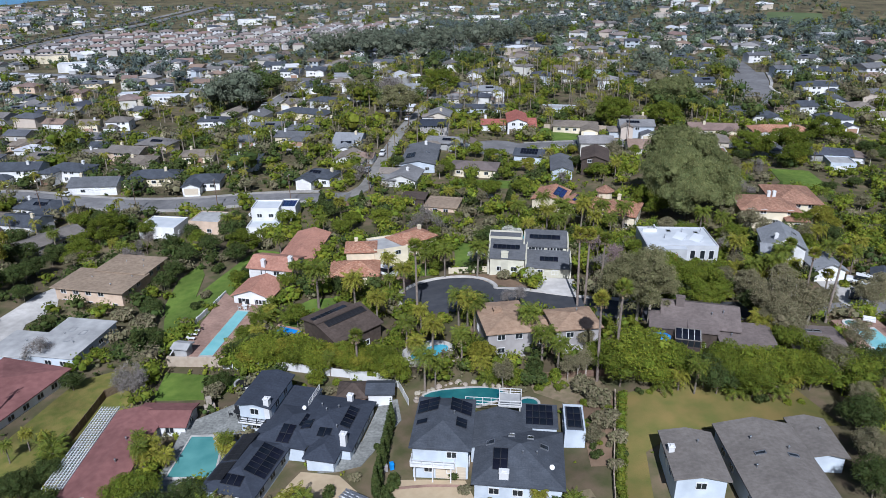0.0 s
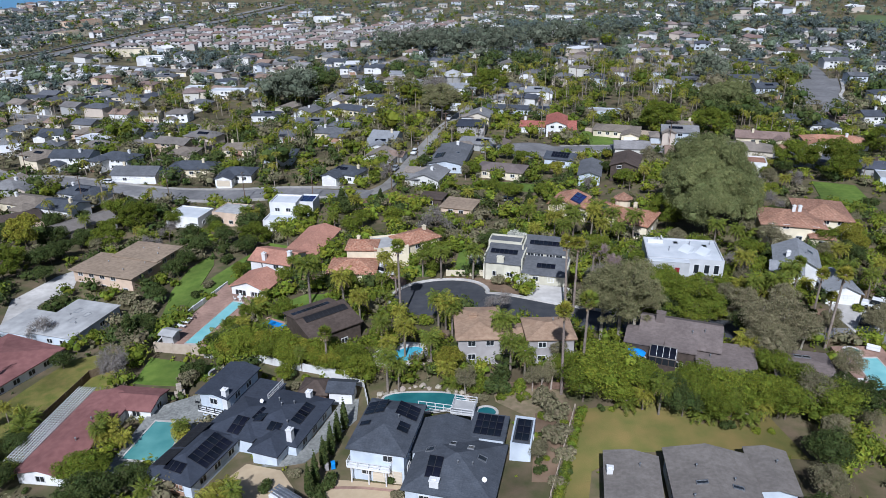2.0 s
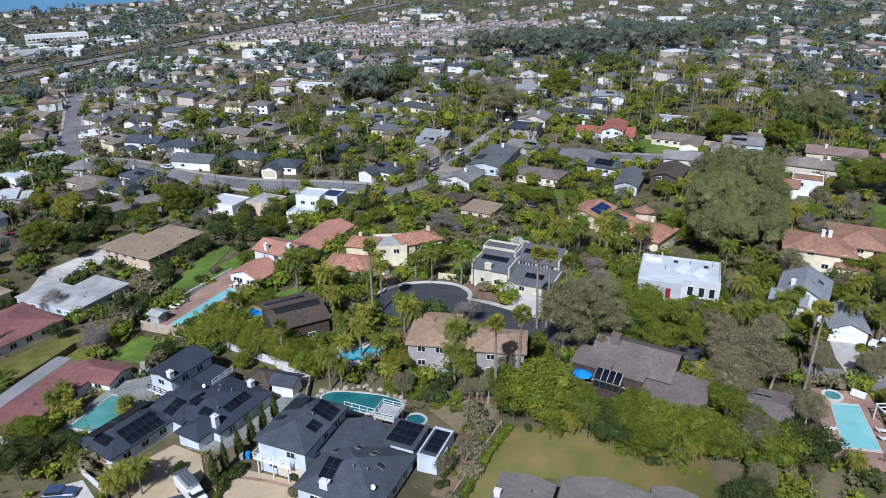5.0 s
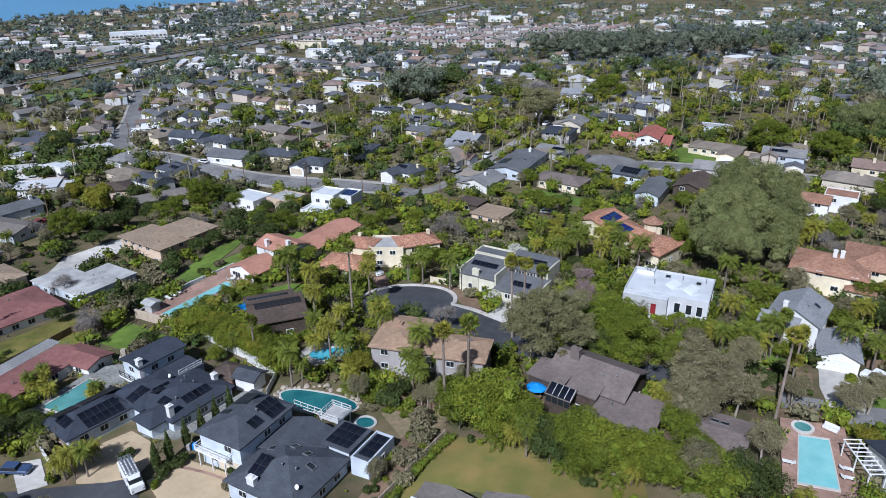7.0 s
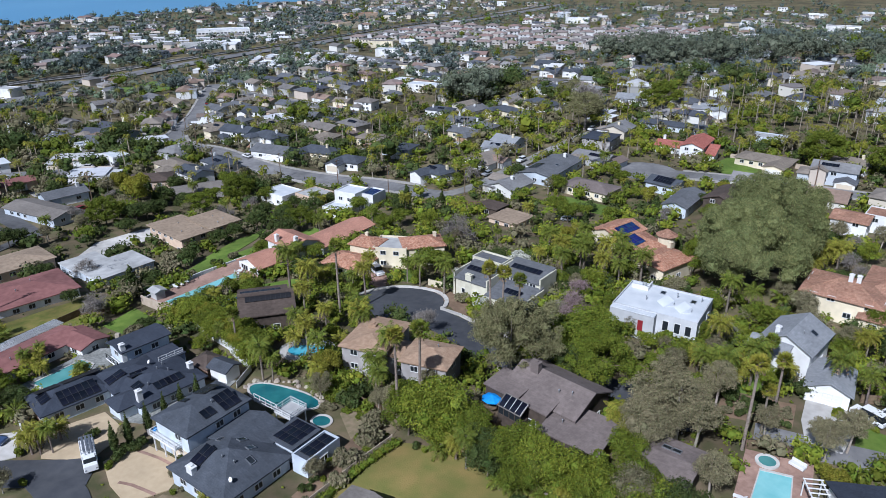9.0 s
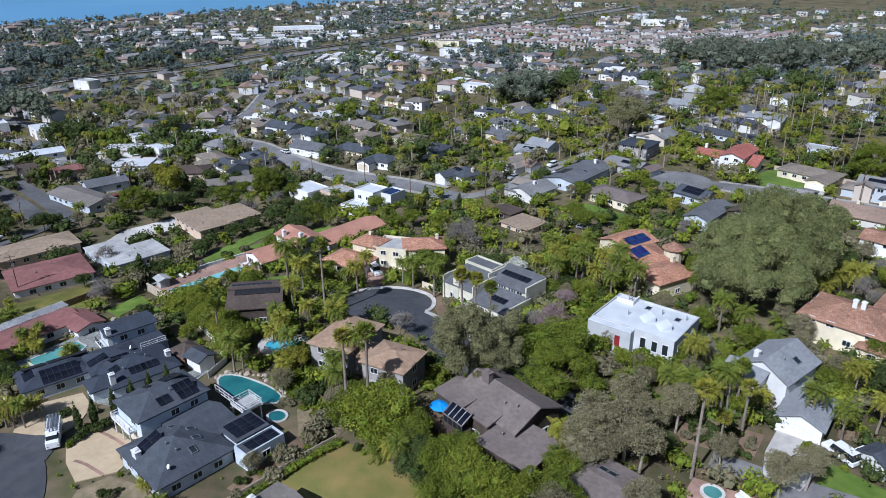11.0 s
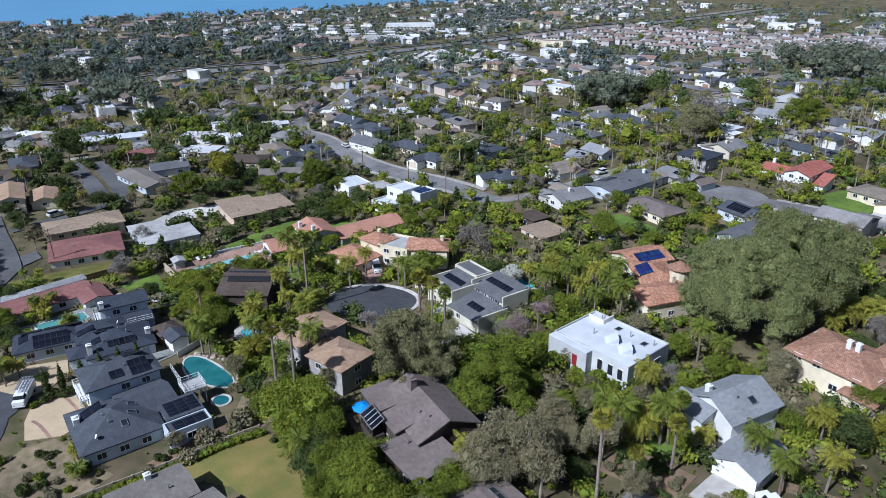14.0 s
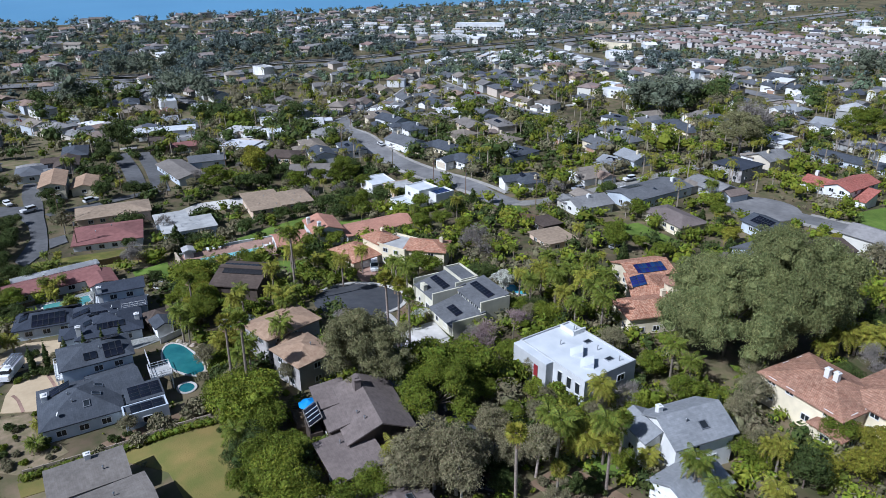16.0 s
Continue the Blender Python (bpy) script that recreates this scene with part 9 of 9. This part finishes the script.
# thick growth towards the coast
for k in range(1900):
    x, y = tree_rng.uniform(-1000, -480), tree_rng.uniform(70, 1000)
    if x < coast(y) + 35 or x > -755 and taken(x, y):
        continue
    h = tree_rng.uniform(5, 10)
    groups[tree_rng.choice(["dark", "dark", "olive", "green"])].append((x, y, h, h * tree_rng.uniform(0.6, 0.85)))
# beyond the mapped part
for k in range(1200):
    x, y = tree_rng.uniform(-1000, 1300), tree_rng.uniform(60, 2300)
    if -755 < x < 435 and y < 1260 or x < coast(y) + 35 or not in_sight(x, y):
        continue
    h = tree_rng.uniform(5, 11)
    groups[tree_rng.choice(["dark", "green", "olive"])].append((x, y, h, h * tree_rng.uniform(0.7, 1.2)))
for k in range(90):
    x, y = tree_rng.uniform(-250, -140), tree_rng.uniform(140, 240)
    if not taken(x, y):
        h = tree_rng.uniform(5, 9)
        groups["dark"].append((x, y, h, h * 0.6))
# dark, green and olive trees past 360 m take leaf colours with painted haze
for key, m_, m_far, lab in (("dark", L_DARK, L_HAZE, "dark green trees"), ("green", L_GREEN, L_HAZE2, "mid-green trees"), ("olive", L_OLIVE, L_GREY, "grey-green trees"), ("light", L_LIGHT, L_GREEN, "bright green trees"), ("grey", L_GREY, L_GREY, "tall grey-green eucalyptus trees")):
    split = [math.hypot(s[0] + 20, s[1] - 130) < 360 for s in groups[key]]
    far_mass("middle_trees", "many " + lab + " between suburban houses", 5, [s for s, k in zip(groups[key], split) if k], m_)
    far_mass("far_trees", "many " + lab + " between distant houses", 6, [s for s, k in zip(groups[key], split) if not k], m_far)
# the palm garden on the rise
for k in range(150):
    x, y = tree_rng.uniform(5, 125), tree_rng.uniform(350, 500)
    if not taken(x, y):
        palms.append((x, y, tree_rng.uniform(9, 17)))
        take_box(x, y, 1, 1, 0, 0.5)
far_palms(8, palms)

# low growth between the houses
under = {"dark": [], "green": [], "light": [], "olive": []}
for k in range(8800):
    x, y = tree_rng.uniform(-180, 190), tree_rng.uniform(62, 330)
    if taken(x, y) or not in_sight(x, y):
        continue
    if -62 < x < 62 and y < 109 and tree_rng.random() < 0.25:
        continue
    h = tree_rng.choice((0.8, 1.2, 1.6, 2.2, 3.0, 3.8) if y > 109 or x > 62 else (0.4, 0.6, 0.9)) * tree_rng.uniform(0.8, 1.2)
    under[tree_rng.choice(["dark", "dark", "dark", "green", "olive"] if x < -60 else ["dark", "green", "green", "light", "light", "olive"])].append((x, y, h, h * tree_rng.uniform(0.7, 1.0)))
    take_box(x, y, 1, 1, 0, tree_rng.choice((0.4, 0.8, 1.2)))
for x0, x1, y0, y1, n in ((30, 112, 99, 178, 2600), (-40, 30, 106, 180, 1500), (-70, -30, 64, 110, 300)):
    for k in range(n):
        x, y = tree_rng.uniform(x0, x1), tree_rng.uniform(y0, y1)
        if not taken(x, y):
            h = tree_rng.choice((0.6, 0.9, 1.3, 1.8, 2.4, 3.2))
            under[tree_rng.choice(["dark", "green", "green", "light", "olive"])].append((x, y, h, h * tree_rng.uniform(0.75, 1.05)))
            take_box(x, y, 1, 1, 0, 0.3)
for key, m_, lab in (("dark", L_DARK, "low dark green bushes between the houses"), ("green", L_GREEN, "low mid-green bushes between the houses"), ("olive", L_OLIVE, "low dry brown bushes between the houses"), ("light", L_LIGHT, "low bright green bushes between the houses")):
    far_mass("undergrowth", lab, 9, under[key], m_)

# ---- walls, fences, yard things ----
fence([(-42, 114.6), (-30, 112.6), (-24, 110.6), (-10, 107)], 1.6, M_WHITE, "white stucco garden wall", "garden_wall", 4.0, 0.25, "wall")
fence([(-53.2, 116.4), (-41.9, 115.3)], 2.1, M_WALLTAN, "tan retaining wall below the pool terrace", "garden_wall", 4.0, 0.35, "wall")
fence([(-53.6, 117.4), (-53.9, 126), (-53.4, 134), (-50.8, 147)], 1.3, M_WHITE, "low white wall with pillars along the terrace", "garden_wall", 3.2, 0.25, "wall")
fence([(-61, 84), (-61, 106), (-56, 112)], 1.7, M_WOOD, "dark wooden board fence", "fence", 2.4, 0.06)
fence([(28.3, 97.4), (26.2, 88), (24.1, 79), (22.7, 71)], 1.2, M_WALLTAN, "pale boundary fence beside the hedge", "fence", 2.6, 0.1)
fence([(1.5, 153.4), (11.6, 151.6)], 1.5, M_CREAM, "cream garden wall beside the street", "garden_wall", 3.0, 0.25, "wall")
fence([(-39.5, 78.6), (-33, 75.3), (-24.9, 71.6)], 1.1, M_WHITE, "low white wall along the driveway", "garden_wall", 3.0, 0.2, "wall")
fence([(-17, 108.2), (-8, 104.6), (-6, 99)], 1.4, M_WHITE, "white painted fence by the cabana", "fence", 2.4, 0.08)
fence([(10, 106), (20, 104.5), (29, 103.5)], 1.3, M_WOOD, "brown wooden garden fence", "fence", 2.4, 0.06)
fence([(75.4, 121.5), (79, 123.6), (84.8, 121.8)], 1.6, M_WOOD, "weathered board fence beside the pool", "fence", 2.2, 0.06)
fence([(90, 143), (99, 146), (104, 152)], 1.7, M_WOOD, "brown board fence behind the house", "fence", 2.4, 0.06)
fence([(-33, 205), (-20, 206), (-12, 213)], 1.7, M_WOOD, "brown board fence along the lane", "fence", 2.4, 0.06)
fence([(43, 304), (60, 303), (74, 298)], 1.8, M_WALLTAN, "tan block garden wall", "garden_wall", 5.0, 0.25, "wall")


def rock(x, y, r, seed):
    rng = np.random.default_rng(seed)
    bm = bmesh.new()
    bmesh.ops.create_icosphere(bm, subdivisions=2, radius=r)
    for v in bm.verts:
        k = 0.8 + 0.35 * noise.noise(v.co * (1.4 / r) + Vector((seed, 0, 0)))
        v.co = Vector((v.co.x * k * 1.2, v.co.y * k, v.co.z * k * 0.7))
    ob = new("boulder", bmesh_data("boulder", bm, M_STONE))
    ob.matrix_basis = pose(x, y, gz(x, y) + r * 0.25, 0, 0, rng.uniform(0, 360))
    return tagged(ob, "tan boulder at the edge of the pool", "rock", "pool boulders")


for i in range(20):
    a = radians(15 + i * 9)
    rock(3.4 + 8.2 * math.cos(a) + random.uniform(-0.5, 0.5), 100.2 + 4.4 * math.sin(a) + random.uniform(-0.4, 0.4), random.uniform(0.3, 0.8), i)
for i in range(8):
    a = radians(200 + i * 20)
    rock(-2.5 + 5.4 * math.cos(a), 114.5 + 4.0 * math.sin(a), random.uniform(0.3, 0.6), 40 + i)


def truck(x, y, rot):
    t = thing("truck", pose(x, y, gz(x, y) + 0.15, 0, 0, rot), "white work truck with a ladder rack, parked", "truck")
    bm = bmesh.new()
    vs = add_box(bm, 2.3, 0, 1.05, 1.9, 2.0, 1.2, 0.1)
    part("cab", bmesh_data("cab", bm, M_CARWHITE), t)
    bm = bmesh.new()
    vs = add_box(bm, 1.95, 0, 1.95, 1.2, 1.8, 0.7)
    for v in vs:
        if v.co.z > 2:
            v.co.x = 1.9 + (v.co.x - 1.9) * 0.75
            v.co.y *= 0.9
    part("cabin_glass", bmesh_data("cabin_glass", bm, M_PANE), t)
    part("cab_roof", box_mesh("cab_roof", 0.95, 1.6, 0.08, M_CARWHITE), t, pose(1.92, 0, 2.3))
    part("cargo_box", box_mesh("cargo_box", 4.4, 2.1, 1.5, M_CARWHITE, 0.05), t, pose(-1.1, 0, 0.6))
    rack = part("ladder_rack", box_mesh("ladder_rack", 4.6, 0.1, 0.1, M_ALU), t, pose(-1.0, -0.9, 2.6))
    part("rail", box_mesh("ladder_rack", 4.6, 0.1, 0.1, M_ALU), rack, pose(0, 1.8, 0))
    for k in range(6):
        part("crossbar", box_mesh("crossbar", 0.1, 1.8, 0.1, M_ALU), rack, pose(-2.1 + k * 0.85, 0.9, 0.02))
    for k in (-0.5, 0.0, 0.5):
        part("ladder", box_mesh("ladder", 4.2, 0.3, 0.1, M_ALU), rack, pose(0, 0.9 + k, 0.14))
    for sx in (-2.2, 2.3):
        for sy in (-0.95, 0.95):
            w_ = part("wheel", car_meshes("car", M_CAR)[2], t, pose(sx, sy, 0.36) @ Matrix.Scale(1.1, 4))
            part("rim", car_meshes("car", M_CAR)[3], w_)
    for sy in (-0.75, 0.75):
        part("headlight", box_mesh("headlight", 0.08, 0.3, 0.2, M_ALU), t, pose(3.24, sy, 0.8))


truck(-11.2, 73.6, -30)
vehicle("van", -13.6, 153.6, -30, "white van parked on the brick driveway", M_CARWHITE)
vehicle("suv", 86.4, 131.6, 60, "dark blue-black car on the driveway", M_CARBLACK)
vehicle("van", 91.2, 138.2, 150, "white pickup van parked beside the garage", M_CARWHITE)
vehicle("van", 95.4, 139.6, 150, "white camper van beside the house", M_CARWHITE)
vehicle("suv", 67.0, 121.5, 40, "dark car under the trees", M_CARBLACK)
vehicle("car", -30.5, 69.5, 20, "grey car parked beside the driveway", None)
vehicle("suv", -4.5, 253, -20, "white car in a driveway", M_CARWHITE)
vehicle("car", 8, 214, 10, "dark car parked by the low house", M_CARBLACK)
vehicle("car", 14, 213, 10, "silver car parked by the low house", None)
vehicle("car", -58, 205, 8, "blue car parked by the white house", None)
for line, off in STREETS[:8]:
    L = smooth_line(line, 16.0)
    for i, ((x0, y0), (x1, y1)) in enumerate(zip(L, L[1:])):
        if math.hypot(x0 + 20, y0 - 130) < 330 and far_rng.random() < 0.42:
            a = math.atan2(y1 - y0, x1 - x0)
            s = far_rng.choice((-3.0, 3.0))
            vehicle(far_rng.choice(("car", "suv")), x0 - s * math.sin(a), y0 + s * math.cos(a), math.degrees(a) + (180 if s > 0 else 0), "car parked along the residential street", z=gz(x0, y0) + 0.45, group="parked cars")

# timber deck with a blue parasol
slab("deck", [(36.4, 107.6), (41.4, 106.4), (43.0, 111.0), (38.0, 112.6)], 5.7, 1.8, M_WOOD, "weathered timber deck beside the house", "deck", "")
dk_rail = thing("deck_railing", pose(39, 107, 5.7), "dark timber deck railing", "railing")
part("railing", rail_mesh(5.1, 1.0, M_BROWNWALL), dk_rail, pose(0, 0, 0, 0, 0, -13))
part("railing", rail_mesh(5.2, 1.0, M_BROWNWALL), dk_rail, pose(-1.8, 3.1, 0, 0, 0, 72))
um = thing("parasol", pose(39.2, 109.6, 5.7), "open bright blue parasol on the deck", "parasol")
bm = bmesh.new()
add_tube(bm, (0, 0, 0), (0, 0, 2.5), 0.04, 0.04, 8)
part("pole", bmesh_data("pole", bm, M_WOOD), um)
bm = bmesh.new()
bmesh.ops.create_cone(bm, cap_ends=False, segments=8, radius1=1.7, radius2=0.05, depth=0.75, matrix=pose(0, 0, 2.3))
part("canopy", bmesh_data("canopy", bm, M_BLUECLOTH), um)
for k in range(8):
    bm = bmesh.new()
    a = k * math.pi / 4
    add_tube(bm, (0, 0, 2.62), (1.68 * math.cos(a), 1.68 * math.sin(a), 1.9), 0.015, 0.015, 5)
    part("rib", bmesh_data("rib", bm, M_ALU), um)
    del bm
bm = bmesh.new()
bmesh.ops.create_cone(bm, cap_ends=True, segments=14, radius1=0.35, radius2=0.3, depth=0.12, matrix=pose(0, 0, 0.06))
part("base", bmesh_data("base", bm, M_DARKMETAL), um)


def table_set(x, y, z, material, label):
    t = thing("garden_table", pose(x, y, z), label, "table")
    bm = bmesh.new()
    bmesh.ops.create_cone(bm, cap_ends=True, segments=16, radius1=0.65, radius2=0.65, depth=0.05, matrix=pose(0, 0, 0.72))
    part("tabletop", bmesh_data("tabletop", bm, material), t)
    for k in range(3):
        bm = bmesh.new()
        a = k * 2.1
        add_tube(bm, (0.45 * math.cos(a), 0.45 * math.sin(a), 0), (0.2 * math.cos(a), 0.2 * math.sin(a), 0.7), 0.03, 0.03, 6)
        part("leg", bmesh_data("leg", bm, material), t)
    for k in range(4):
        a = k * math.pi / 2 + 0.4
        c = thing("garden_chair", pose(x + 1.15 * math.cos(a), y + 1.15 * math.sin(a), z, 0, 0, math.degrees(a) + 90), "white garden chair beside a round table", "chair", "garden chairs")
        part("seat", box_mesh("seat", 0.5, 0.5, 0.06, material), c, pose(0, 0, 0.42))
        part("backrest", box_mesh("backrest", 0.5, 0.06, 0.5, material), c, pose(0, -0.25, 0.46))
        for sx in (-0.2, 0.2):
            for sy in (-0.2, 0.2):
                part("leg", box_mesh("leg", 0.05, 0.05, 0.42, material), c, pose(sx, sy, 0))


table_set(71.6, 140.2, gz(71.6, 140.2) + 0.1, M_WHITE, "round white garden table on the lawn")
table_set(-44.0, 138.0, -1.2, M_WHITE, "round white table on the pool terrace")
table_set(-35.0, 98.5, gz(-35, 98.5) + 0.3, M_DARKMETAL, "round dark patio table beside the pool")
table_set(39.6, 109.0, 5.7, M_WOOD, "round timber table under the parasol")


def lounger(x, y, z, rot):
    t = thing("sun_lounger", pose(x, y, z, 0, 0, rot), "white reclining sun lounger beside the pool", "lounger", "sun loungers")
    part("seat", box_mesh("seat", 0.65, 1.25, 0.08, M_WHITE), t, pose(0, -0.3, 0.3))
    part("backrest", box_mesh("backrest", 0.65, 0.75, 0.08, M_WHITE), t, pose(0, 0.55, 0.32, 35))
    for sx in (-0.26, 0.26):
        for sy in (-0.8, 0.3):
            part("leg", box_mesh("leg", 0.06, 0.06, 0.32, M_WHITE), t, pose(sx, sy, 0))


for k in range(3):
    lounger(-51.6, 124.5 + k * 1.6, -1.15, 80)
for k in range(2):
    lounger(83.6, 108 + k * 2.0, 5.1, 90)
lounger(76.4, 108.5, 5.1, -90)
sf = thing("outdoor_sofa", pose(82.4, 119.2, 5.05, 0, 0, -25), "white cushioned outdoor sofa by the pool", "sofa")
part("seat", box_mesh("seat", 2.2, 0.9, 0.45, M_WHITE, 0.06), sf)
part("backrest", box_mesh("backrest", 2.2, 0.25, 0.8, M_WHITE, 0.06), sf, pose(0, 0.5, 0))
# white pergola by the pool house
pg2 = thing("pergola", pose(85.6, 110.5, 4.9, 0, 0, 20), "white slatted pergola beside the pool house", "pergola")
for k in range(9):
    part("slat", box_mesh("slat", 2.6, 0.14, 0.16, M_WHITE), pg2, pose(0, -3.6 + k * 0.9, 2.7))
for sx in (-1.1, 1.1):
    part("beam", box_mesh("beam", 0.16, 7.6, 0.18, M_WHITE), pg2, pose(sx, 0, 2.52))
    for sy in (-3.5, 0, 3.5):
        part("post", box_mesh("post", 0.16, 0.16, 2.5, M_WHITE), pg2, pose(sx, sy, 0))


def bin_(x, y, material, label):
    b = thing("wheelie_bin", pose(x, y, gz(x, y) + 0.15, 0, 0, 20), label, "bin")
    bm = bmesh.new()
    vs = add_box(bm, 0, 0, 0.5, 0.6, 0.7, 1.0, 0.03)
    part("body", bmesh_data("body", bm, material), b)
    part("lid", box_mesh("lid", 0.64, 0.76, 0.08, material), b, pose(0, 0, 1.0))


bin_(-7.8, 83.0, M_BLUECLOTH, "blue plastic wheelie bin beside the driveway")
bin_(-8.7, 82.6, M_GREYWALL, "grey plastic wheelie bin beside the driveway")
# trampoline
tp = thing("trampoline", pose(-36.2, 107.8, gz(-36.2, 107.8)), "round black trampoline with a pale rim", "trampoline")
bm = bmesh.new()
bmesh.ops.create_cone(bm, cap_ends=True, segments=24, radius1=1.55, radius2=1.55, depth=0.05, matrix=pose(0, 0, 0.62))
part("mat", bmesh_data("mat", bm, M_TYRE), tp)
bm = bmesh.new()
for k in range(24):
    a, b = k * math.pi / 12, (k + 1) * math.pi / 12
    add_tube(bm, (1.8 * math.cos(a), 1.8 * math.sin(a), 0.62), (1.8 * math.cos(b), 1.8 * math.sin(b), 0.62), 0.2, 0.2, 6, False)
bmesh.ops.remove_doubles(bm, verts=bm.verts, dist=0.06)
part("rim", bmesh_data("rim", bm, M_GREYFLAT), tp)
for k in range(6):
    bm = bmesh.new()
    add_tube(bm, (1.7 * math.cos(k), 1.7 * math.sin(k), 0), (1.7 * math.cos(k), 1.7 * math.sin(k), 0.6), 0.04, 0.04, 6)
    part("leg", bmesh_data("leg", bm, M_ALU), tp)
# blue pool cover beside the dark house
slab("patio", [(-37.5, 123.0), (-30.5, 121.4), (-28.0, 128.0), (-35, 130.6)], gz(-33, 126) + 0.5, 1.6, M_REDPAVE, "red-brown paved terrace", "patio")
slab("pool_cover", [(-36.6, 124.0), (-31.4, 122.6), (-29.6, 127.4), (-34.2, 129.4)], gz(-33, 126) + 0.66, 0.14, M_BLUECLOTH, "bright blue cover over a small pool", "pool cover", "")
# shed on the pool terrace, outdoor fireplace
sh2 = W(-51.2, 119.2, 2.6, 2.2, 2.0, "gable", 0.3, -10, z=-1.3, wins=False)
house("small grey garden shed on the terrace", [sh2], M_GREYFLAT, M_GREYFLAT, name="shed", category="shed")
fp = thing("fireplace", pose(-40.4, 100.6, gz(-40.4, 100.6), 0, 0, 30), "stone outdoor fireplace with a chimney", "fireplace")
part("hearth", box_mesh("hearth", 1.8, 1.0, 1.3, M_STONE, 0.05), fp)
part("chimney", box_mesh("chimney", 0.9, 0.8, 1.5, M_STONE, 0.05), fp, pose(0, 0, 1.3))
# outside stairs of the grey stucco house
st = thing("staircase", pose(5.6, 114.2, 1.4, 0, 0, 8), "brown timber outside stairs", "staircase")
for k in range(14):
    part("step", box_mesh("step", 1.1, 0.28, 0.05, M_WOOD), st, pose(0, k * 0.27, 0.19 * (k + 1)))
for sx in (-0.55, 0.55):
    part("stringer", box_mesh("stringer", 0.08, 4.7, 0.25, M_WOOD), st, pose(sx, 1.85, 1.3, 35))
    part("handrail", box_mesh("handrail", 0.06, 4.7, 0.06, M_BROWNWALL), st, pose(sx, 1.85, 2.35, 35))
part("landing", box_mesh("landing", 1.6, 2.0, 0.15, M_WOOD), st, pose(0, 4.7, 2.6))
for sx in (-0.7, 0.7):
    part("post", box_mesh("post", 0.12, 0.12, 2.6, M_WOOD), st, pose(sx, 5.4, 0))


def utility_pole(x, y, h, rot):
    p = thing("utility_pole", pose(x, y, gz(x, y), 0, 0, rot), "tall wooden utility pole with crossarms", "utility pole", "utility poles")
    bm = bmesh.new()
    add_tube(bm, (0, 0, -0.5), (0, 0, h), 0.16, 0.1, 8)
    part("pole", bmesh_data("pole", bm, M_WOOD), p)
    for z in (h - 0.5, h - 1.6):
        part("crossarm", box_mesh("crossarm", 2.4, 0.12, 0.14, M_WOOD), p, pose(0, 0, z))
    for k in (-1.0, -0.4, 0.4, 1.0):
        part("insulator", box_mesh("insulator", 0.1, 0.1, 0.2, M_GREYFLAT), p, pose(k, 0, h - 0.36))
    bm = bmesh.new()
    add_tube(bm, (0.3, 0.1, h - 3.2), (0.3, 0.1, h - 2.2), 0.24, 0.24, 10)
    part("transformer", bmesh_data("transformer", bm, M_ALU), p)


for x, y, rot in ((-125, 206, 80), (-99, 214, 85), (-73, 215, 88), (-48, 210, 80), (-24, 219, 60), (-20, 250, 5), (-14, 290, 5), (-7, 345, 5), (-76, 97, 60), (-100, 97, 85), (-124, 120, 10), (-133, 160, 10), (-163, 232, 60), (-190, 250, 50), (75, 278, 85)):
    utility_pole(x, y, 10.5, rot)


def wire(a, b, za, zb):
    bm = bmesh.new()
    P = []
    for i in range(9):
        t = i / 8
        P.append((a[0] + (b[0] - a[0]) * t, a[1] + (b[1] - a[1]) * t, za + (zb - za) * t - 1.2 * 4 * t * (1 - t)))
    for p, q in zip(P, P[1:]):
        add_tube(bm, p, q, 0.02, 0.02, 4, False)
    return bmesh_data("overhead_wire", bm, M_DARKMETAL)


LINE = [(-125, 206), (-99, 214), (-73, 215), (-48, 210), (-24, 219), (-20, 250), (-14, 290), (-7, 345)]
for a, b in zip(LINE, LINE[1:]):
    for off in (-1.0, 1.0):
        tagged(new("overhead_wire", wire((a[0], a[1] + off), (b[0], b[1] + off), gz(*a) + 10.1, gz(*b) + 10.1)), "thin dark overhead power wire", "wire", "overhead wires")
